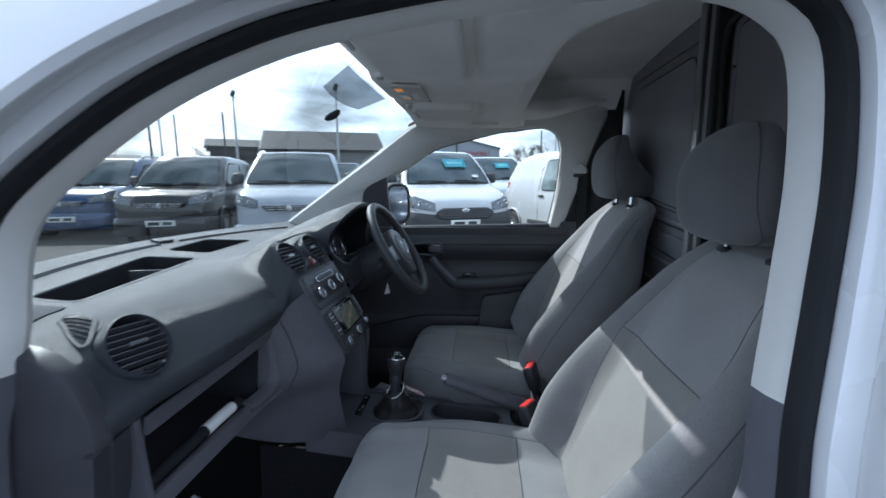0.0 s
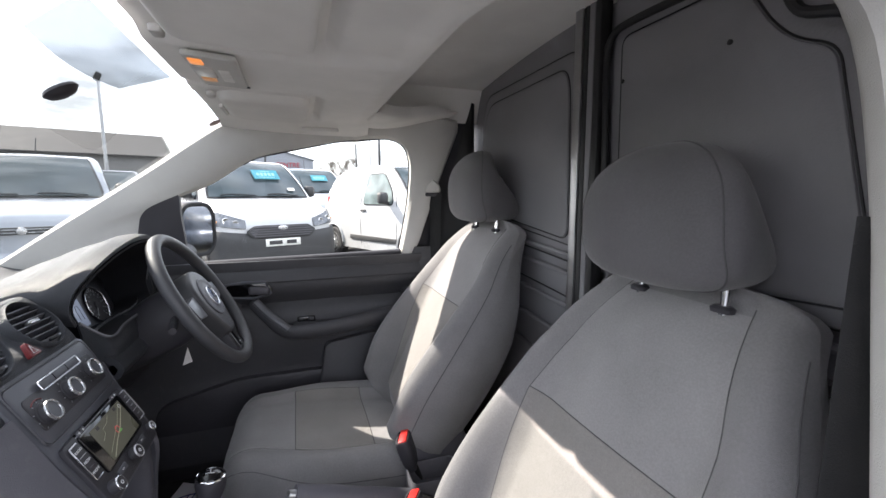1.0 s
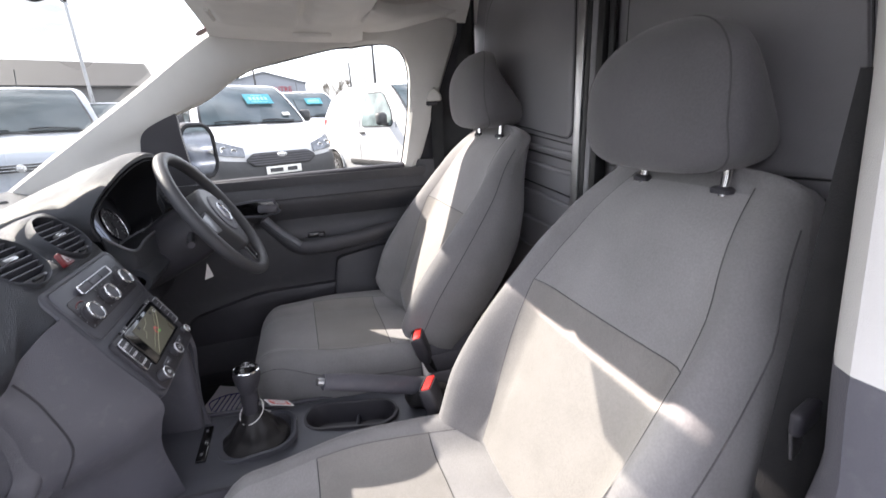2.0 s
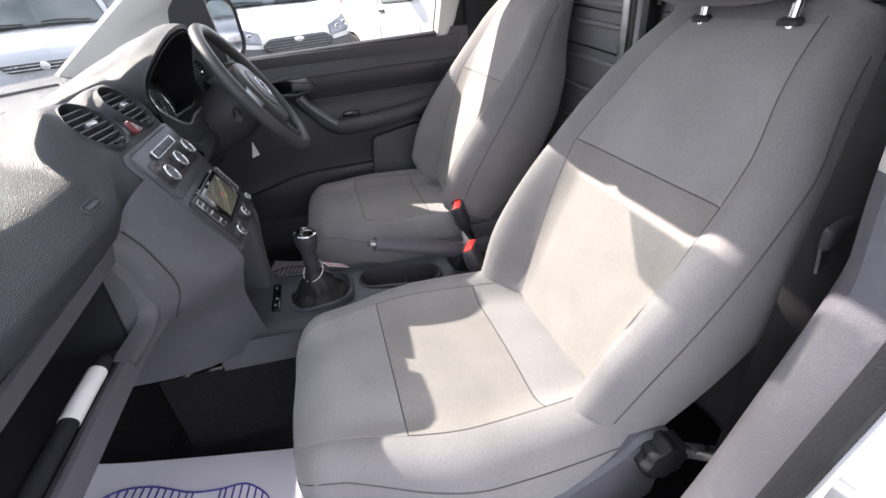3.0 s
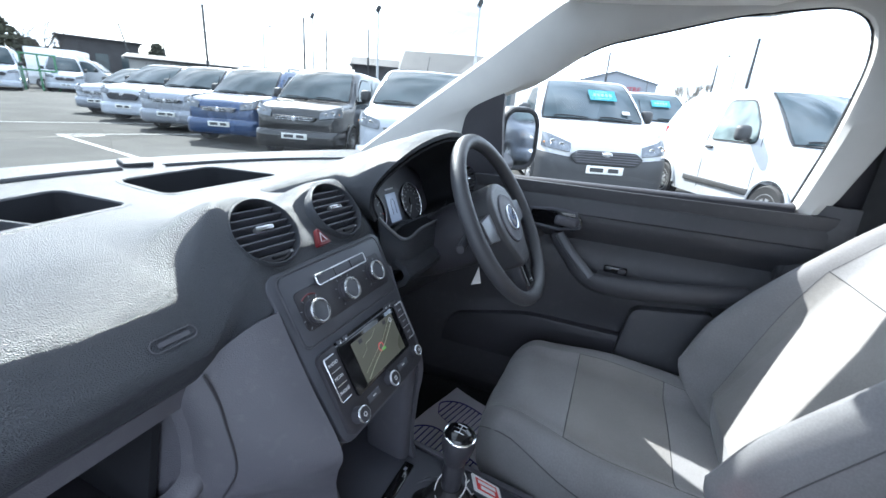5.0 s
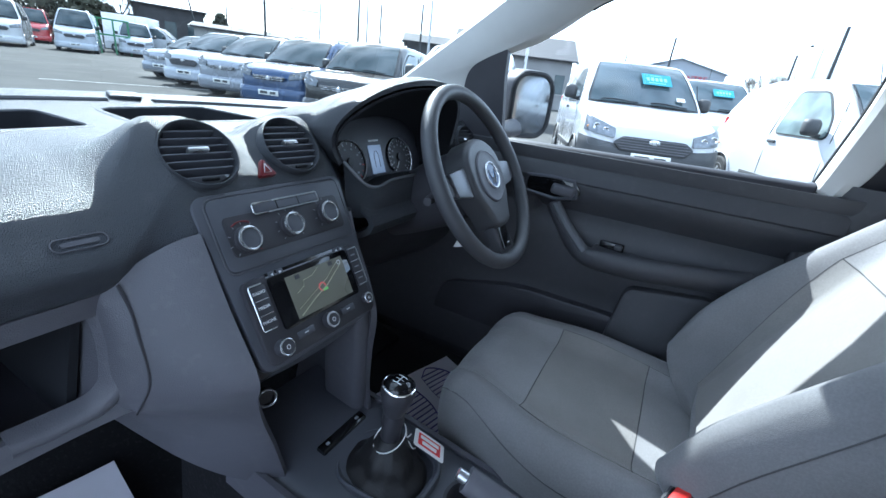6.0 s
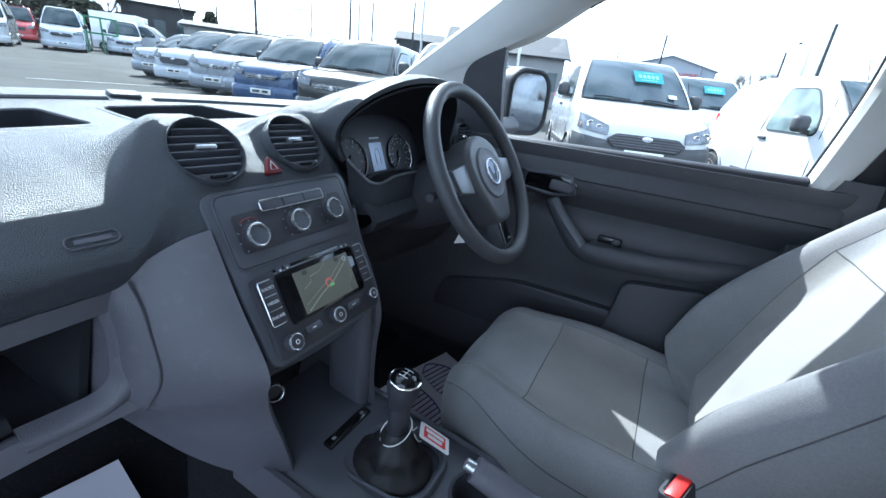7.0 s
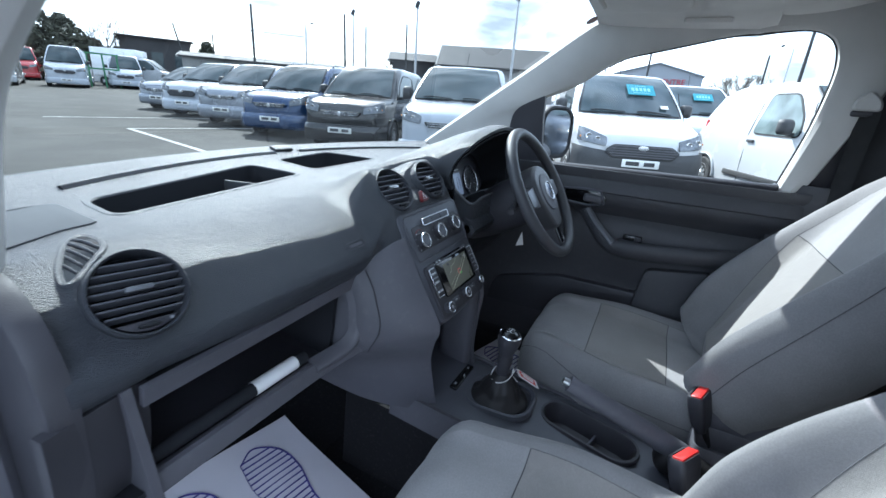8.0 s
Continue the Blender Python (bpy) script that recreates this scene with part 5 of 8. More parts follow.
gauge(-0.092, -0.008, 0.047, 15, 12)
gauge(0.087, -0.010, 0.047, 21)
CD = CL @ pose(0.0235, 0.0, 0)
link("cluster_display", move(box(0.046, 0.068, 0.002, (-0.026, -0.010, 0.002), 0.002), CD), M_LCD, cl, "pale blue lit display")
link("display_mark", move(tube([(-0.034, -0.026, 0.0032), (-0.034, 0.0, 0.0032), (-0.030, 0.010, 0.0032), (-0.022, 0.010, 0.0032), (-0.018, 0.0, 0.0032), (-0.018, -0.026, 0.0032)], 0.0007, 5), CD), M_DARK, cl)
link("display_bar", move(box(0.036, 0.004, 0.0006, (-0.026, 0.034, 0.0032)), CD), M_MARK, cl)
link("dash_right", sheet(lambda u, v: (0.585 + 0.14 * u, 0.676 - 0.030 * math.sin(math.pi * min(1, v * 1.2)) + 0.02 * u, 1.243 - 0.18 * v), 24, 24, -0.012, [((0.632, 0.644, 1.197), (-0.15, -0.93, 0.32), 0.039)]), M_DASH, dash)
link("column_cover_surround", sheet(lambda u, v: (0.185 + 0.42 * u, 0.665 - 0.06 * math.sin(math.pi * v), 1.105 - 0.07 * v), 12, 8, 0.012), M_DASH, dash)


# ---- steering wheel, column, levers ----
WC, WN, WUP = Vector((0.392, 0.478, 1.162)), Vector((0, -0.862, 0.506)), Vector((0, 0.506, 0.862))
WM = facing(WC, WN)
wheel = thing("steering_wheel", "dark grey three-spoke steering wheel with satin spokes and round badge", "steering wheel")
link("rim", move(ring(0.180, 0.0150, n=64, k=16, flat=1.05), WM), M_RIM, wheel, "dark grey foam rim")
hub = [(-0.082, 0.015), (-0.070, 0.052), (-0.036, 0.074), (0.0, 0.080), (0.036, 0.074), (0.070, 0.052), (0.082, 0.015), (0.074, -0.034), (0.046, -0.080), (0.034, -0.110), (-0.034, -0.110), (-0.046, -0.080), (-0.074, -0.034)]
link("airbag_cover", move(prism(rounded_poly(hub, 0.035), 0.050, 0.020, 5), WM @ pose(0, 0, -0.035)), M_RIM, wheel, "black padded airbag cover")
link("badge_plate", move(lathe([(0.056, 0.008), (0.0545, 0.0175), (0.0515, 0.0190), (0.049, 0.0178), (0.034, 0.0200), (0.0005, 0.021)], 44), WM @ pose(0, -0.004, 0)), M_LOWER, wheel)
badge = link("badge", move(ring(0.0265, 0.0022, (0, -0.004, 0.0215), n=36, k=8), WM), M_SATIN, wheel, "round chrome badge")
link("badge_field", move(lathe([(0.0255, 0.0200), (0.024, 0.0214), (0.0005, 0.0216)], 28), WM @ pose(0, -0.004, 0)), mat("badge_blue", (0.03, 0.06, 0.16), 0.3), badge)
for a in ((-0.012, 0.010, -0.004, -0.014), (-0.004, -0.014, 0.0, -0.004), (0.0, -0.004, 0.004, -0.014), (0.004, -0.014, 0.012, 0.010)):
    link("badge_bar", move(tube([(a[0] * 1.25, a[1] * 1.25 - 0.004, 0.022), (a[2] * 1.25, a[3] * 1.25 - 0.004, 0.022)], 0.0014, 6), WM), M_SATIN, badge)
for s in (1, -1):
    sp = [(s * 0.050, 0.030), (s * 0.165, 0.018), (s * 0.168, -0.022), (s * 0.052, -0.030)]
    link("spoke", move(prism(sp[::s], 0.020, 0.006), WM @ pose(0, 0, -0.020)), M_DARK, wheel)
    ins = [(s * 0.078, 0.026), (s * 0.140, 0.020), (s * 0.132, -0.026), (s * 0.078, -0.034)]
    link("spoke_insert", move(prism(ins[::s], 0.010, 0.004), WM @ pose(0, 0, -0.004)), M_SPOKE, wheel, "satin grey spoke insert")
low = [(-0.026, -0.055), (0.026, -0.055), (0.034, -0.165), (-0.034, -0.165)]
link("spoke", move(prism(low[::-1], 0.022, 0.006), WM @ pose(0, 0, -0.022)), M_DARK, wheel)
link("spoke_insert", move(prism([(-0.016, -0.085), (0.016, -0.085), (0.022, -0.155), (-0.022, -0.155)][::-1], 0.006, 0.003), WM @ pose(0, 0, -0.001)), M_GLOSSBLACK, wheel, "gloss black lower spoke insert")
link("insert_mark", move(box(0.010, 0.002, 0.001, (0, -0.145, 0.006)), WM), M_MARK, wheel)
link("column", move(lathe([(0.055, -0.02), (0.062, -0.05), (0.066, -0.10), (0.058, -0.20), (0.05, -0.26)], 28), WM @ Matrix.Diagonal((1.0, 1.15, 1, 1))), M_DARK, wheel, "black steering column cowl")
for s in (1, -1):
    st = thing("column_stalk", "black column stalk behind the steering wheel", "stalk", "column stalks")
    link("lever", move(tube([(s * 0.05, 0.0, -0.065), (s * 0.095, -0.004, -0.060), (s * 0.125, -0.008, -0.055)], [0.009, 0.008, 0.009], 10), WM), M_DARK, st)
    link("tip", move(tube([(s * 0.125, -0.008, -0.055), (s * 0.155, -0.012, -0.050)], [0.010, 0.008], 10), WM), M_DARK, st)
tag = thing("warning_flag", "small white triangular label hanging below the column", "label")
link("flag", move(prism([(-0.014, -0.020), (0.016, -0.020), (0.008, 0.024)], 0.0012), facing((0.468, 0.548, 0.985), (-0.6, -0.75, 0.1))), M_WHITE, tag)

# ---- centre console ----
cons = thing("centre_console", "dark grey plastic console with cup holder between the seats", "console")
def cons_f(u, v):
    prof = [(0.69, 0.745), (0.60, 0.725), (0.52, 0.712), (0.40, 0.700), (0.25, 0.690), (0.05, 0.685), (-0.10, 0.690), (-0.25, 0.690)]
    y, z = along(prof, v)
    x = (u - 0.5) * 2
    return (0.045 + x * (0.132 - 0.010 * v), y, z - 0.020 * abs(x) ** 6)


OVAL = [(0.058 + 0.96 * x + 0.26 * y, 0.215 - 0.26 * x + 0.96 * y) for x, y in rounded(0.084, 0.215, 0.0415, 8)]
link("top", sheet(cons_f, 64, 140, -0.014, [lambda p: inside(OVAL, p.x, p.y)]), M_PANEL, cons)
for s in (1, -1):
    link("side", sheet(lambda u, v: (0.045 + s * (0.128 - 0.008 * u + 0.006 * v), 0.66 - 0.91 * u, 0.724 - 0.046 * min(1, u * 2) - 0.07 * v), 14, 4, 0.010), M_LOWER, cons)
    link("side_carpet", sheet(lambda u, v: (0.045 + s * (0.126 - 0.008 * u + 0.02 * v), 0.80 - 1.05 * u, 0.66 - 0.02 * min(1, u * 2) - 0.22 * v), 14, 6, 0.010), M_CARPET, cons)
link("pocket_back", box(0.22, 0.012, 0.21, (0.015, 0.74, 0.845)), M_DARK, cons)
link("pocket_shelf", box(0.235, 0.13, 0.010, (0.0, 0.675, 0.868), 0.004, 2, (-12, 0, 0)), M_DARK, cons)
link("pocket_lid", sheet(lambda u, v: (-0.082 + 0.186 * u, 0.538 + 0.020 * v + 0.085 * v ** 2.2 + 0.012 * (2 * u - 1) ** 2, 0.948 - 0.088 * v + 0.018 * v * v - 0.010 * (2 * u - 1) ** 2 * v), 16, 12, 0.006), M_PANEL, cons, "curved lid of the storage pocket")
link("pocket_pillar", loft([[(x + dx, y + dy, z) for x, y in rounded(0.040, 0.090, 0.016, 4)] for z, dx, dy in ((0.955, 0.106, 0.585), (0.90, 0.108, 0.582), (0.82, 0.114, 0.586), (0.74, 0.122, 0.592), (0.70, 0.130, 0.595))]), M_LOWER, cons, "slim pillar beside the pocket")
sk = link("power_socket", lathe([(0.0155, 0), (0.0155, 0.006), (0.0125, 0.007), (0.011, -0.012), (0.001, -0.012)], 26, (-0.066, 0.592, 0.850), (90 - 12, 0, -25)), M_DARK, cons, "black twelve volt socket with silver ring")
link("socket_ring", ring(0.0135, 0.0018, (-0.067, 0.5855, 0.851), (78, 0, -25), 28, 8), M_SATIN, sk)
sb = link("switch_bank", box(0.112, 0.020, 0.010, (0.052, 0.536, 0.716), 0.003, 2, (8, 0, 0)), M_GLOSSBLACK, cons, "row of small black switches")
for k in (-1, 1):
    c = pose(0.052, 0.536, 0.7205, 8, 0, 0) @ Vector((0.038 * k, 0, 0.001))
    link("switch_mark", box(0.007, 0.005, 0.001, tuple(c), 0, 1, (8, 0, 0)), M_GLYPH, sb)

gear = thing("gear_lever", "black gear lever with chrome-topped knob and leatherette gaiter", "gear lever")
GX, GY = 0.045, 0.432
link("surround", move(loft([[(x * k, y * k, h) for x, y in rounded(0.142, 0.172, 0.05, 8)] for k, h in ((1.0, -0.004), (0.98, 0.006), (0.93, 0.009), (0.87, 0.006), (0.85, 0.0))], False), pose(GX, GY - 0.005, 0.706, -3, 0, 0)), M_PANEL, gear, "smooth plastic surround")
gait = []
for k in range(17):
    f = k / 16
    r = 0.050 * (1 - f) ** 0.9 + 0.018 + 0.003 * math.sin(f * 13) * (1 - f)
    ripple = lambda a: 1 + 0.05 * math.sin(6 * a + 3.0 * f) * (1 - f) * f * 3.6 + 0.03 * math.sin(11 * a - 4.0 * f) * f * (1 - f) * 3
    gait.append([(GX + 0.002 * f + r * ripple(a) * (0.93 + 0.07 * f) * math.cos(a), GY + r * ripple(a) * (1.10 - 0.10 * f) * math.sin(a) - 0.003 * f,
                  0.702 + 0.074 * f ** 1.15 + 0.003 * math.sin(f * 13 + 2 * math.sin(2 * a)) * (1 - f) * min(1, 3 * f)) for a in (2 * math.pi * i / 64 for i in range(64))])
link("gaiter", loft(gait), M_LEATHER, gear, "creased black leatherette gaiter")
link("stick", lathe([(0.017, 0), (0.0165, 0.02), (0.0190, 0.035), (0.0175, 0.055)], 24, (GX + 0.002, GY - 0.002, 0.772), (3, 2, 0)), M_DARK, gear)
kb = link("knob", lathe([(0.0165, 0), (0.0195, 0.010), (0.0258, 0.030), (0.0280, 0.044), (0.0262, 0.056)], 30, (GX + 0.003, GY - 0.004, 0.824), (5, 2, 0)), M_DARK, gear, "black knob")
link("knob_ring", ring(0.0254, 0.0021, (GX + 0.005, GY - 0.0085, 0.8805), (5, 2, 0), 30, 8), M_CHROME, kb, "chrome ring")
link("knob_cap", lathe([(0.0250, 0), (0.0225, 0.0055), (0.0170, 0.0092), (0.0100, 0.0112), (0.0005, 0.0120)], 30, (GX + 0.005, GY - 0.0085, 0.8805), (5, 2, 0)), M_GLOSSBLACK, kb, "gloss black cap with shift pattern")
cap = pose(GX + 0.005, GY - 0.0085, 0.8805, 5, 2, 0)
for x in (-0.009, 0.0, 0.009):
    link("shift_mark", move(tube([(x, -0.008, 0.0108), (x, 0, 0.0118 - 3.0 * x * x), (x, 0.008, 0.0108)], 0.0007, 5), cap), M_MARK, kb)
link("shift_mark", move(tube([(-0.009, 0, 0.0117), (0.0, 0, 0.0123), (0.009, 0, 0.0117)], 0.0007, 5), cap), M_MARK, kb)

price = thing("key_tag", "white and red paper tag tied to the gear lever with string", "tag")
tm = facing((0.088, 0.376, 0.752), (0.388, -0.48, 1.0), (0.889, 0.444, -0.131))
link("card", move(prism(rounded(0.062, 0.042, 0.004, 3), 0.001), tm), M_WHITE, price, "white card")
link("red_field", move(box(0.046, 0.028, 0.0006, (0, 0, 0.0015)), tm), M_RED, price, "red printed field")
for j, w in enumerate((0.038, 0.030)):
    link("print_bar", move(box(w, 0.008, 0.0004, (0, 0.006 - 0.012 * j, 0.0020)), tm), M_WHITE, price)
loop = [(GX + 0.026 * math.cos(a), GY - 0.003 + 0.026 * math.sin(a), 0.776 + 0.016 * math.cos(a + 0.5)) for a in (2 * math.pi * k / 24 for k in range(25))]
link("string", tube(loop, 0.0011, 6), M_STRING, price, "white string")
link("string", tube(spline([loop[20], (0.070, 0.410, 0.765), (0.074, 0.405, 0.772)], 6), 0.0011, 6), M_STRING, price)
link("string", tube(spline([(0.072, 0.408, 0.756), (0.070, 0.398, 0.748), (0.078, 0.396, 0.742)], 6), 0.0011, 6), M_STRING, price)

hbk = thing("handbrake", "dark grey handbrake lever between the seats", "handbrake")
hp = [(0.034, 0.02, 0.735), (0.020, 0.10, 0.772), (0.000, 0.20, 0.818), (-0.012, 0.268, 0.846)]
link("grip", tube(spline(hp, 6), [0.024 - 0.006 * k / 18 for k in range(19)], 14, flat=0.85), M_LOWER, hbk)
link("button", tube([(-0.012, 0.268, 0.846), (-0.0145, 0.280, 0.851)], [0.009, 0.008], 12), M_SATIN, hbk, "silver release button")
link("boot", box(0.06, 0.12, 0.06, (0.034, 0.02, 0.710), 0.02, 3, (22, 0, 6)), M_LEATHER, hbk)
oval = lambda e, z: [(x, y, z) for x, y in offset(OVAL, e)]
cup = link("cup_holder", loft([oval(0.010, 0.690), oval(0.008, 0.6965), oval(0.002, 0.6970), oval(-0.001, 0.692), oval(-0.005, 0.640), oval(-0.018, 0.632), [(0.058, 0.215, 0.631)] * len(OVAL)], False), M_DARK, cons, "long oval cup holder recess")
link("holder_divider", box(0.070, 0.006, 0.030, (0.055, 0.205, 0.648), 0.002, 2, (0, 0, -15)), M_PANEL, cup)
BIN = rounded(0.085, 0.13, 0.014, 4, 0.105, -0.055)
link("storage_bin", loft([[(0.105 + (x - 0.105) * k, -0.055 + (y + 0.055) * k, z) for x, y in BIN] for z, k in ((0.685, 1.0), (0.745, 1.0), (0.748, 0.97), (0.745, 0.92), (0.695, 0.90), (0.694, 0.02))], False), M_LOWER, cons, "small open bin")


def buckle(at, turn, down, label):
    b = thing("belt_buckle", label, "buckle", "seat belt buckles")
    m = pose(*at, *turn)
    link("housing", move(loft([[(x, y, z) for x, y in rounded(0.070 * s, 0.034 * s, 0.009, 4)] for z, s in ((-0.085, 0.66), (-0.06, 0.90), (-0.02, 1.0), (0.0, 1.0), (0.006, 0.93))]), m), M_DARK, b, "black plastic housing")
    link("button", move(box(0.062, 0.021, 0.008, (0, -0.003, 0.006), 0.003), m), M_RED, b, "red release button")
    link("slot", move(box(0.044, 0.003, 0.002, (0, 0.010, 0.0062)), m), M_GLOSSBLACK, b)
    foot = m @ Vector((0, 0, -0.08))
    link("stem", tube([tuple(foot), down], [0.015, 0.013], 10, flat=0.5), M_WEB, b)


buckle((0.152, 0.010, 0.818), (-16, -4, -22), (0.16, -0.05, 0.64), "black belt buckle with red button beside the driver's seat")
buckle((-0.028, 0.037, 0.782), (-18, 6, -30), (-0.03, -0.03, 0.64), "black belt buckle with red button beside the passenger seat")


# ---- roof fittings ----
def visor(x0, x1, y0, y1, label, lift=0.0):
    v = thing("sun_visor", label, "sun visor", "sun visors")
    c = ((x0 + x1) / 2, (y0 + y1) / 2)
    pts = [(c[0] + x, c[1] + y) for x, y in rounded(x1 - x0, y1 - y0, 0.035, 6)]
    zf = lambda y: 1.642 + lift + 0.06 * max(0.0, y - 0.30)
    link("pad", loft([[(c[0] + (x - c[0]) * s, c[1] + (y - c[1]) * s, zf(y) + d) for x, y in pts] for s, d in ((0.84, -0.0125), (0.92, -0.0115), (0.965, -0.008), (0.990, -0.002), (1.0, 0.006), (1.0, 0.010))]), M_LINER, v, angle=60)
    link("hinge", tube([(x1 - 0.03 if x1 > CX else x0 + 0.03, y1 + 0.008, zf(y1) - 0.003), (c[0], y1 + 0.008, zf(y1) - 0.003)], 0.005, 8), M_TRIM, v)
    link("clip", box(0.030, 0.016, 0.012, (x0 + 0.02 if x1 > CX else x1 - 0.02, y1 + 0.010, zf(y1) - 0.002), 0.004), M_TRIM, v)
    return v


visor(-0.56, -0.090, 0.200, 0.402, "pale grey padded sun visor folded up above the passenger", 0.010)
visor(0.215, 0.485, 0.198, 0.394, "pale grey padded sun visor folded up above the driver")
LZ = lambda y: 1.640 + 0.06 * max(0.0, y - 0.30)
lampc = thing("courtesy_lamp", "pale grey overhead lamp console with glowing amber reading lamp", "interior lamp")
link("housing", box(0.185, 0.078, 0.010, (0.030, 0.358, LZ(0.358)), 0.004, 3, (3.4, 0, 0)), M_TRIM, lampc)
link("amber_lens", box(0.028, 0.020, 0.004, (-0.036, 0.380, LZ(0.376) - 0.005), 0.002, 2, (3.4, 0, 0)), M_AMBER, lampc, "glowing amber lens")
link("clear_lens", box(0.062, 0.030, 0.004, (0.024, 0.376, LZ(0.376) - 0.005), 0.002, 2, (3.4, 0, 0)), M_LENS, lampc, "ribbed clear lens")
link("amber_lens", box(0.026, 0.024, 0.004, (0.072, 0.378, LZ(0.378) - 0.005), 0.002, 2, (3.4, 0, 0)), M_AMBERDIM, lampc, "faint amber lens")
for k in range(3):
    link("switch", box(0.020, 0.018, 0.005, (0.010 + 0.024 * k, 0.345, LZ(0.345) - 0.0055), 0.002, 2, (3.4, 0, 0)), M_LINER, lampc)
link("gap", box(0.003, 0.075, 0.003, (0.118, 0.352, LZ(0.352) - 0.003), 0, 1, (3.4, 0, -8)), M_DARK, lampc, "dark gap line")
pocket = thing("shelf_pocket", "pale grey side pocket under the roof with a low lip", "shelf pocket")
pocket_edge = spline([(0.350, 0.020, 1.648), (0.415, -0.035, 1.650), (0.480, -0.110, 1.662), (0.550, -0.205, 1.688), (0.625, -0.320, 1.716)], 6)


def pocket_ring(k):
    """Outline of the pocket's moulding across its edge: underside, rounded low lip, floor of the pocket."""
    p = pocket_edge[k]
    f = k / (len(pocket_edge) - 1)
    rise = 0.032 * smooth(0.0, 0.16, f) * smooth(1.02, 0.72, f) + 0.004
    out = lambda d, z: (p.x + d * 0.9, p.y + d * 0.35, p.z + z)
    return [(0.672, p.y, p.z - 0.012 + 0.02 * (1 - f)), out(0.03, -0.004), out(0.008, -0.001), out(0.0, 0.006), out(0.0, rise * 0.7), out(0.004, rise), out(0.011, rise), out(0.016, rise * 0.7), out(0.020, 0.010), (0.672, p.y + 0.02, p.z + 0.012)]


link("lip", loft([pocket_ring(k) for k in range(len(pocket_edge))]), M_LINER, pocket, "low curved lip", angle=50)
link("grip", box(0.012, 0.11, 0.012, (0.560, 0.16, 1.628), 0.004), M_LINER, pocket, "slim moulded grip")

# ---- seat belts ----
def belt(side_, top, path, label):
    b = thing("seat_belt", label, "seat belt", "seat belts")
    m = facing(top, (-side_, 0.25, 0))
    link("anchor_cover", move(loft([[(x * s, y * s, d) for x, y in rounded_poly([(-0.030, -0.016), (0.030, -0.016), (0.026, 0.010), (0.0, 0.034), (-0.026, 0.010)], 0.012)] for d, s in ((0.0, 1.0), (0.018, 1.0), (0.026, 0.8))]), m), M_TRIM, b, "grey anchor cover")
    link("webbing", tube(path, 0.024, 8, flat=0.09), M_WEB, b, "black webbing")
    link("slot_guide", move(box(0.056, 0.016, 0.018, (0, -0.022, 0.006), 0.006), m), M_DARK, b)
    return b


belt(1, (0.672, -0.238, 1.452), [(0.660, -0.245, 1.435), (0.668, -0.245, 1.20), (0.676, -0.245, 0.90), (0.68, -0.24, 0.60)], "black seat belt hanging by the driver's pillar from a grey anchor")
pb = belt(-1, (-0.652, -0.212, 1.420), [(-0.628, -0.205, 1.410), (-0.626, -0.202, 1.20), (-0.625, -0.198, 1.0), (-0.628, -0.19, 0.60)], "black seat belt hanging by the passenger's pillar from a grey anchor")
link("tongue", box(0.012, 0.075, 0.030, (-0.630, -0.205, 1.088), 0.006, 3, (-8, 0, 10)), M_DARK, pb, "black belt tongue")
link("tongue_blade", box(0.004, 0.022, 0.045, (-0.630, -0.190, 1.055), 0.001, 1, (-20, 0, 10)), M_STEEL, pb, "steel tongue blade")


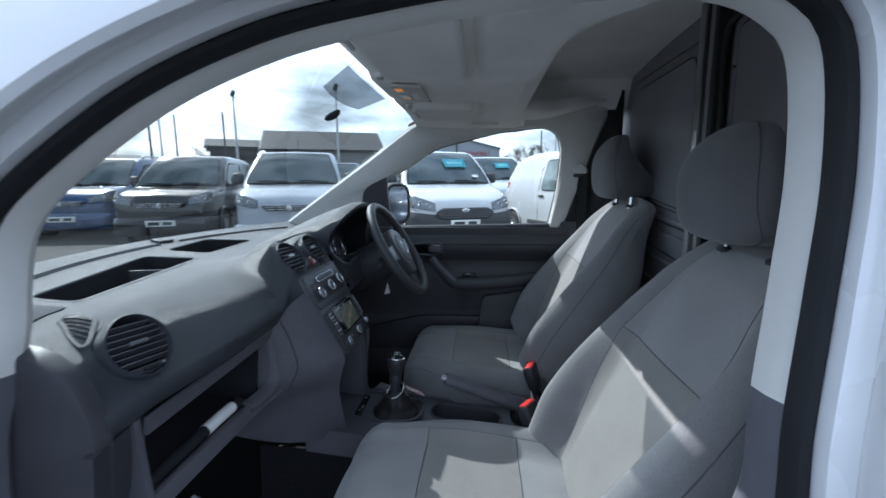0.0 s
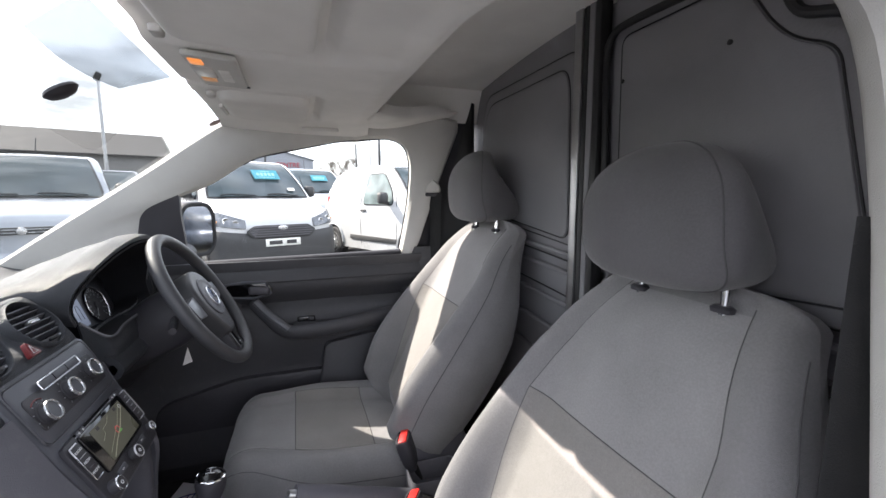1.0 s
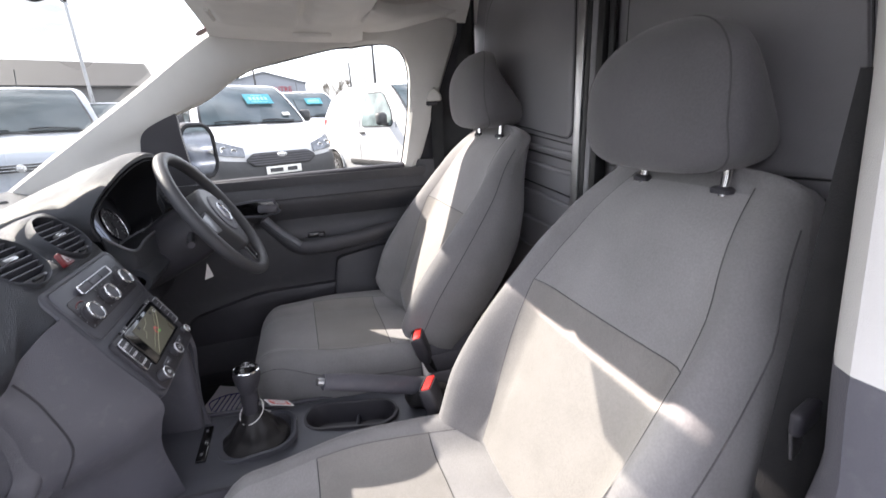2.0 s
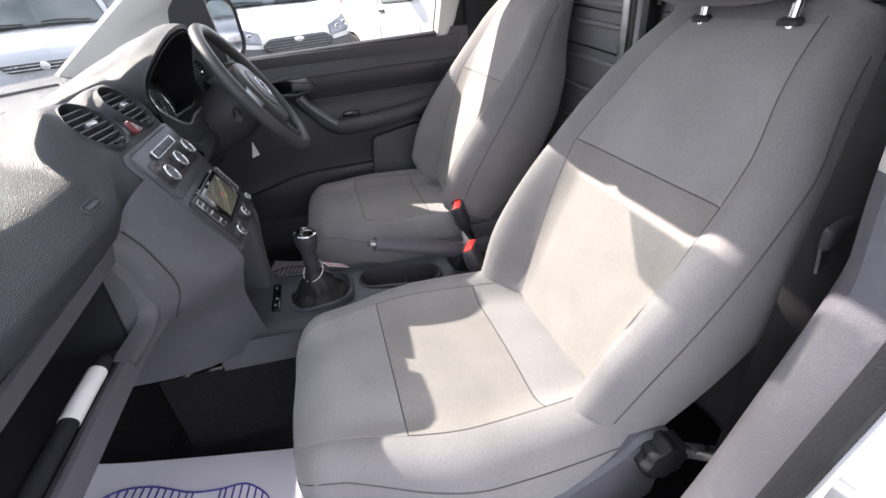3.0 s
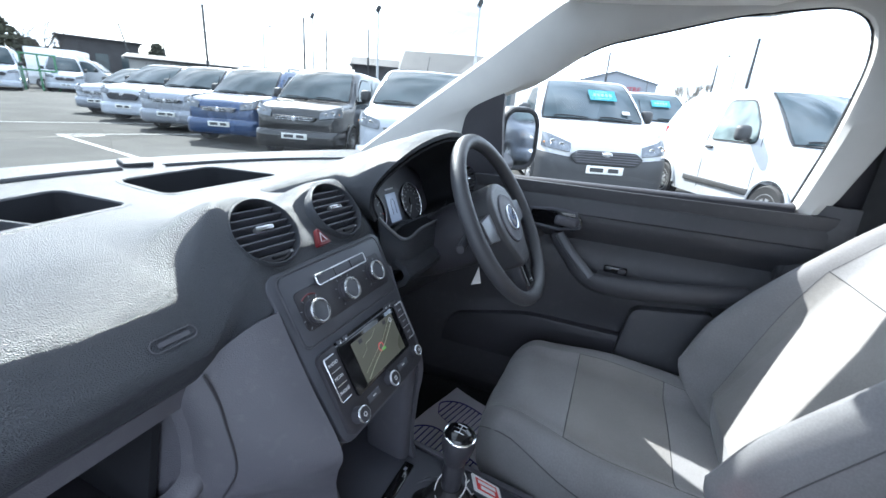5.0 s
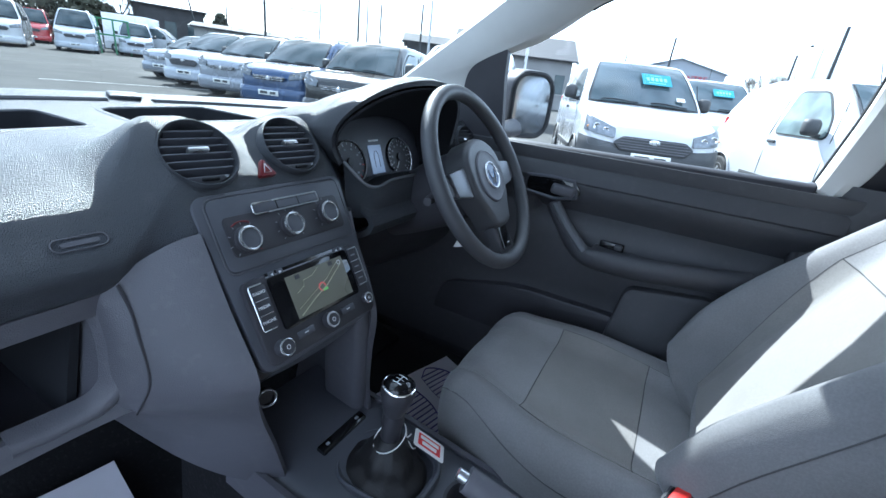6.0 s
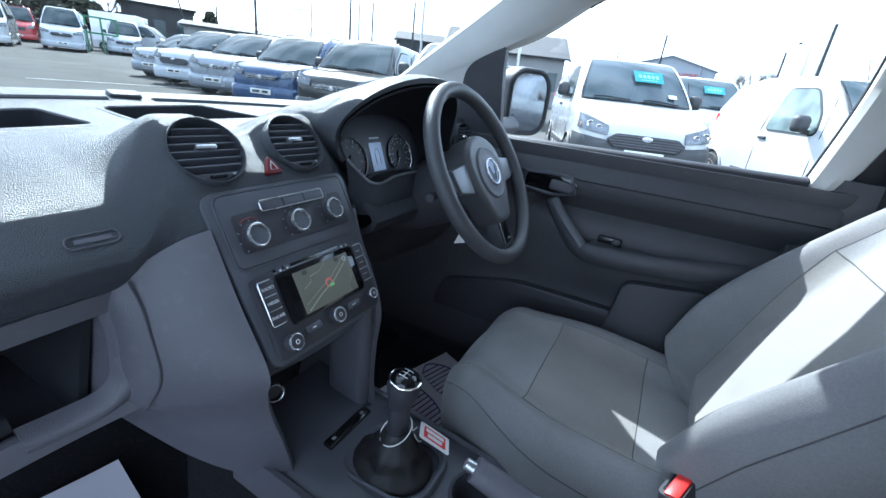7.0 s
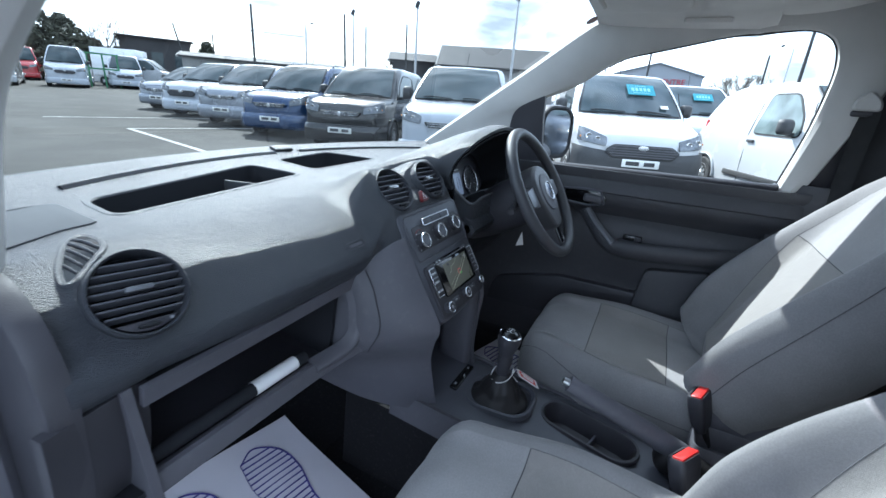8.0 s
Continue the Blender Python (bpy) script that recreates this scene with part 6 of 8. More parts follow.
# ---- seats ----
def seat(at, side_, label, drop=0.0, short=0.0):
    """A cab seat; drop and short lower the cushion on its frame and draw its nose in; side_ +1 where the sill side lies towards +x. Local: y ahead, z up from the cabin's datum at the passenger's height."""
    s = thing("seat", label, "seat", "cab seats", at=at)
    fwd, aft = Vector((0, 0.89, 0.456)), Vector((0, -0.89, -0.456))

    # backrest: sections up a reclined line, with a bolster that rises from a seam on either side
    def line(v):
        return -0.035 - 0.275 * v, 0.735 + 0.535 * v

    def half(v):
        return 0.246 + 0.022 * math.sin(math.pi * min(1, max(0.0, v) * 1.25)) - 0.062 * max(0.0, v - 0.70) ** 1.4 / 0.185

    def bol(v):
        return 0.012 + 0.088 * smooth(1.02, 0.12, v) * (0.86 + 0.14 * smooth(-0.05, 0.20, v))

    CREST = 0.81

    def front(u, v, lift=0.0):
        """u -1..1 across, v 0..1 up; past the crest the bolster rolls over to the side."""
        y, z = line(v)
        h, b, a = half(v), bol(v), abs(u)
        dome = 0.012 * (1 - min(1, a / 0.62) ** 2)
        x, out = a * h, b * smooth(0.53, CREST, a) + dome
        if a > CREST:
            f = (a - CREST) / (1 - CREST)
            x = h * (CREST + (1 - CREST) * (f + 0.15 * math.sin(math.pi * f)))
            out = b - (0.84 * b + 0.030) * f ** 1.5
        roll = 0.036 * (max(0.0, v - 0.82) / 0.18) ** 2.0
        return Vector((math.copysign(x, u), y - roll, z)) + fwd * (out + lift)

    def section(v):
        y, z = line(v)
        h = half(v)
        sink = 0.036 * (max(0.0, v - 0.82) / 0.18) ** 2.0
        thick = 0.105 + 0.035 * math.sin(math.pi * max(0.0, v)) - 0.050 * max(0.0, v - 0.55) / 0.45
        at_ = lambda k, d: Vector((k * h, y - sink * 0.6, z)) + aft * thick * d
        r = [front(-1 + 2 * k / 44, v) for k in range(45)]
        return r + [at_(1.0, 0.30), at_(0.985, 0.62), at_(0.93, 0.88), at_(0.80, 1.02), at_(0.4, 1.10), at_(-0.4, 1.10), at_(-0.80, 1.02), at_(-0.93, 0.88), at_(-0.985, 0.62), at_(-1.0, 0.30)]
    low = section(0.0)
    mid = sum(low, Vector()) / len(low)
    rings_ = [[mid + Vector(((p - mid).x * fx, (p - mid).y * fy, (p - mid).z * fy - d)) for p in low] for fx, fy, d in ((0.55, 0.35, 0.052), (0.84, 0.70, 0.046), (0.94, 0.86, 0.034), (0.985, 0.96, 0.017))]
    rings_ += [section(i / 40) for i in range(41)]
    top = [p.copy() for p in rings_[-1]]
    mid = sum(top, Vector()) / len(top)
    for f, up in ((0.975, 0.008), (0.92, 0.016), (0.80, 0.023), (0.5, 0.029), (0.2, 0.030)):
        rings_.append([mid + (p - mid) * f + Vector((0, 0, up)) for p in top])
    link("backrest", loft(rings_), M_CLOTH, s, "grey cloth backrest with side bolsters", angle=75)
    VS = 0.585
    ins = lambda w0, w1, v0, v1: (lambda u, v: front((-1 + 2 * u) * (w0 + (w1 - w0) * v), v0 + (v1 - v0) * v, 0.0012))
    link("back_insert", sheet(ins(0.56, 0.68, 0.0, VS), 18, 22, -0.002), M_INSERT, s, "lighter ribbed cloth centre insert", angle=60)
    link("back_panel", sheet(ins(0.68, 0.60, VS + 0.004, 0.985), 18, 18, -0.002), M_UPPER, s, "smooth upper back panel", angle=60)
    link("seam", tube([front(-0.68 + 1.36 * k / 16, VS + 0.002, 0.0006) for k in range(17)], 0.0011, 6), M_SEAM, s, "dark stitched seam")
    for sg in (1, -1):
        edge = lambda v: 0.56 + 0.12 * min(1, v / VS) - (0.08 * (v - VS) / (1 - VS) if v > VS else 0)
        link("seam", tube([front(sg * edge(k / 24), k / 24, 0.0006) for k in range(25)], 0.0009, 6), M_SEAM, s)
        link("seam", tube([front(sg * 0.935, 0.01 + 0.93 * k / 24, 0.0002) for k in range(25)], 0.0011, 6), M_SEAM, s)

    # cushion: sections from the back to the front, the nose rolled over a quarter round
    YF, RN = 0.408 - short, 0.078

    def arc(v):
        """v 0 rear .. 0.84 where the nose begins .. 1 its foremost line: y, middle height, share of the corner's round."""
        if v < 0.84:
            f = v / 0.84
            return -0.06 + (YF + 0.06) * f, 0.716 + 0.058 * f - drop, 0.0
        t = (v - 0.84) / 0.16 * math.pi / 2
        return YF + RN * math.sin(t), 0.774 - drop - RN * (1 - math.cos(t)), 1 - math.cos(t)

    def cush(u, v, lift=0.0):
        y, z, c = arc(v)
        a = abs(u)
        w = 0.244 + 0.012 * math.sin(math.pi * min(1.0, v / 0.84)) - 0.048 * smooth(0.45, 0.88, v) - 0.088 * c
        b = (0.046 - 0.026 * min(1.0, v / 0.84)) * (1 - c)
        crest = 0.80
        x, h = a * w, b * smooth(0.50, crest, a) + 0.010 * (1 - min(1, a / 0.62) ** 2)
        if a > crest:
            t = (a - crest) / (1 - crest) * math.pi / 2
            x = w * (crest + (1 - crest) * math.sin(t))
            h = b - (b + 0.034) * (1 - math.cos(t))
        return Vector((math.copysign(x, u), y, z + h + lift))
    rings_ = []
    for i in range(45):
        v = i / 44
        y, z, c = arc(v)
        r = [cush(-1 + 2 * k / 40, v) for k in range(41)]
        w, zs = abs(r[0].x), r[0].z
        low_z = 0.612 - drop + 0.020 * c
        r += [Vector((w * k, y, zs + (low_z - zs) * f)) for k, f in ((1.004, 0.30), (1.0, 0.62), (0.97, 0.90), (0.90, 1.0), (0.4, 1.02), (-0.4, 1.02), (-0.90, 1.0), (-0.97, 0.90), (-1.0, 0.62), (-1.004, 0.30))]
        rings_.append(r)
    nose = [p.copy() for p in rings_[-1]]
    mid = sum(nose, Vector()) / len(nose)
    for f, d in ((0.94, 0.004), (0.75, 0.007), (0.4, 0.008)):
        rings_.append([mid + Vector(((p - mid).x * f, 0, (p - mid).z * f)) + Vector((0, d, 0)) for p in nose])
    link("cushion", loft(rings_), M_CLOTH, s, "grey cloth seat cushion", angle=75)
    cin = lambda v0, v1, w0, w1: (lambda u, v: cush((-1 + 2 * u) * (w0 + (w1 - w0) * v), v0 + (v1 - v0) * v, 0.0012))
    link("cushion_insert", sheet(cin(0.245, 0.640, 0.70, 0.72), 18, 18, 0.003), M_INSERT, s, "lighter ribbed cloth cushion insert", angle=60)
    link("cushion_insert", sheet(cin(0.04, 0.240, 0.68, 0.70), 18, 8, 0.003), M_UPPER, s, angle=60)
    link("cushion_insert", sheet(cin(0.645, 0.97, 0.72, 0.70), 18, 18, 0.003), M_UPPER, s, "plain cloth nose panel", angle=60)
    for v, w in ((0.2425, 0.70), (0.6425, 0.72)):
        link("seam", tube([cush(-w + 2 * w * k / 16, v, 0.0006) for k in range(17)], 0.0011, 6), M_SEAM, s, "dark stitched seam")
    for sg in (1, -1):
        link("seam", tube([cush(sg * (0.68 + 0.04 * k / 16), 0.04 + 0.60 * k / 16, 0.0006) for k in range(17)], 0.0009, 6), M_SEAM, s)
        link("seam", tube([cush(sg * (0.975 - 0.05 * smooth(0.6, 1.0, k / 24)), 0.05 + 0.93 * k / 24, 0.0) for k in range(25)], 0.0011, 6), M_SEAM, s)
    # plastic base, slides
    link("base", loft([[(x, y + 0.17, z) for x, y in rounded(w, d, 0.04, 4)] for z, w, d in ((0.445 - at[2], 0.36, 0.44), (0.56 - drop, 0.38, 0.46), (0.618 - drop, 0.44, 0.48))]), M_DARK, s, "black plastic seat base")
    shield = rounded_poly([(-0.10, 0.54), (0.40, 0.53), (0.38, 0.600), (0.10, 0.635), (-0.01, 0.690), (-0.05, 0.735), (-0.11, 0.72)], 0.025)
    link("side_shield", loft([[(side_ * (0.226 + dx), y, z) for y, z in offset(shield, e)] for dx, e in ((0.0, 0.0), (0.026, 0.0), (0.034, -0.006), (0.036, -0.016))]), M_LOWER, s, "grey plastic side shield")
    link("inner_cover", box(0.034, 0.20, 0.12, (-side_ * 0.222, -0.075, 0.690), 0.025, 4, (-28, 0, 0)), M_LOWER, s, "grey hinge cover on the inner side")
    kn = move(loft([[(r * (1 + 0.08 * math.cos(8 * a)) * math.cos(a), r * (1 + 0.08 * math.cos(8 * a)) * math.sin(a), h) for a in (2 * math.pi * k / 64 for k in range(64))] for r, h in ((0.039, 0), (0.039, 0.024), (0.034, 0.032), (0.016, 0.034))]), pose(side_ * 0.256, -0.078, 0.690, 0, 90 * side_, 0))
    link("recline_knob", kn, M_SEAL, s, "black round recline knob")
    link("lift_lever", tube([(side_ * 0.275, -0.10, 0.700), (side_ * 0.285, -0.145, 0.680), (side_ * 0.285, -0.20, 0.645)], [0.012, 0.013, 0.011], 10, flat=0.7), M_SATIN, s, "grey lever")
    for sg in (1, -1):
        link("slide_rail", box(0.035, 0.56, 0.03, (sg * 0.17, 0.14, 0.447 - at[2]), 0.006), M_STEEL, s)

    # headrest on two posts: a wedge, thick at its foot, with a seam where the front panel meets each side
    for sg in (1, -1):
        x = sg * 0.0765
        link("post", tube([(x, -0.325, 1.235), (x, -0.330, 1.285), (x, -0.331, 1.36)], 0.0075, 12), M_CHROME, s, "chrome headrest post")
        link("post_collar", loft([[(x + px, -0.325 + py, 1.262 + pz) for px, py in rounded(2 * w, w * 1.2, w * 0.5, 4)] for w, pz in ((0.016, 0.0), (0.017, 0.006), (0.012, 0.010))]), M_DARK, s, "black post collar")
    HX = 0.020

    def pad(f, t):
        """Headrest surface: f up 0..1, t round from +x over the front."""
        h = -math.cos(math.pi * f)
        z = 1.398 + 0.110 * h
        k = (1.0 - abs(h) ** (6.0 if h < 0 else 2.7)) if abs(h) < 1 else 0.0
        k = max(0.02, k) ** (0.36 if h < 0 else 0.46)
        w = (0.150 - 0.010 * h - 0.010 * h * h) * k
        y1 = -0.238 - 0.030 * max(0.0, h) ** 2 - 0.012 * max(0.0, -h) ** 2
        y0 = -0.440 + 0.152 * smooth(-0.85, 1.05, h)
        c, s_ = math.cos(t), math.sin(t)
        mid_y = y1 - 0.055
        # flat bowed front with tight corners; the sides run back and draw in
        if s_ >= 0:
            px, py = w * math.copysign(abs(c) ** 0.62, c), mid_y + (y1 - mid_y) * s_ ** 0.80 * k ** 0.6
        else:
            px, py = w * math.copysign(abs(c) ** 0.82, c) * (1 - 0.05 * -s_), mid_y - (mid_y - y0) * (-s_) ** 0.80 * k ** 0.6
        return (HX + px, py, z)
    link("headrest", loft([[pad(i / 28, 2 * math.pi * j / 64) for j in range(64)] for i in range(29)]), M_HEADREST, s, "wedge-shaped grey cloth headrest", angle=75)
    for sg in (1, -1):
        turn_ = lambda f: math.pi / 2 - sg * (1.02 + 0.30 * smooth(0.42, 0.05, f))
        link("headrest_seam", tube([Vector(pad(i / 40, turn_(i / 40))) for i in range(2, 39)], 0.0013, 6), M_SEAM, s, "stitched headrest seam")
    return s


seat((-0.328, 0.0, 0.0), -1, "grey cloth passenger seat with chrome headrest posts, sunlit in patches")
seat((0.398, 0.0, 0.055), 1, "grey cloth driver's seat with chrome headrest posts, set higher", 0.045, 0.036)


# ---- paper mats and loose items on the floor and shelf ----
def paper_mat(at, turn, size, label, words):
    p = thing("paper_mat", label, "paper mat", "paper mats")
    m = pose(*at, *turn)
    w, h = size
    curl = lambda x, y: 0.035 * max(0.0, abs(2 * y / h) - 0.55) ** 2 + 0.004 * math.sin(7 * x / w + 3 * y / h)
    link("sheet", move(sheet(lambda u, v: ((u - 0.5) * w, (v - 0.5) * h, curl((u - 0.5) * w, (v - 0.5) * h)), 20, 24, 0.0008), m), M_PAPER, p, "white paper sheet")
    for s in (1, -1):
        # printed shoe sole: outline and bars
        cx = s * w * 0.21
        sole = spline([(cx - 0.040, 0.145, 0), (cx, 0.165, 0), (cx + 0.042, 0.13, 0), (cx + 0.048, 0.07, 0), (cx + 0.030, 0.0, 0), (cx + 0.030, -0.05, 0), (cx + 0.036, -0.10, 0), (cx, -0.145, 0),
                       (cx - 0.036, -0.10, 0), (cx - 0.028, -0.05, 0), (cx - 0.030, 0.0, 0), (cx - 0.050, 0.07, 0), (cx - 0.040, 0.145, 0)], 6)
        lift = lambda q: (cx + (q[0] - cx) * 1.18, q[1] * 1.18 + 0.015, curl(cx + (q[0] - cx) * 1.18, q[1] * 1.18 + 0.015) + 0.0016)
        link("sole_outline", move(tube([lift(q) for q in sole], 0.0022, 5, flat=0.3), m), M_INK, p)
        for k in range(22):
            y = -0.130 + 0.0132 * k
            if -0.055 < y < -0.005:
                continue
            xs = []
            for a, b in zip(sole, sole[1:]):
                if (a.y - y) * (b.y - y) <= 0 and abs(a.y - b.y) > 1e-9:
                    xs.append(a.x + (b.x - a.x) * (y - a.y) / (b.y - a.y))
            if len(xs) >= 2:
                link("sole_bar", move(tube([lift((min(xs), y)), lift((max(xs), y))], 0.0021, 5, flat=0.3), m), M_INK, p)
        for y in (-0.055, -0.008):
            link("sole_bar", move(tube([lift((cx - 0.028, y)), lift((cx + 0.029, y))], 0.0021, 5, flat=0.3), m), M_INK, p)
    if words:
        letters("lettering", words, 0.026, M_INK, p, m @ pose(0, -h * 0.5 + 0.055, curl(0, -h * 0.5 + 0.055) + 0.004), 0.0003)
    return p


paper_mat((-0.375, 0.775, 0.475), (10, 0, -8), (0.42, 0.50), "white paper floor mat printed with violet shoe soles", "for your custom\u201d")
paper_mat((0.475, 0.475, 0.447), (4, 0, -14), (0.36, 0.44), "white printed paper floor mat in the driver's footwell", "")
for x, w in ((0.30, 0.06), (0.40, 0.07), (0.52, 0.05)):
    pd = thing("pedal", "black rubber pedal in the driver's footwell", "pedal", "pedals")
    link("pad", box(w, 0.02, 0.075, (x, 0.86, 0.60), 0.006, 2, (-25, 0, 0)), M_SEAL, pd)
    link("arm", tube([(x, 0.87, 0.60), (x, 0.95, 0.75), (x, 0.96, 0.92)], 0.009, 8), M_DARK, pd)
wal = thing("document_wallet", "black folder with a white paper label lying on the open shelf", "folder")
link("folder", box(0.33, 0.16, 0.012, (-0.42, 0.785, 0.905), 0.004, 2, (10, 0, -2)), M_DARK, wal)
sp = [(-0.590, 0.712, 0.918), (-0.45, 0.708, 0.924), (-0.34, 0.705, 0.927), (-0.322, 0.705, 0.927)]
link("spine", tube(sp, 0.0115, 14), M_WELL, wal, "black rolled edge")
link("paper_label", tube([(-0.432, 0.7075, 0.9246), (-0.39, 0.7065, 0.926), (-0.345, 0.7052, 0.927)], 0.0124, 16, flat=1.0), M_WHITE, wal, "white paper label")


# ---- outside: the yard, parked vans, buildings, poles, trees ----
def slope(x, y):
    """The yard rises gently away from the van, with a small step up in level across the lane."""
    return 0.013 * x + 0.013 * y + 0.09 * smooth(1.8, 5.0, math.hypot(x, y))


def polar(az, d):
    """A place in the yard by bearing from +x and distance from the passenger's doorway."""
    x, y = -0.8 + d * math.cos(radians(az)), 0.2 + d * math.sin(radians(az))
    return x, y, slope(x, y)


def asphalt():
    m = mat("yard_asphalt", (0.036, 0.0345, 0.0295), 0.88, 0, 0.20, 0.22, 0.5, 45.0, 0.3)
    n, l = m.node_tree.nodes, m.node_tree.links
    b = n["Principled BSDF"]
    src = b.inputs["Base Color"].links[0].from_socket
    tc = n.new("ShaderNodeTexCoord")
    a = n.new("ShaderNodeTexNoise")
    a.inputs["Scale"].default_value, a.inputs["Detail"].default_value, a.inputs["Distortion"].default_value = 1.3, 9.0, 0.25
    l.new(tc.outputs["Object"], a.inputs["Vector"])
    r = n.new("ShaderNodeMapRange")
    r.inputs["From Min"].default_value, r.inputs["From Max"].default_value = 0.42, 0.66
    r.inputs["To Min"].default_value, r.inputs["To Max"].default_value = 0.70, 1.18
    l.new(a.outputs["Fac"], r.inputs["Value"])
    x = n.new("ShaderNodeMix")
    x.data_type, x.blend_type = "RGBA", "MULTIPLY"
    x.inputs[0].default_value = 1.0
    l.new(src, x.inputs[6])
    l.new(r.outputs["Result"], x.inputs[7])
    l.new(x.outputs[2], b.inputs["Base Color"])
    return m


M_ASPHALT = asphalt()
M_LINE = mat("worn_white_line", (0.36, 0.36, 0.34), 0.8, 0, 0.30, 3.0, dirt=0.4)
SPAN = [-300, -120, -60, -30, -15, -10, -7, -5, -4, -3, -2, -1, 0, 1, 2, 3, 4, 5, 7, 10, 15, 30, 60, 120, 250, 400]
ground_bm = sheet(lambda u, v: (SPAN[round(u * 25)], SPAN[round(v * 25)], slope(SPAN[round(u * 25)], SPAN[round(v * 25)])), 25, 25)
ground = tagged(link("ground", ground_bm, M_ASPHALT), "worn grey asphalt yard rising gently", "ground", kind="structure")


def stripe(a, b, w=0.10):
    a, b = Vector((*a, 0)), Vector((*b, 0))
    s = (b - a).normalized().cross(Vector((0, 0, 1))) * w / 2
    pts = [(p.x, p.y, slope(p.x, p.y)) for p in (a - s, a + s, b + s, b - s)]
    bm = loft([[(x, y, z + 0.004) for x, y, z in pts], [(x, y, z + 0.008) for x, y, z in pts]])
    tagged(link("bay_line", bm, M_LINE), "worn white painted bay line on the asphalt", "road marking", kind="structure")


stripe((4.92, 11.44), (4.15, 7.6))
stripe((4.92, 11.44), (7.9, 10.4))
stripe((4.55, 14.6), (8.4, 13.4))
stripe((3.9, 4.4), (7.3, 3.4))
stripe((-1.0, 12.5), (0.4, 12.2), 0.14)

M_WINDOW = mat("dark_van_glass", (0.040, 0.058, 0.066), 0.04, 0, 0.3, 1.5, 0, 0, 0.45)
M_CLEAR = mat("pale_van_glass", (0.16, 0.20, 0.20), 0.05, 0, 0.5, 2.5, 0, 0, 0.4)
M_TYRE = mat("tyre_rubber", (0.016, 0.016, 0.017), 0.8, 0, 0.15, 10.0)
M_ALLOY = mat("wheel_silver", (0.46, 0.47, 0.48), 0.35, 0.7, 0.1, 10.0)
M_LIGHT = mat("headlight_lens", (0.15, 0.16, 0.175), 0.10, 0.4, 0.35, 30.0)
M_AMBERLENS = mat("indicator_lens", (0.55, 0.22, 0.05), 0.15)
M_TAIL = mat("tail_lens", (0.45, 0.02, 0.02), 0.15)
M_PLATE = mat("number_plate_white", (0.70, 0.70, 0.66), 0.4)
M_BUMPER = mat("bumper_plastic", (0.035, 0.036, 0.038), 0.6, 0, 0.15, 6.0)
M_CARDINK = mat("price_card_print", (0.22, 0.46, 0.50), 0.6)
M_CYAN = mat("price_card", (0.015, 0.21, 0.27), 0.6, 0, 0.08, 10.0)


def paint(name, colour, metal=0.0, rough=0.26):
    return mat(name, colour, rough, metal, 0.04, 1.5, 0, 0, 0.5, 0.8, dirt=0.03)


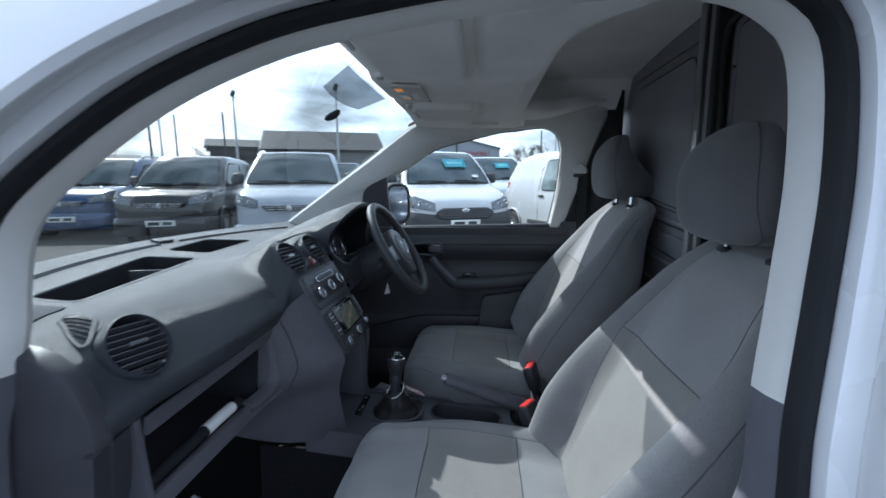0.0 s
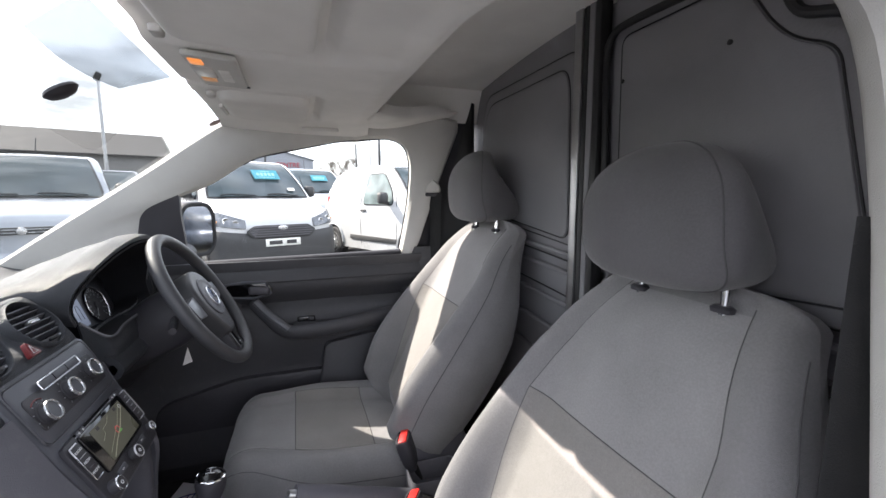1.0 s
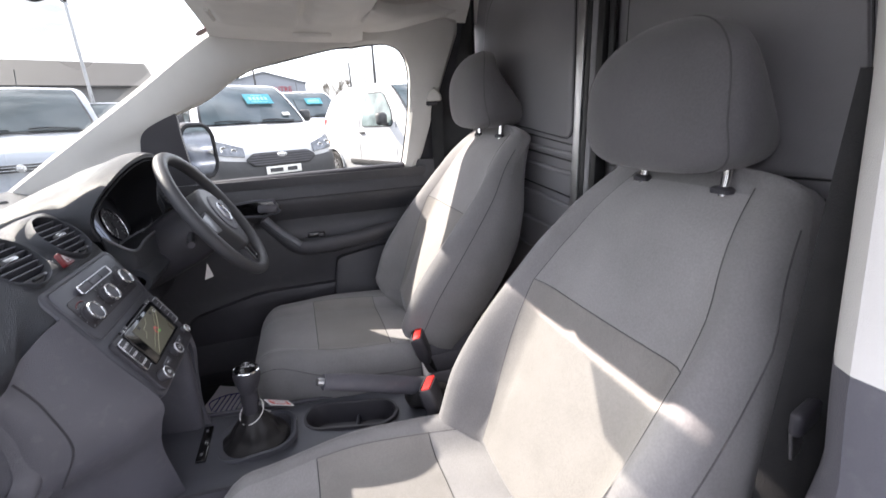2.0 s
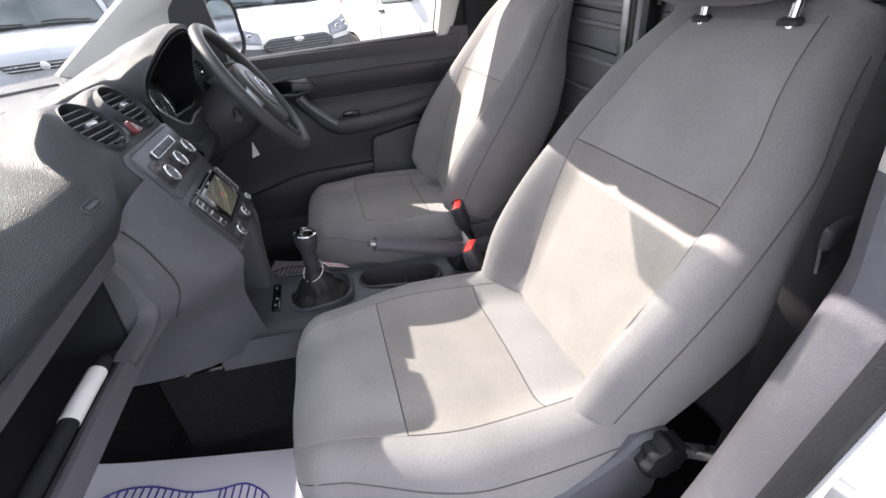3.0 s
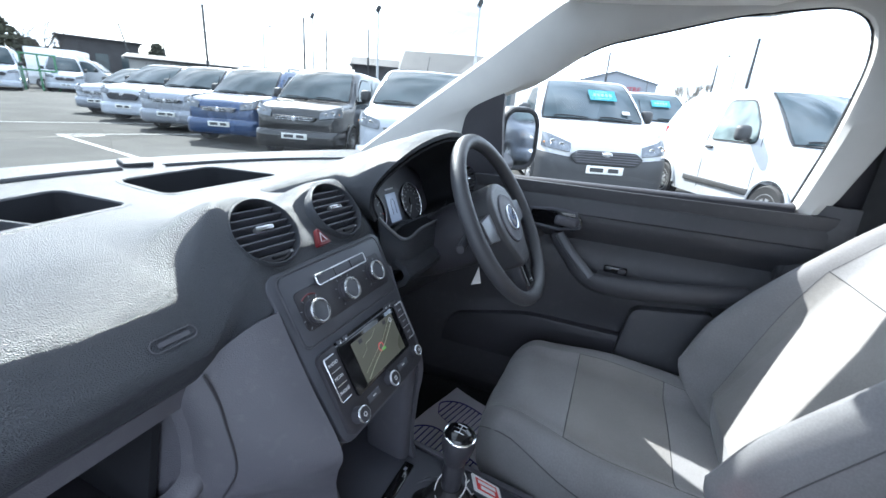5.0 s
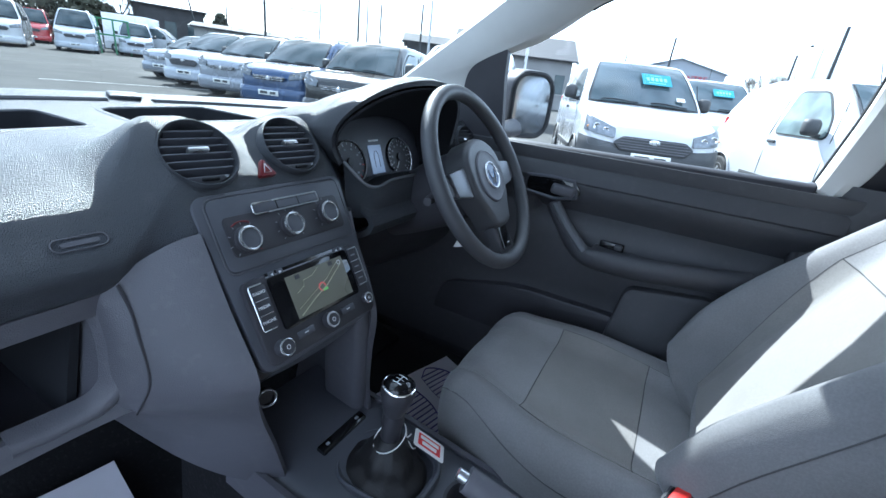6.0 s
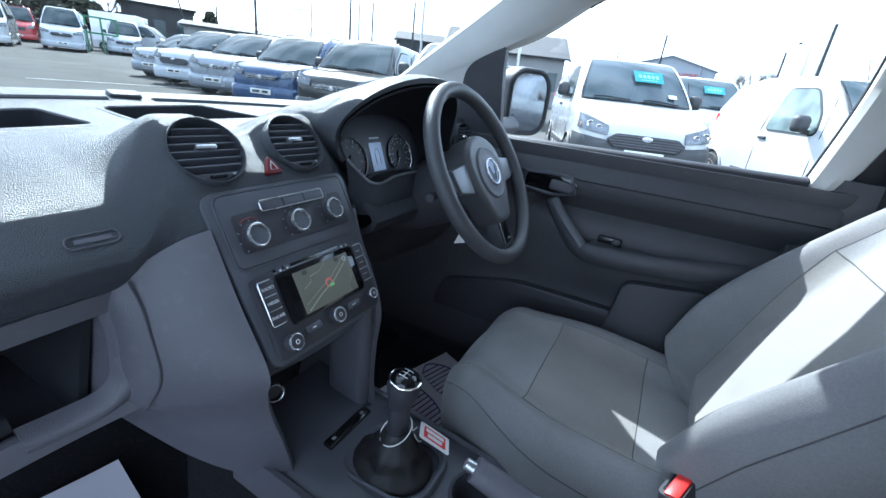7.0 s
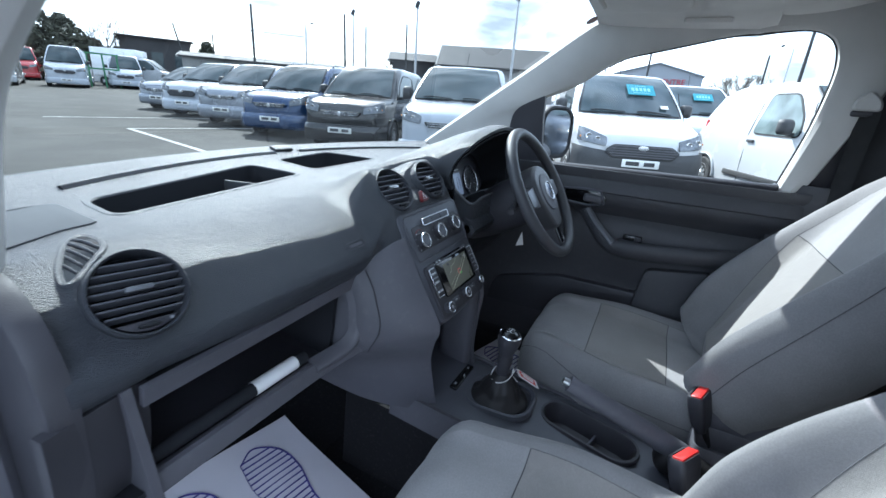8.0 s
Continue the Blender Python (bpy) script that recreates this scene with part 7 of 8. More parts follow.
def parked_van(label, at, turn, colour, L=4.4, W=1.80, H=1.84, hood=0.95, nose=0.98, cowl=1.14, rake=0.90, grille=1, card=False, side_glass=False, bumper=None, box_top=None, group="parked vans", rails=False, door_window=None, rear=0.80, tail=0.25):
    """A parked van or van-based car. Local: nose at y 0 facing -y, x across, z up. tail: how far the rear leans forward at the roof."""
    v = thing("parked_van", label, "van", group, at=(at[0], at[1], slope(*at)))
    v.rotation_euler = (0, 0, radians(turn))
    hw, belt, tumble = W / 2, cowl - 0.08, 0.25

    def sx(z):
        return hw - tumble * max(0.0, z - belt) ** 1.12 - 0.06 * max(0.0, 0.55 - z)
    roof_y = hood + rake
    # (y, height, share of the width): rounded nose in plan, domed bonnet, raked screen, roof, tail
    prof = [(0.0, nose - 0.22, 0.70), (0.012, nose - 0.13, 0.78), (0.04, nose - 0.075, 0.85), (0.09, nose - 0.035, 0.905), (0.17, nose, 0.945), (0.30, nose + (cowl - nose) * 0.34, 0.972), (hood * 0.55, nose + (cowl - nose) * 0.62, 0.988), (hood * 0.8, cowl - 0.030, 1.0), (hood, cowl, 1.0)]
    for k in range(1, 9):
        f = k / 8
        prof.append((hood + rake * f, cowl + (H - 0.045 - cowl) * (math.sin(f * math.pi / 2) * 0.35 + f * 0.65), 1.0))
    prof += [(roof_y + 0.18, H - 0.016, 1.0), (roof_y + 0.5, H - 0.002, 1.0), (roof_y + 0.9, H, 1.0), (L - tail - 0.35, H - 0.012, 1.0), (L - tail - 0.08, H - 0.05, 0.995), (L - tail * 0.62, H - 0.16, 0.985), (L - tail * 0.30, H - 0.42, 0.975), (L - 0.03, H - 0.78, 0.965), (L, H - 0.95, 0.93)]

    def front_y(share):
        """How far back the rounded nose lies at a share of the half width."""
        for a, b in zip(prof, prof[1:]):
            if b[2] >= share > a[2]:
                return a[0] + (b[0] - a[0]) * (share - a[2]) / (b[2] - a[2])
        return 0.0 if share <= prof[0][2] else 0.42

    def section(y, zt, k):
        zb = 0.24
        r = min(0.15, (zt - zb) * 0.35)
        pts = []
        side = [zb, zb + 0.05, 0.45, 0.62, 0.80, belt, (belt + zt - r) / 2, zt - r]
        for z in sorted(min(z, zt - r) for z in side):
            pts.append((sx(z) * k, y, z))
        xt = sx(zt - r) * k
        for a in (15, 30, 45, 60, 75, 90):
            pts.append((xt - r * (1 - math.cos(radians(a))), y, zt - r + r * math.sin(radians(a))))
        for f in (0.66, 0.33):
            pts.append(((xt - r) * f, y, zt + 0.014 * (1 - f)))
        return pts + [(0, y, zt + 0.016)] + [(-x, yy, z) for x, yy, z in reversed(pts)]
    link("body", loft([section(*p) for p in prof]), colour, v, angle=42)

    # windscreen, bowed, inside painted pillars and a black edge
    def ws(u, w, lift=0.0):
        f = 0.02 + 0.90 * w
        y = hood + rake * f
        z = cowl + (H - 0.045 - cowl) * (math.sin(f * math.pi / 2) * 0.35 + f * 0.65)
        x = 2 * u - 1
        half = sx(z) - 0.105 - 0.02 * w
        return Vector((x * half * (1 - 0.02 * (2 * w - 1) ** 6 * abs(x)), y - 0.030 - lift * 0.6 - 0.075 * (1 - x * x) * (1 - 0.45 * w), z + 0.026 + lift * 0.7 - 0.012 * x * x))
    link("screen_edge", sheet(lambda u, w: ws(-0.022 + 1.044 * u, -0.02 + 1.04 * w, -0.006), 14, 10, 0.01), M_GLOSSBLACK, v, "black edge of the windscreen")
    link("windscreen", sheet(ws, 16, 12, 0.006), M_WINDOW, v, "dark reflecting windscreen")
    for s in (-0.40, 0.06):
        link("wiper", tube([ws(0.5 + s + 0.34 * k / 5, 0.015 + 0.015 * math.sin(k), 0.020) for k in range(6)], 0.011, 6), M_SEAL, v)
    if card:
        p, du, dw = ws(0.64, 0.52), ws(0.74, 0.52) - ws(0.54, 0.52), ws(0.64, 0.62) - ws(0.64, 0.42)
        n_ = du.cross(dw).normalized()
        cm = facing(p + n_ * 0.035, n_, dw)
        c = link("price_card", move(box(0.44, 0.27, 0.004), cm), M_CYAN, v, "cyan price card")
        for k in range(5):
            link("figure_bar", move(box(0.042, 0.080, 0.002, (-0.13 + 0.065 * k, 0.005, 0.003)), cm), M_CARDINK, c)
        for y, w in ((0.09, 0.18), (-0.085, 0.26)):
            link("figure_bar", move(box(w, 0.012, 0.002, (0, y, 0.003)), cm), M_CARDINK, c)
        link("dealer_note", move(box(0.12, 0.08, 0.003), facing(ws(0.85, 0.14) + n_ * 0.03, n_, dw)), M_PLATE, v, "small pale note")
    # bonnet shut lines and the fold along each side
    link("bonnet_gap", tube([(x * hw * 0.80, front_y(abs(x) * 0.80) + 0.120, nose - 0.020 - 0.030 * abs(x) ** 3) for x in (k / 8 - 1 for k in range(17))], 0.005, 5), M_SEAL, v, "dark bonnet shut line")

    def side_plate(shape, lift):
        """A flat pane that stands a little proud of the leaning side."""
        za, zb_ = min(z for y, z in shape), max(z for y, z in shape)
        x_at = lambda z: sx(za) + (sx(zb_) - sx(za)) * (z - za) / (zb_ - za)
        return [(x_at(z) + lift, y, z) for y, z in shape]
    for s in (1, -1):
        wa, wb = door_window or (hood + 0.34, roof_y + 0.66)
        zb, zt = cowl + 0.005, H - 0.19
        shape = rounded_poly([(wa, zb), (wb, zb), (wb - 0.04, zt), (wa + (0.40 if door_window else rake * 0.66), zt), (wa + 0.10, zb + (zt - zb) * 0.45)], 0.09)
        outer = side_plate(offset(shape, 0.022), 0.010)
        for name, pts, m_, word in (("window_rubber", outer, M_SEAL, ""), ("side_window", side_plate(shape, 0.016), M_CLEAR if door_window else M_WINDOW, "side window")):
            link(name, loft([[(s * (x - 0.012), y, z) for x, y, z in pts], [(s * x, y, z) for x, y, z in pts]]), m_, v, word)
        if side_glass:
            ya, yb = roof_y + 0.84, L - tail - 0.30
            pts = side_plate(rounded_poly([(ya, zb), (yb + 0.10, zb), (yb, zt), (ya + 0.02, zt)], 0.08), 0.014)
            link("side_window", loft([[(s * (x - 0.012), y, z) for x, y, z in pts], [(s * x, y, z) for x, y, z in pts]]), M_WINDOW, v)
        for yy in (wa - 0.10, wb + 0.10):
            link("door_gap", tube([(s * (sx(z) + 0.001), yy + (0.25 * max(0.0, z - cowl) if yy < roof_y else 0.0), z) for z in (0.35, 0.7, cowl, H - 0.30)], 0.006, 6), M_SEAL, v)
        link("door_handle", box(0.03, 0.17, 0.045, (s * (sx(cowl - 0.12) + 0.012), wb - 0.02, cowl - 0.12), 0.012), M_BUMPER, v, "black door handle")
        link("side_strip", box(0.03, L * 0.40, 0.085, (s * (hw + 0.002), L * 0.50, 0.47), 0.01), M_BUMPER, v, "black rubbing strip")
        # mirror
        my = wa + 0.12
        mr = link("mirror", loft([[(s * (hw + 0.12) + x * k, my + dy, cowl + 0.12 + z * k) for x, z in rounded(0.19, 0.21, 0.06, 4)] for dy, k in ((-0.085, 0.45), (-0.06, 0.80), (-0.02, 1.0), (0.035, 1.0), (0.045, 0.93))]), bumper or M_BUMPER, v, "black door mirror")
        link("mirror_arm", box(0.12, 0.05, 0.05, (s * (hw + 0.02), my, cowl + 0.03), 0.012), M_BUMPER, mr)
        # wheels, each over a black disc drawn as the shade in its arch
        for wy in (0.80, L - rear):
            link("arch_shadow", lathe([(0.355, 0), (0.352, 0.012), (0.02, 0.012)], 32, (s * (hw - 0.012), wy, 0.33), (0, 90 * s, 0)), M_SEAL, v, "black disc drawn as the shade in the wheel arch")
            w_ = link("wheel", lathe([(0.20, -0.09), (0.29, -0.10), (0.315, -0.07), (0.315, 0.07), (0.29, 0.10), (0.20, 0.09)], 32, (s * (hw - 0.075), wy, 0.312), (0, 90, 0)), M_TYRE, v, "black tyre on a silver wheel")
            link("rim", lathe([(0.208, 0), (0.20, 0.014), (0.17, 0.010), (0.06, 0.024), (0.05, 0.034), (0.01, 0.034)], 32, (s * (hw + 0.002), wy, 0.312), (0, 90 * s, 0)), M_ALLOY, w_, "silver wheel trim")
            for k in range(9):
                a = 2 * math.pi * k / 9
                link("rim_slot", box(0.012, 0.030, 0.075, (s * (hw + 0.017), wy + 0.125 * math.cos(a), 0.312 + 0.125 * math.sin(a)), 0.008, 1, (math.degrees(a) - 90, 0, 0)), M_TYRE, w_)
            lip_ = [(s * (hw + 0.010), wy + 0.362 * math.cos(a), 0.33 + 0.362 * math.sin(a)) for a in (math.pi * k / 20 for k in range(21))]
            link("arch_lip", tube(lip_, 0.018, 6), bumper or colour, v)
        # headlight swept round the corner, in a dark bowl under clear plastic
        def hl(u, w, lift=0.0, s=s):
            share = 0.56 + 0.400 * u
            z = nose - 0.205 + 0.055 * u + (0.115 + 0.085 * u) * w
            y = front_y(share) - 0.014 - lift + (0.055 + 0.05 * u) * w * w
            return Vector((s * hw * (share + 0.004 * u - 0.012 * w), y, z))
        h_ = link("headlight", sheet(hl, 12, 6, -0.012 * s), M_LIGHT, v, "clear headlight")
        rimline = [hl(u, w, 0.004) for u, w in [(k / 8, 0) for k in range(9)] + [(1, k / 4) for k in range(1, 5)] + [(1 - k / 8, 1) for k in range(1, 9)] + [(0, 1 - k / 4) for k in range(1, 5)]]
        link("lamp_edge", tube(rimline, 0.007, 5), M_BUMPER, h_, "dark edge of the lamp")
        for u_, rr in ((0.35, 0.036), (0.68, 0.042)):
            link("lamp_bowl", lathe([(rr * 1.12, 0), (rr, 0.008), (rr * 0.4, 0.001)], 18, tuple(hl(u_, 0.48, 0.006)), (90, 0, 0)), M_CHROME, h_)
        link("indicator", box(0.05, 0.02, 0.030, tuple(hl(0.92, 0.30, 0.002)), 0.008), M_AMBERLENS, h_)
        link("fog_lamp", lathe([(0.058, 0), (0.05, 0.012), (0.015, 0.012)], 16, (s * hw * 0.70, front_y(0.72) - 0.035, 0.36), (90, 0, 0)), M_GLOSSBLACK, v)
        link("tail_lamp", box(0.05, 0.07, 0.40, (s * (sx(1.15) * 0.97 - 0.02), L - tail * 0.25 - 0.04, 1.08), 0.02, 2, (8, 0, 0)), M_TAIL, v, "red tail lamp")
        if rails:
            link("roof_rail", tube(spline([(s * (sx(H - 0.1) - 0.10), roof_y + 0.25, H - 0.03), (s * (sx(H - 0.1) - 0.10), roof_y + 0.35, H + 0.045), (s * (sx(H - 0.1) - 0.10), L - 0.6, H + 0.045), (s * (sx(H - 0.1) - 0.10), L - 0.5, H - 0.03)], 5), 0.016, 8), M_ALLOY, v, "silver roof rail")
    # bumper, grille, plate, badge
    zb0, zb1 = 0.22, nose - 0.30 if bumper else 0.52

    def front_bumper(u, w):
        x = 2 * u - 1
        share = min(0.985, abs(x))
        return (x * hw * 1.004, front_y(share * 0.985) - 0.045 + 0.05 * (2 * w - 1) ** 6, zb0 + (zb1 - zb0 + (0.08 * abs(x) ** 3 if bumper else 0.0)) * w)
    link("bumper", sheet(front_bumper, 30, 10, -0.03), bumper or colour, v, "front bumper")
    gz = nose - 0.245 if grille == 1 else nose - 0.215
    gshape = [(-0.40, 0.085), (0.40, 0.085), (0.52, 0.0), (0.42, -0.105), (-0.42, -0.105), (-0.52, 0.0)] if grille == 1 else [(-0.44, 0.045), (0.44, 0.045), (0.36, -0.045), (-0.36, -0.045)]
    g = link("grille", move(prism(rounded_poly(gshape, 0.035), 0.03, 0.010), facing((0, -0.052, gz), (0, -1, 0.06))), M_BUMPER, v, "black grille")
    for k in range(5 if grille == 1 else 2):
        z_ = gz + (0.060 - 0.034 * k if grille == 1 else 0.018 - 0.036 * k)
        link("grille_bar", box((0.80 + 0.16 * (1 - abs(k - 2.2) / 2.2)) if grille == 1 else 0.76, 0.020, 0.012, (0, -0.084, z_), 0.004), M_LOWER if grille == 1 else M_SATIN, g)
    badge_z = gz + (0.045 if grille == 1 else 0.0)
    link("badge", move(lathe([(0.048, 0), (0.046, 0.006), (0.01, 0.009)], 24, (0, -0.094, badge_z), (90, 0, 0)), Matrix.Translation((0, 0, badge_z)) @ Matrix.Diagonal((1.55 if grille == 1 else 1.0, 1, 0.72 if grille == 1 else 1.0, 1)) @ Matrix.Translation((0, 0, -badge_z))), M_SATIN, v, "silver badge")
    link("air_intake", box(W * 0.46, 0.02, 0.09, (0, -0.052, 0.32), 0.01), M_GLOSSBLACK, v, "dark lower intake")
    pz = nose - 0.42 if bumper else 0.43
    pl = link("number_plate", box(0.52, 0.014, 0.112, (0, -0.088, pz), 0.006), M_PLATE, v, "white number plate")
    for k, w in enumerate((0.19, 0.15)):
        link("plate_bar", box(w, 0.004, 0.058, (-0.115 + 0.235 * k, -0.0965, pz)), M_BUMPER, pl)
    link("aerial", tube([(0.0, roof_y + 0.2, H - 0.01), (0.02, roof_y + 0.34, H + 0.26)], 0.007, 6), M_SEAL, v, "thin black aerial")
    if box_top:
        link("load_box", box(W + 0.15, L * 0.56, box_top - 0.75, (0, L * 0.70, (box_top + 0.75) / 2), 0.03), M_BODY, v, "white box body")
    return v


WHITE_A, WHITE_B = paint("parked_white", (0.50, 0.51, 0.52)), paint("parked_cool_white", (0.42, 0.45, 0.50))
SILVER = paint("parked_silver", (0.25, 0.27, 0.31), 0.5)
BLACK = paint("parked_black", (0.007, 0.008, 0.010), 0.2, 0.20)
BLUE = paint("parked_blue", (0.018, 0.050, 0.130), 0.3)
STEELBLUE = paint("parked_steel_blue", (0.09, 0.105, 0.135), 0.5)
RED = paint("parked_red", (0.36, 0.02, 0.025))
T = -71.0                                 # the row stands at a slant to the lane
parked_van("white parked panel van with black bumper, grille and cyan price card", (6.05, 0.48), T + 1, WHITE_A, 4.5, 1.83, 1.89, 0.98, 0.97, 1.20, 0.86, 1, True, bumper=M_BUMPER)
parked_van("pale silver parked panel van beside a white one", (5.63, 3.38), T, WHITE_B, 4.4, 1.81, 1.86, 0.82, 1.02, 1.19, 0.95, 2, False)
parked_van("black parked van with sun glinting on its bonnet", (6.35, 6.28), T - 2, BLACK, 4.4, 1.79, 1.82, 0.95, 0.98, 1.12, 0.92, 2, False, side_glass=True)
parked_van("blue parked van with silver roof rails", (6.79, 8.82), T - 3, BLUE, 4.4, 1.79, 1.80, 0.98, 0.96, 1.10, 0.95, 2, False, side_glass=True, rails=True)
parked_van("pale silver parked van with dark lower grille", (7.46, 11.49), T - 3, SILVER, 4.3, 1.80, 1.78, 0.95, 0.98, 1.12, 0.95, 2, False, side_glass=True)
parked_van("white parked van with round nose", (8.08, 14.21), T - 3, WHITE_B, 4.2, 1.81, 1.78, 0.95, 0.97, 1.12, 0.95, 1, False, side_glass=True)
parked_van("pale blue parked car at the end of the row", (8.79, 16.82), T - 3, SILVER, 4.2, 1.76, 1.62, 1.05, 0.90, 1.03, 1.0, 2, False, side_glass=True)
parked_van("white parked van with cyan price card behind another van", (10.6, -0.45), -78.0, WHITE_B, 4.9, 1.95, 1.98, 0.90, 1.02, 1.25, 0.95, 1, True)
parked_van("small white parked van with a curved door window", (5.72, -2.66), -66.0, WHITE_A, 3.9, 1.70, 1.87, 0.80, 0.95, 1.12, 0.90, 2, False, door_window=(1.28, 2.24), rear=0.52, tail=0.62)
parked_van("tall white parked van at the far side of the yard", (13.2, 33.6), -28.0, WHITE_B, 5.9, 2.0, 2.45, 0.85, 1.15, 1.42, 0.95, 1, False, group="far vans")
parked_van("white parked dropside van at the far side of the yard", (17.2, 34.8), -30.0, WHITE_B, 5.4, 2.0, 2.25, 0.80, 1.05, 1.32, 0.95, 1, False, group="far vans")
parked_van("tall white parked van at the end of the far row", (9.6, 33.2), -24.0, WHITE_A, 5.5, 2.0, 2.40, 0.85, 1.15, 1.42, 0.95, 1, False, group="far vans")
parked_van("red parked van standing behind the far row", (15.0, 44.5), -26.0, RED, 5.2, 2.0, 2.45, 0.85, 1.15, 1.42, 0.95, 1, False, group="far vans")
parked_van("white parked box van in the far row", (22.5, 37.5), 40.0, WHITE_A, 5.6, 2.0, 2.2, 0.85, 1.10, 1.38, 0.95, 1, False, group="far vans", box_top=2.75)
parked_van("dark parked van standing behind this van", (4.3, -9.5), 168.0, STEELBLUE, 4.6, 1.85, 1.9, 0.9, 0.96, 1.2, 1.0, 2, False, group="vans behind")
parked_van("dark parked van beyond the silver van", (13.5, 5.2), T, STEELBLUE, 4.6, 1.9, 1.9, 0.9, 0.96, 1.2, 1.0, 2, False)

# frame of the dropside van's load deck
rack = thing("load_rack", "green painted steel load rack beside the far vans", "rack")
rx, ry, rz = polar(64.2, 39.0)
M_GREEN = mat("green_paint", (0.05, 0.20, 0.09), 0.5)
for dx in (-0.9, 0.0, 0.9):
    link("upright", box(0.08, 0.08, 2.2, (rx + dx, ry, rz + 1.1)), M_GREEN, rack)
for z in (1.2, 2.15):
    link("bar", box(2.0, 0.07, 0.10, (rx, ry, rz + z)), M_GREEN, rack)


# buildings
M_SLATE = mat("dark_slate_roof", (0.050, 0.048, 0.050), 0.8, 0, 0.25, 1.2, 0.6, 18.0)
M_RENDER = mat("grey_render", (0.22, 0.215, 0.21), 0.9, 0, 0.15, 0.6)
M_CLAD = mat("grey_cladding", (0.27, 0.29, 0.32), 0.5, 0, 0.06, 0.5)
M_CONCRETE = mat("pale_concrete", (0.30, 0.295, 0.28), 0.9, 0, 0.18, 0.6)


def gabled(name, label, az, d, length, depth, eave, ridge, turn, roof_m, wall_m, bays=6):
    h = thing(name, label, "building", at=polar(az, d))
    h.rotation_euler = (0, 0, radians(turn))
    L2, D2 = length / 2, depth / 2
    link("wall", loft([[(-L2, -D2, -0.6), (L2, -D2, -0.6), (L2, D2, -0.6), (-L2, D2, -0.6)], [(-L2, -D2, eave), (L2, -D2, eave), (L2, D2, eave), (-L2, D2, eave)]]), wall_m, h)
    for s in (1, -1):
        gb = bmesh.new()
        gb.faces.new([gb.verts.new(q) for q in ((s * L2, -D2, eave), (s * L2, D2, eave), (s * L2, 0, ridge))])
        bmesh.ops.solidify(gb, geom=gb.faces[:], thickness=0.2)
        link("gable", gb, wall_m, h)
        link("roof", sheet(lambda u, v: ((u - 0.5) * (length + 0.6), s * (D2 + 0.3) * (1 - v), eave - 0.1 + (ridge - eave + 0.15) * v), 12, 6, 0.12 * s), roof_m, h)
        link("barge_board", tube([(s * (L2 + 0.32), -D2 - 0.3, eave - 0.1), (s * (L2 + 0.32), 0, ridge + 0.1), (s * (L2 + 0.32), D2 + 0.3, eave - 0.1)], 0.12, 4), M_CONCRETE, h)
    link("ridge", tube([(-L2 - 0.3, 0, ridge + 0.05), (L2 + 0.3, 0, ridge + 0.05)], 0.12, 6), roof_m, h)
    for k in range(bays):
        x = -L2 + length * (k + 0.5) / bays
        for s in (1, -1):
            w = link("window", box(length / bays * 0.5, 0.06, eave * 0.4, (x, s * (D2 + 0.02), eave * 0.5)), M_WINDOW, h)
            link("sill", box(length / bays * 0.56, 0.10, 0.08, (x, s * (D2 + 0.03), eave * 0.29)), M_CONCRETE, w)
    return h


gabled("slate_building", "low building with a dark slate gabled roof and pale barge boards", 21.0, 38.0, 8.6, 7.0, 3.3, 4.9, 112, M_SLATE, M_RENDER)
gabled("brick_outbuilding", "dark outbuilding behind the parked vans", 31.5, 40.0, 3.4, 4.0, 3.6, 4.2, 122, M_SLATE, M_SLATE, 2)


def warehouse():
    h = thing("warehouse", "grey clad warehouse with red lettering on its gable", "building", at=polar(2.4, 62.0))
    h.rotation_euler = (0, 0, radians(-87))
    W2 = 5.0
    face = [(-W2, -1.0), (W2, -1.0), (W2, 5.4), (0, 6.7), (-W2, 5.4)]
    link("wall", move(prism(face, 22.0), pose(0, 0, 0, 90) @ Matrix.Diagonal((1, 1, -1, 1))), M_CLAD, h)
    for k in range(20):
        x = -W2 + 0.5 * k + 0.25
        link("cladding_rib", box(0.06, 0.04, 6.1, (x, -0.02, 2.2)), M_CLAD, h)
    for s in (1, -1):
        link("roof", sheet(lambda u, v: (s * (W2 + 0.2) * (1 - v), -0.3 + 22.6 * u, 5.35 + 1.40 * v), 8, 4, 0.1 * s), M_CLAD, h)
    letters("lettering", "VAN CENTRE", 0.86, mat("red_letters", (0.42, 0.03, 0.05), 0.5), h, pose(0.6, -0.08, 4.55, 90), 0.03, "red capital letters")
    link("roller_door", box(3.4, 0.06, 3.2, (0, -0.05, 1.0)), M_BUMPER, h)
    return h


warehouse()
long_wall = thing("boundary_wall", "long grey boundary wall and sheds behind the parked vans", "wall", kind="structure")
wp = [polar(a, d) for a, d in ((56, 52), (50, 50), (44, 48), (38, 47), (34, 46), (30, 46), (26, 50), (14, 56), (-14, 60), (-40, 60))]
for a, b in zip(wp, wp[1:]):
    a, b = Vector(a), Vector(b)
    ln = (b - a).length
    hgt = 2.9 if a.y > 28 else 1.6
    m = Matrix.Translation((a + b) / 2) @ pose(0, 0, 0, 0, 0, math.degrees(math.atan2((b - a).y, (b - a).x)))
    link("panel", move(box(ln, 0.3, hgt, (0, 0, hgt / 2 - 0.2)), m), M_SLATE if a.y > 28 else M_CLAD, long_wall)
    link("coping", move(box(ln + 0.1, 0.45, 0.15, (0, 0, hgt - 0.15)), m), M_CONCRETE, long_wall)
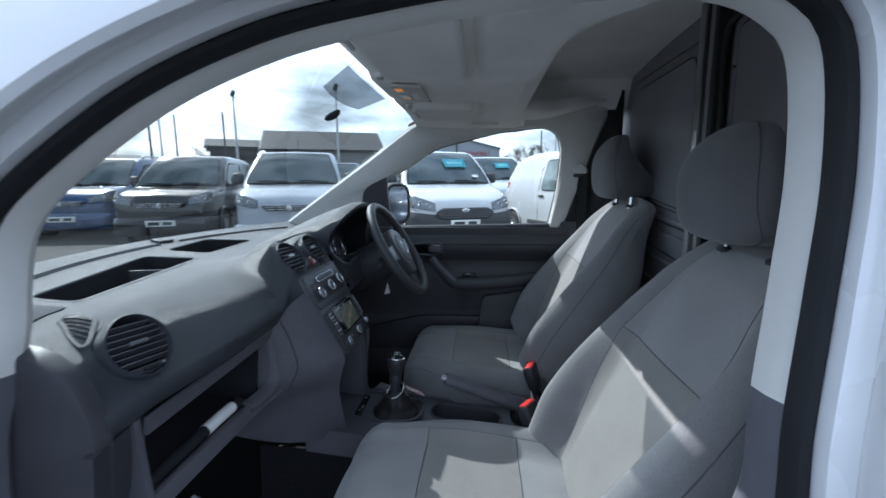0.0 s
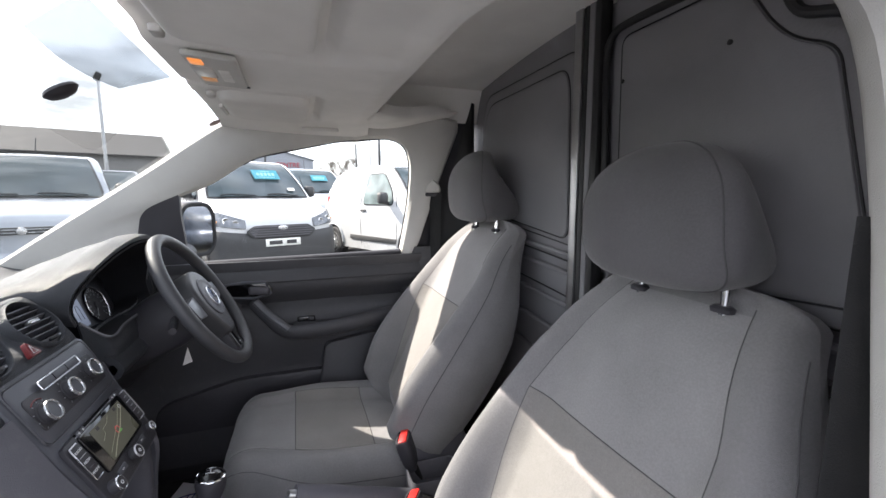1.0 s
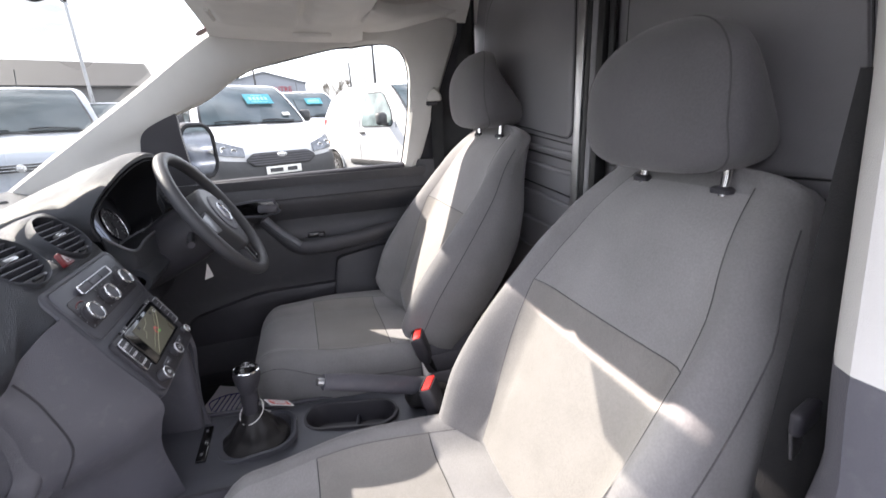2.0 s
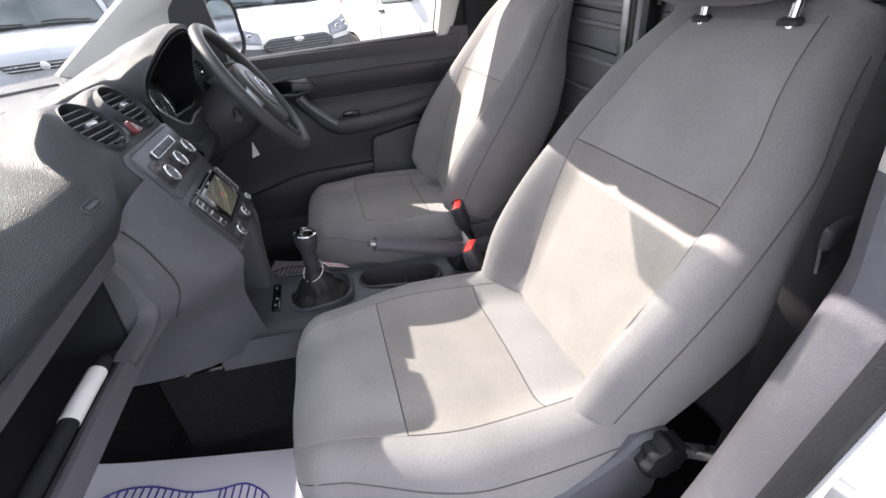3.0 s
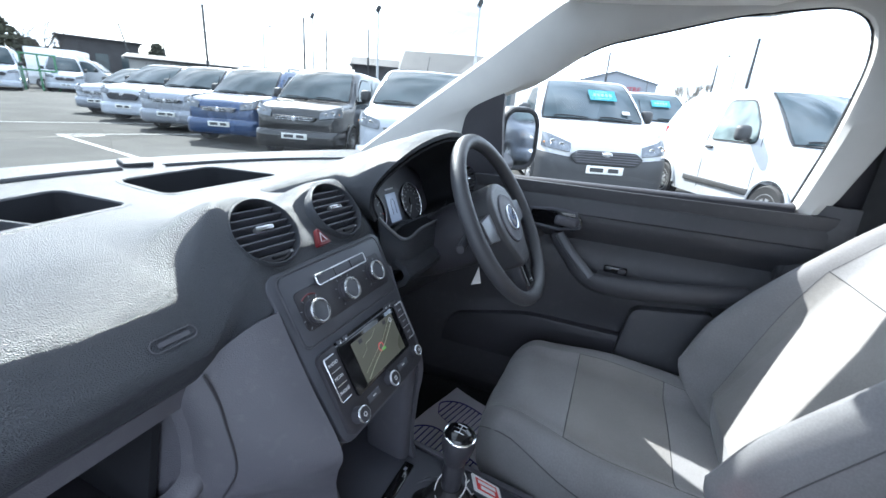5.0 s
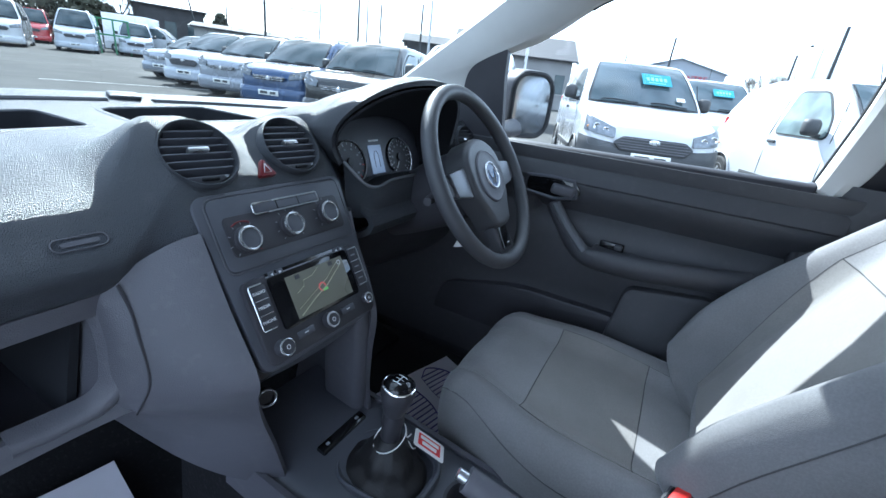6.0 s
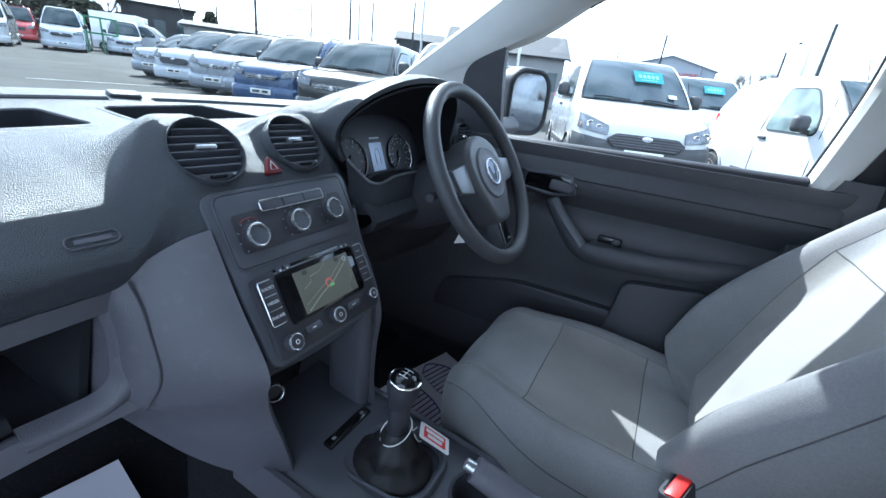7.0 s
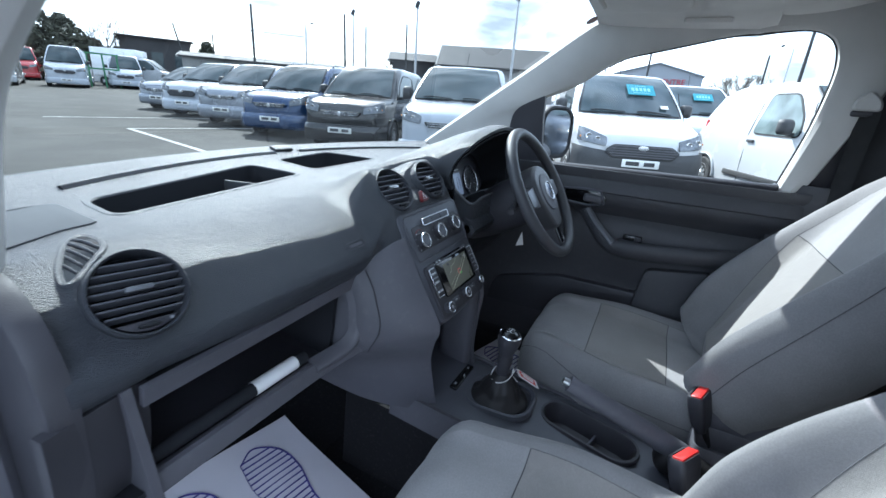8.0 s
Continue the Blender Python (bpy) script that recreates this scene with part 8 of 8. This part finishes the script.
gabled("low_office", "low pale office block with a flat dark band", 49.0, 47.0, 13.0, 5.0, 2.7, 3.0, 140, M_SLATE, M_CONCRETE, 5)
gabled("brick_block", "square dark brick block among the trees", 59.5, 58.0, 6.0, 5.0, 4.4, 4.5, 150, M_SLATE, M_SLATE, 3)


# poles with flood lamps
def pole(az, el, d, kind, lean_=0.0):
    x, y, z = polar(az, d)
    h = 1.4 - z + d * math.tan(radians(el))
    p = thing("lamp_post" if kind else "wooden_pole", "grey steel lamp post with a flood lamp" if kind else "thin dark pole at the edge of the yard", "lamp post" if kind else "pole", "yard poles", at=(x, y, z))
    top = Vector((lean_, 0, h))
    link("post", tube([(0, 0, 0), (lean_ * 0.5, 0, h * 0.5), tuple(top)], [0.085, 0.07, 0.05] if kind else [0.09, 0.075, 0.06], 10), M_STEEL if kind else M_BUMPER, p)
    if kind == 1:
        link("flood_lamp", box(0.42, 0.22, 0.34, (lean_, 0, h + 0.10), 0.05, 2, (25, 0, az)), M_BUMPER, p)
        link("lamp_arm", box(0.5, 0.06, 0.06, (lean_, 0, h - 0.08)), M_STEEL, p)
    if kind == 2:
        link("arm", tube([tuple(top), (lean_ + 0.5, 0.2, h + 0.25), (lean_ + 1.0, 0.4, h + 0.3)], 0.04, 8), M_STEEL, p)
        link("lantern", box(0.5, 0.16, 0.10, (lean_ + 1.15, 0.46, h + 0.29), 0.03), M_BUMPER, p)


for a, e, d, k, ln in ((19.2, 11.8, 24, 1, 0), (31.2, 10.4, 27, 1, 0), (38.8, 9.0, 34, 1, 0), (39.8, 8.9, 34, 0, 0), (37.3, 7.9, 40, 0, 0), (32.4, 8.5, 36, 0, 0), (56.5, 5.8, 48, 0, -1.2), (54.1, 5.3, 50, 0, 0),
                       (44.4, 7.4, 42, 2, 0.2), (3.5, 7.6, 34, 0, 0), (-10.6, 9.0, 26, 0, 0), (-7.6, 6.6, 40, 0, 0), (-9.4, 7.2, 38, 2, 0), (50.0, 8.7, 30, 0, 0), (8.1, 5.7, 44, 0, 0)):
    pole(a, e, d, k, ln)
wire = thing("overhead_wire", "thin overhead wire sagging between two poles", "wire")
a, b = Vector(polar(62, 44)) + Vector((0, 0, 6.5)), Vector(polar(44.4, 42)) + Vector((0, 0, 5.0))
link("wire", tube([a.lerp(b, k / 12) - Vector((0, 0, 1.2 * math.sin(math.pi * k / 12) * 0.4)) for k in range(13)], 0.03, 5), M_BUMPER, wire)


# trees: bare winter limbs, and an evergreen mass at the far corner
M_BARK = mat("grey_bark", (0.085, 0.072, 0.060), 0.95, 0, 0.2, 3.0, 0.5, 20.0)
M_LEAF = mat("dark_evergreen", (0.068, 0.070, 0.048), 0.9, 0, 0.4, 0.8)
rng = random.Random(7)


def bare_tree(az, el, d):
    x, y, z = polar(az, d)
    h = 1.4 - z + d * math.tan(radians(el))
    t = thing("bare_tree", "leafless tree with fine spreading twigs", "tree", "yard trees", at=(x, y, z))
    link("trunk", tube([(0, 0, -0.3), (0.1, 0, h * 0.25), (0.05, 0.1, h * 0.55)], [h * 0.035, h * 0.026, h * 0.016], 8), M_BARK, t)
    limbs, twigs = bmesh.new(), bmesh.new()

    def grow(p, dirn, ln, r, depth, bm):
        q = p + dirn * ln
        side = dirn.orthogonal().normalized() * r
        up = dirn.cross(side)
        vs = [[bm.verts.new(c + side * math.cos(a) * k + up * math.sin(a) * k) for a in (0, 2.09, 4.19)] for c, k in ((p, 1.0), (q, 0.6))]
        for i in range(3):
            bm.faces.new((vs[0][i], vs[0][(i + 1) % 3], vs[1][(i + 1) % 3], vs[1][i]))
        if depth:
            for _ in range(3 if depth > 1 else 4):
                nd = (dirn + Vector((rng.uniform(-0.8, 0.8), rng.uniform(-0.8, 0.8), rng.uniform(-0.15, 0.7)))).normalized()
                grow(p.lerp(q, rng.uniform(0.55, 1.0)), nd, ln * rng.uniform(0.55, 0.8), r * 0.55, depth - 1, limbs if depth > 2 else twigs)
    for k in range(6):
        a = 2 * math.pi * k / 6 + rng.uniform(-0.3, 0.3)
        grow(Vector((0.05, 0.05, h * (0.30 + 0.04 * k))), Vector((math.cos(a) * 0.7, math.sin(a) * 0.7, 0.9)).normalized(), h * 0.24, h * 0.011, 4, limbs)
    link("limb", limbs, M_BARK, t)
    link("twig_crown", twigs, M_BARK, t)


for a, e, d in ((63.5, 5.9, 55), (61.2, 4.9, 60), (59.0, 4.9, 62), (56.0, 4.6, 64), (32.5, 5.4, 55), (33.6, 5.6, 58), (-5.6, 5.5, 85), (-7.2, 5.2, 85), (-4.2, 4.9, 85), (-70, 17, 30), (-76, 18, 32), (-81, 16, 30), (-86, 17, 33), (-64, 15, 34)):
    bare_tree(a, e, d)


def evergreen(az, el, d, wide):
    x, y, z = polar(az, d)
    h = 1.4 - z + d * math.tan(radians(el))
    t = thing("evergreen_tree", "dark dense evergreen tree at the yard's corner", "tree", "yard trees", at=(x, y, z))
    link("trunk", tube([(0, 0, -0.3), (0, 0, h * 0.6)], [0.25, 0.12], 8), M_BARK, t)
    bm = bmesh.new()
    for _ in range(1500):
        a, f = rng.uniform(0, 2 * math.pi), rng.random() ** 0.6
        zz = h * (0.05 + 0.95 * rng.random())
        rr = wide * (1.0 - (zz / h) ** 2.2) * (0.55 + 0.45 * f) + 0.15
        c = Vector((rr * math.cos(a), rr * math.sin(a), zz))
        s = rng.uniform(0.18, 0.42)
        vs = [bm.verts.new(c + Vector((rng.uniform(-s, s), rng.uniform(-s, s), rng.uniform(-s, s)))) for _ in range(4)]
        bm.faces.new(vs[:3])
        bm.faces.new((vs[1], vs[2], vs[3]))
    link("crown", bm, M_LEAF, t, smooth=False)


for a, e, d, w in ((75, 5.6, 50, 4.0), (71.5, 5.9, 52, 3.8), (69, 6.0, 54, 3.6), (66.8, 5.2, 56, 3.0), (64.8, 3.4, 58, 2.6), (54.8, 4.2, 56, 1.2), (78.5, 5.5, 50, 4), (62.0, 3.2, 62, 3.0), (60.0, 3.0, 64, 3.0), (-73, 7, 36, 3.5), (-79, 7.5, 36, 3.5), (-84, 7, 37, 3.5)):
    evergreen(a, e, d, w)
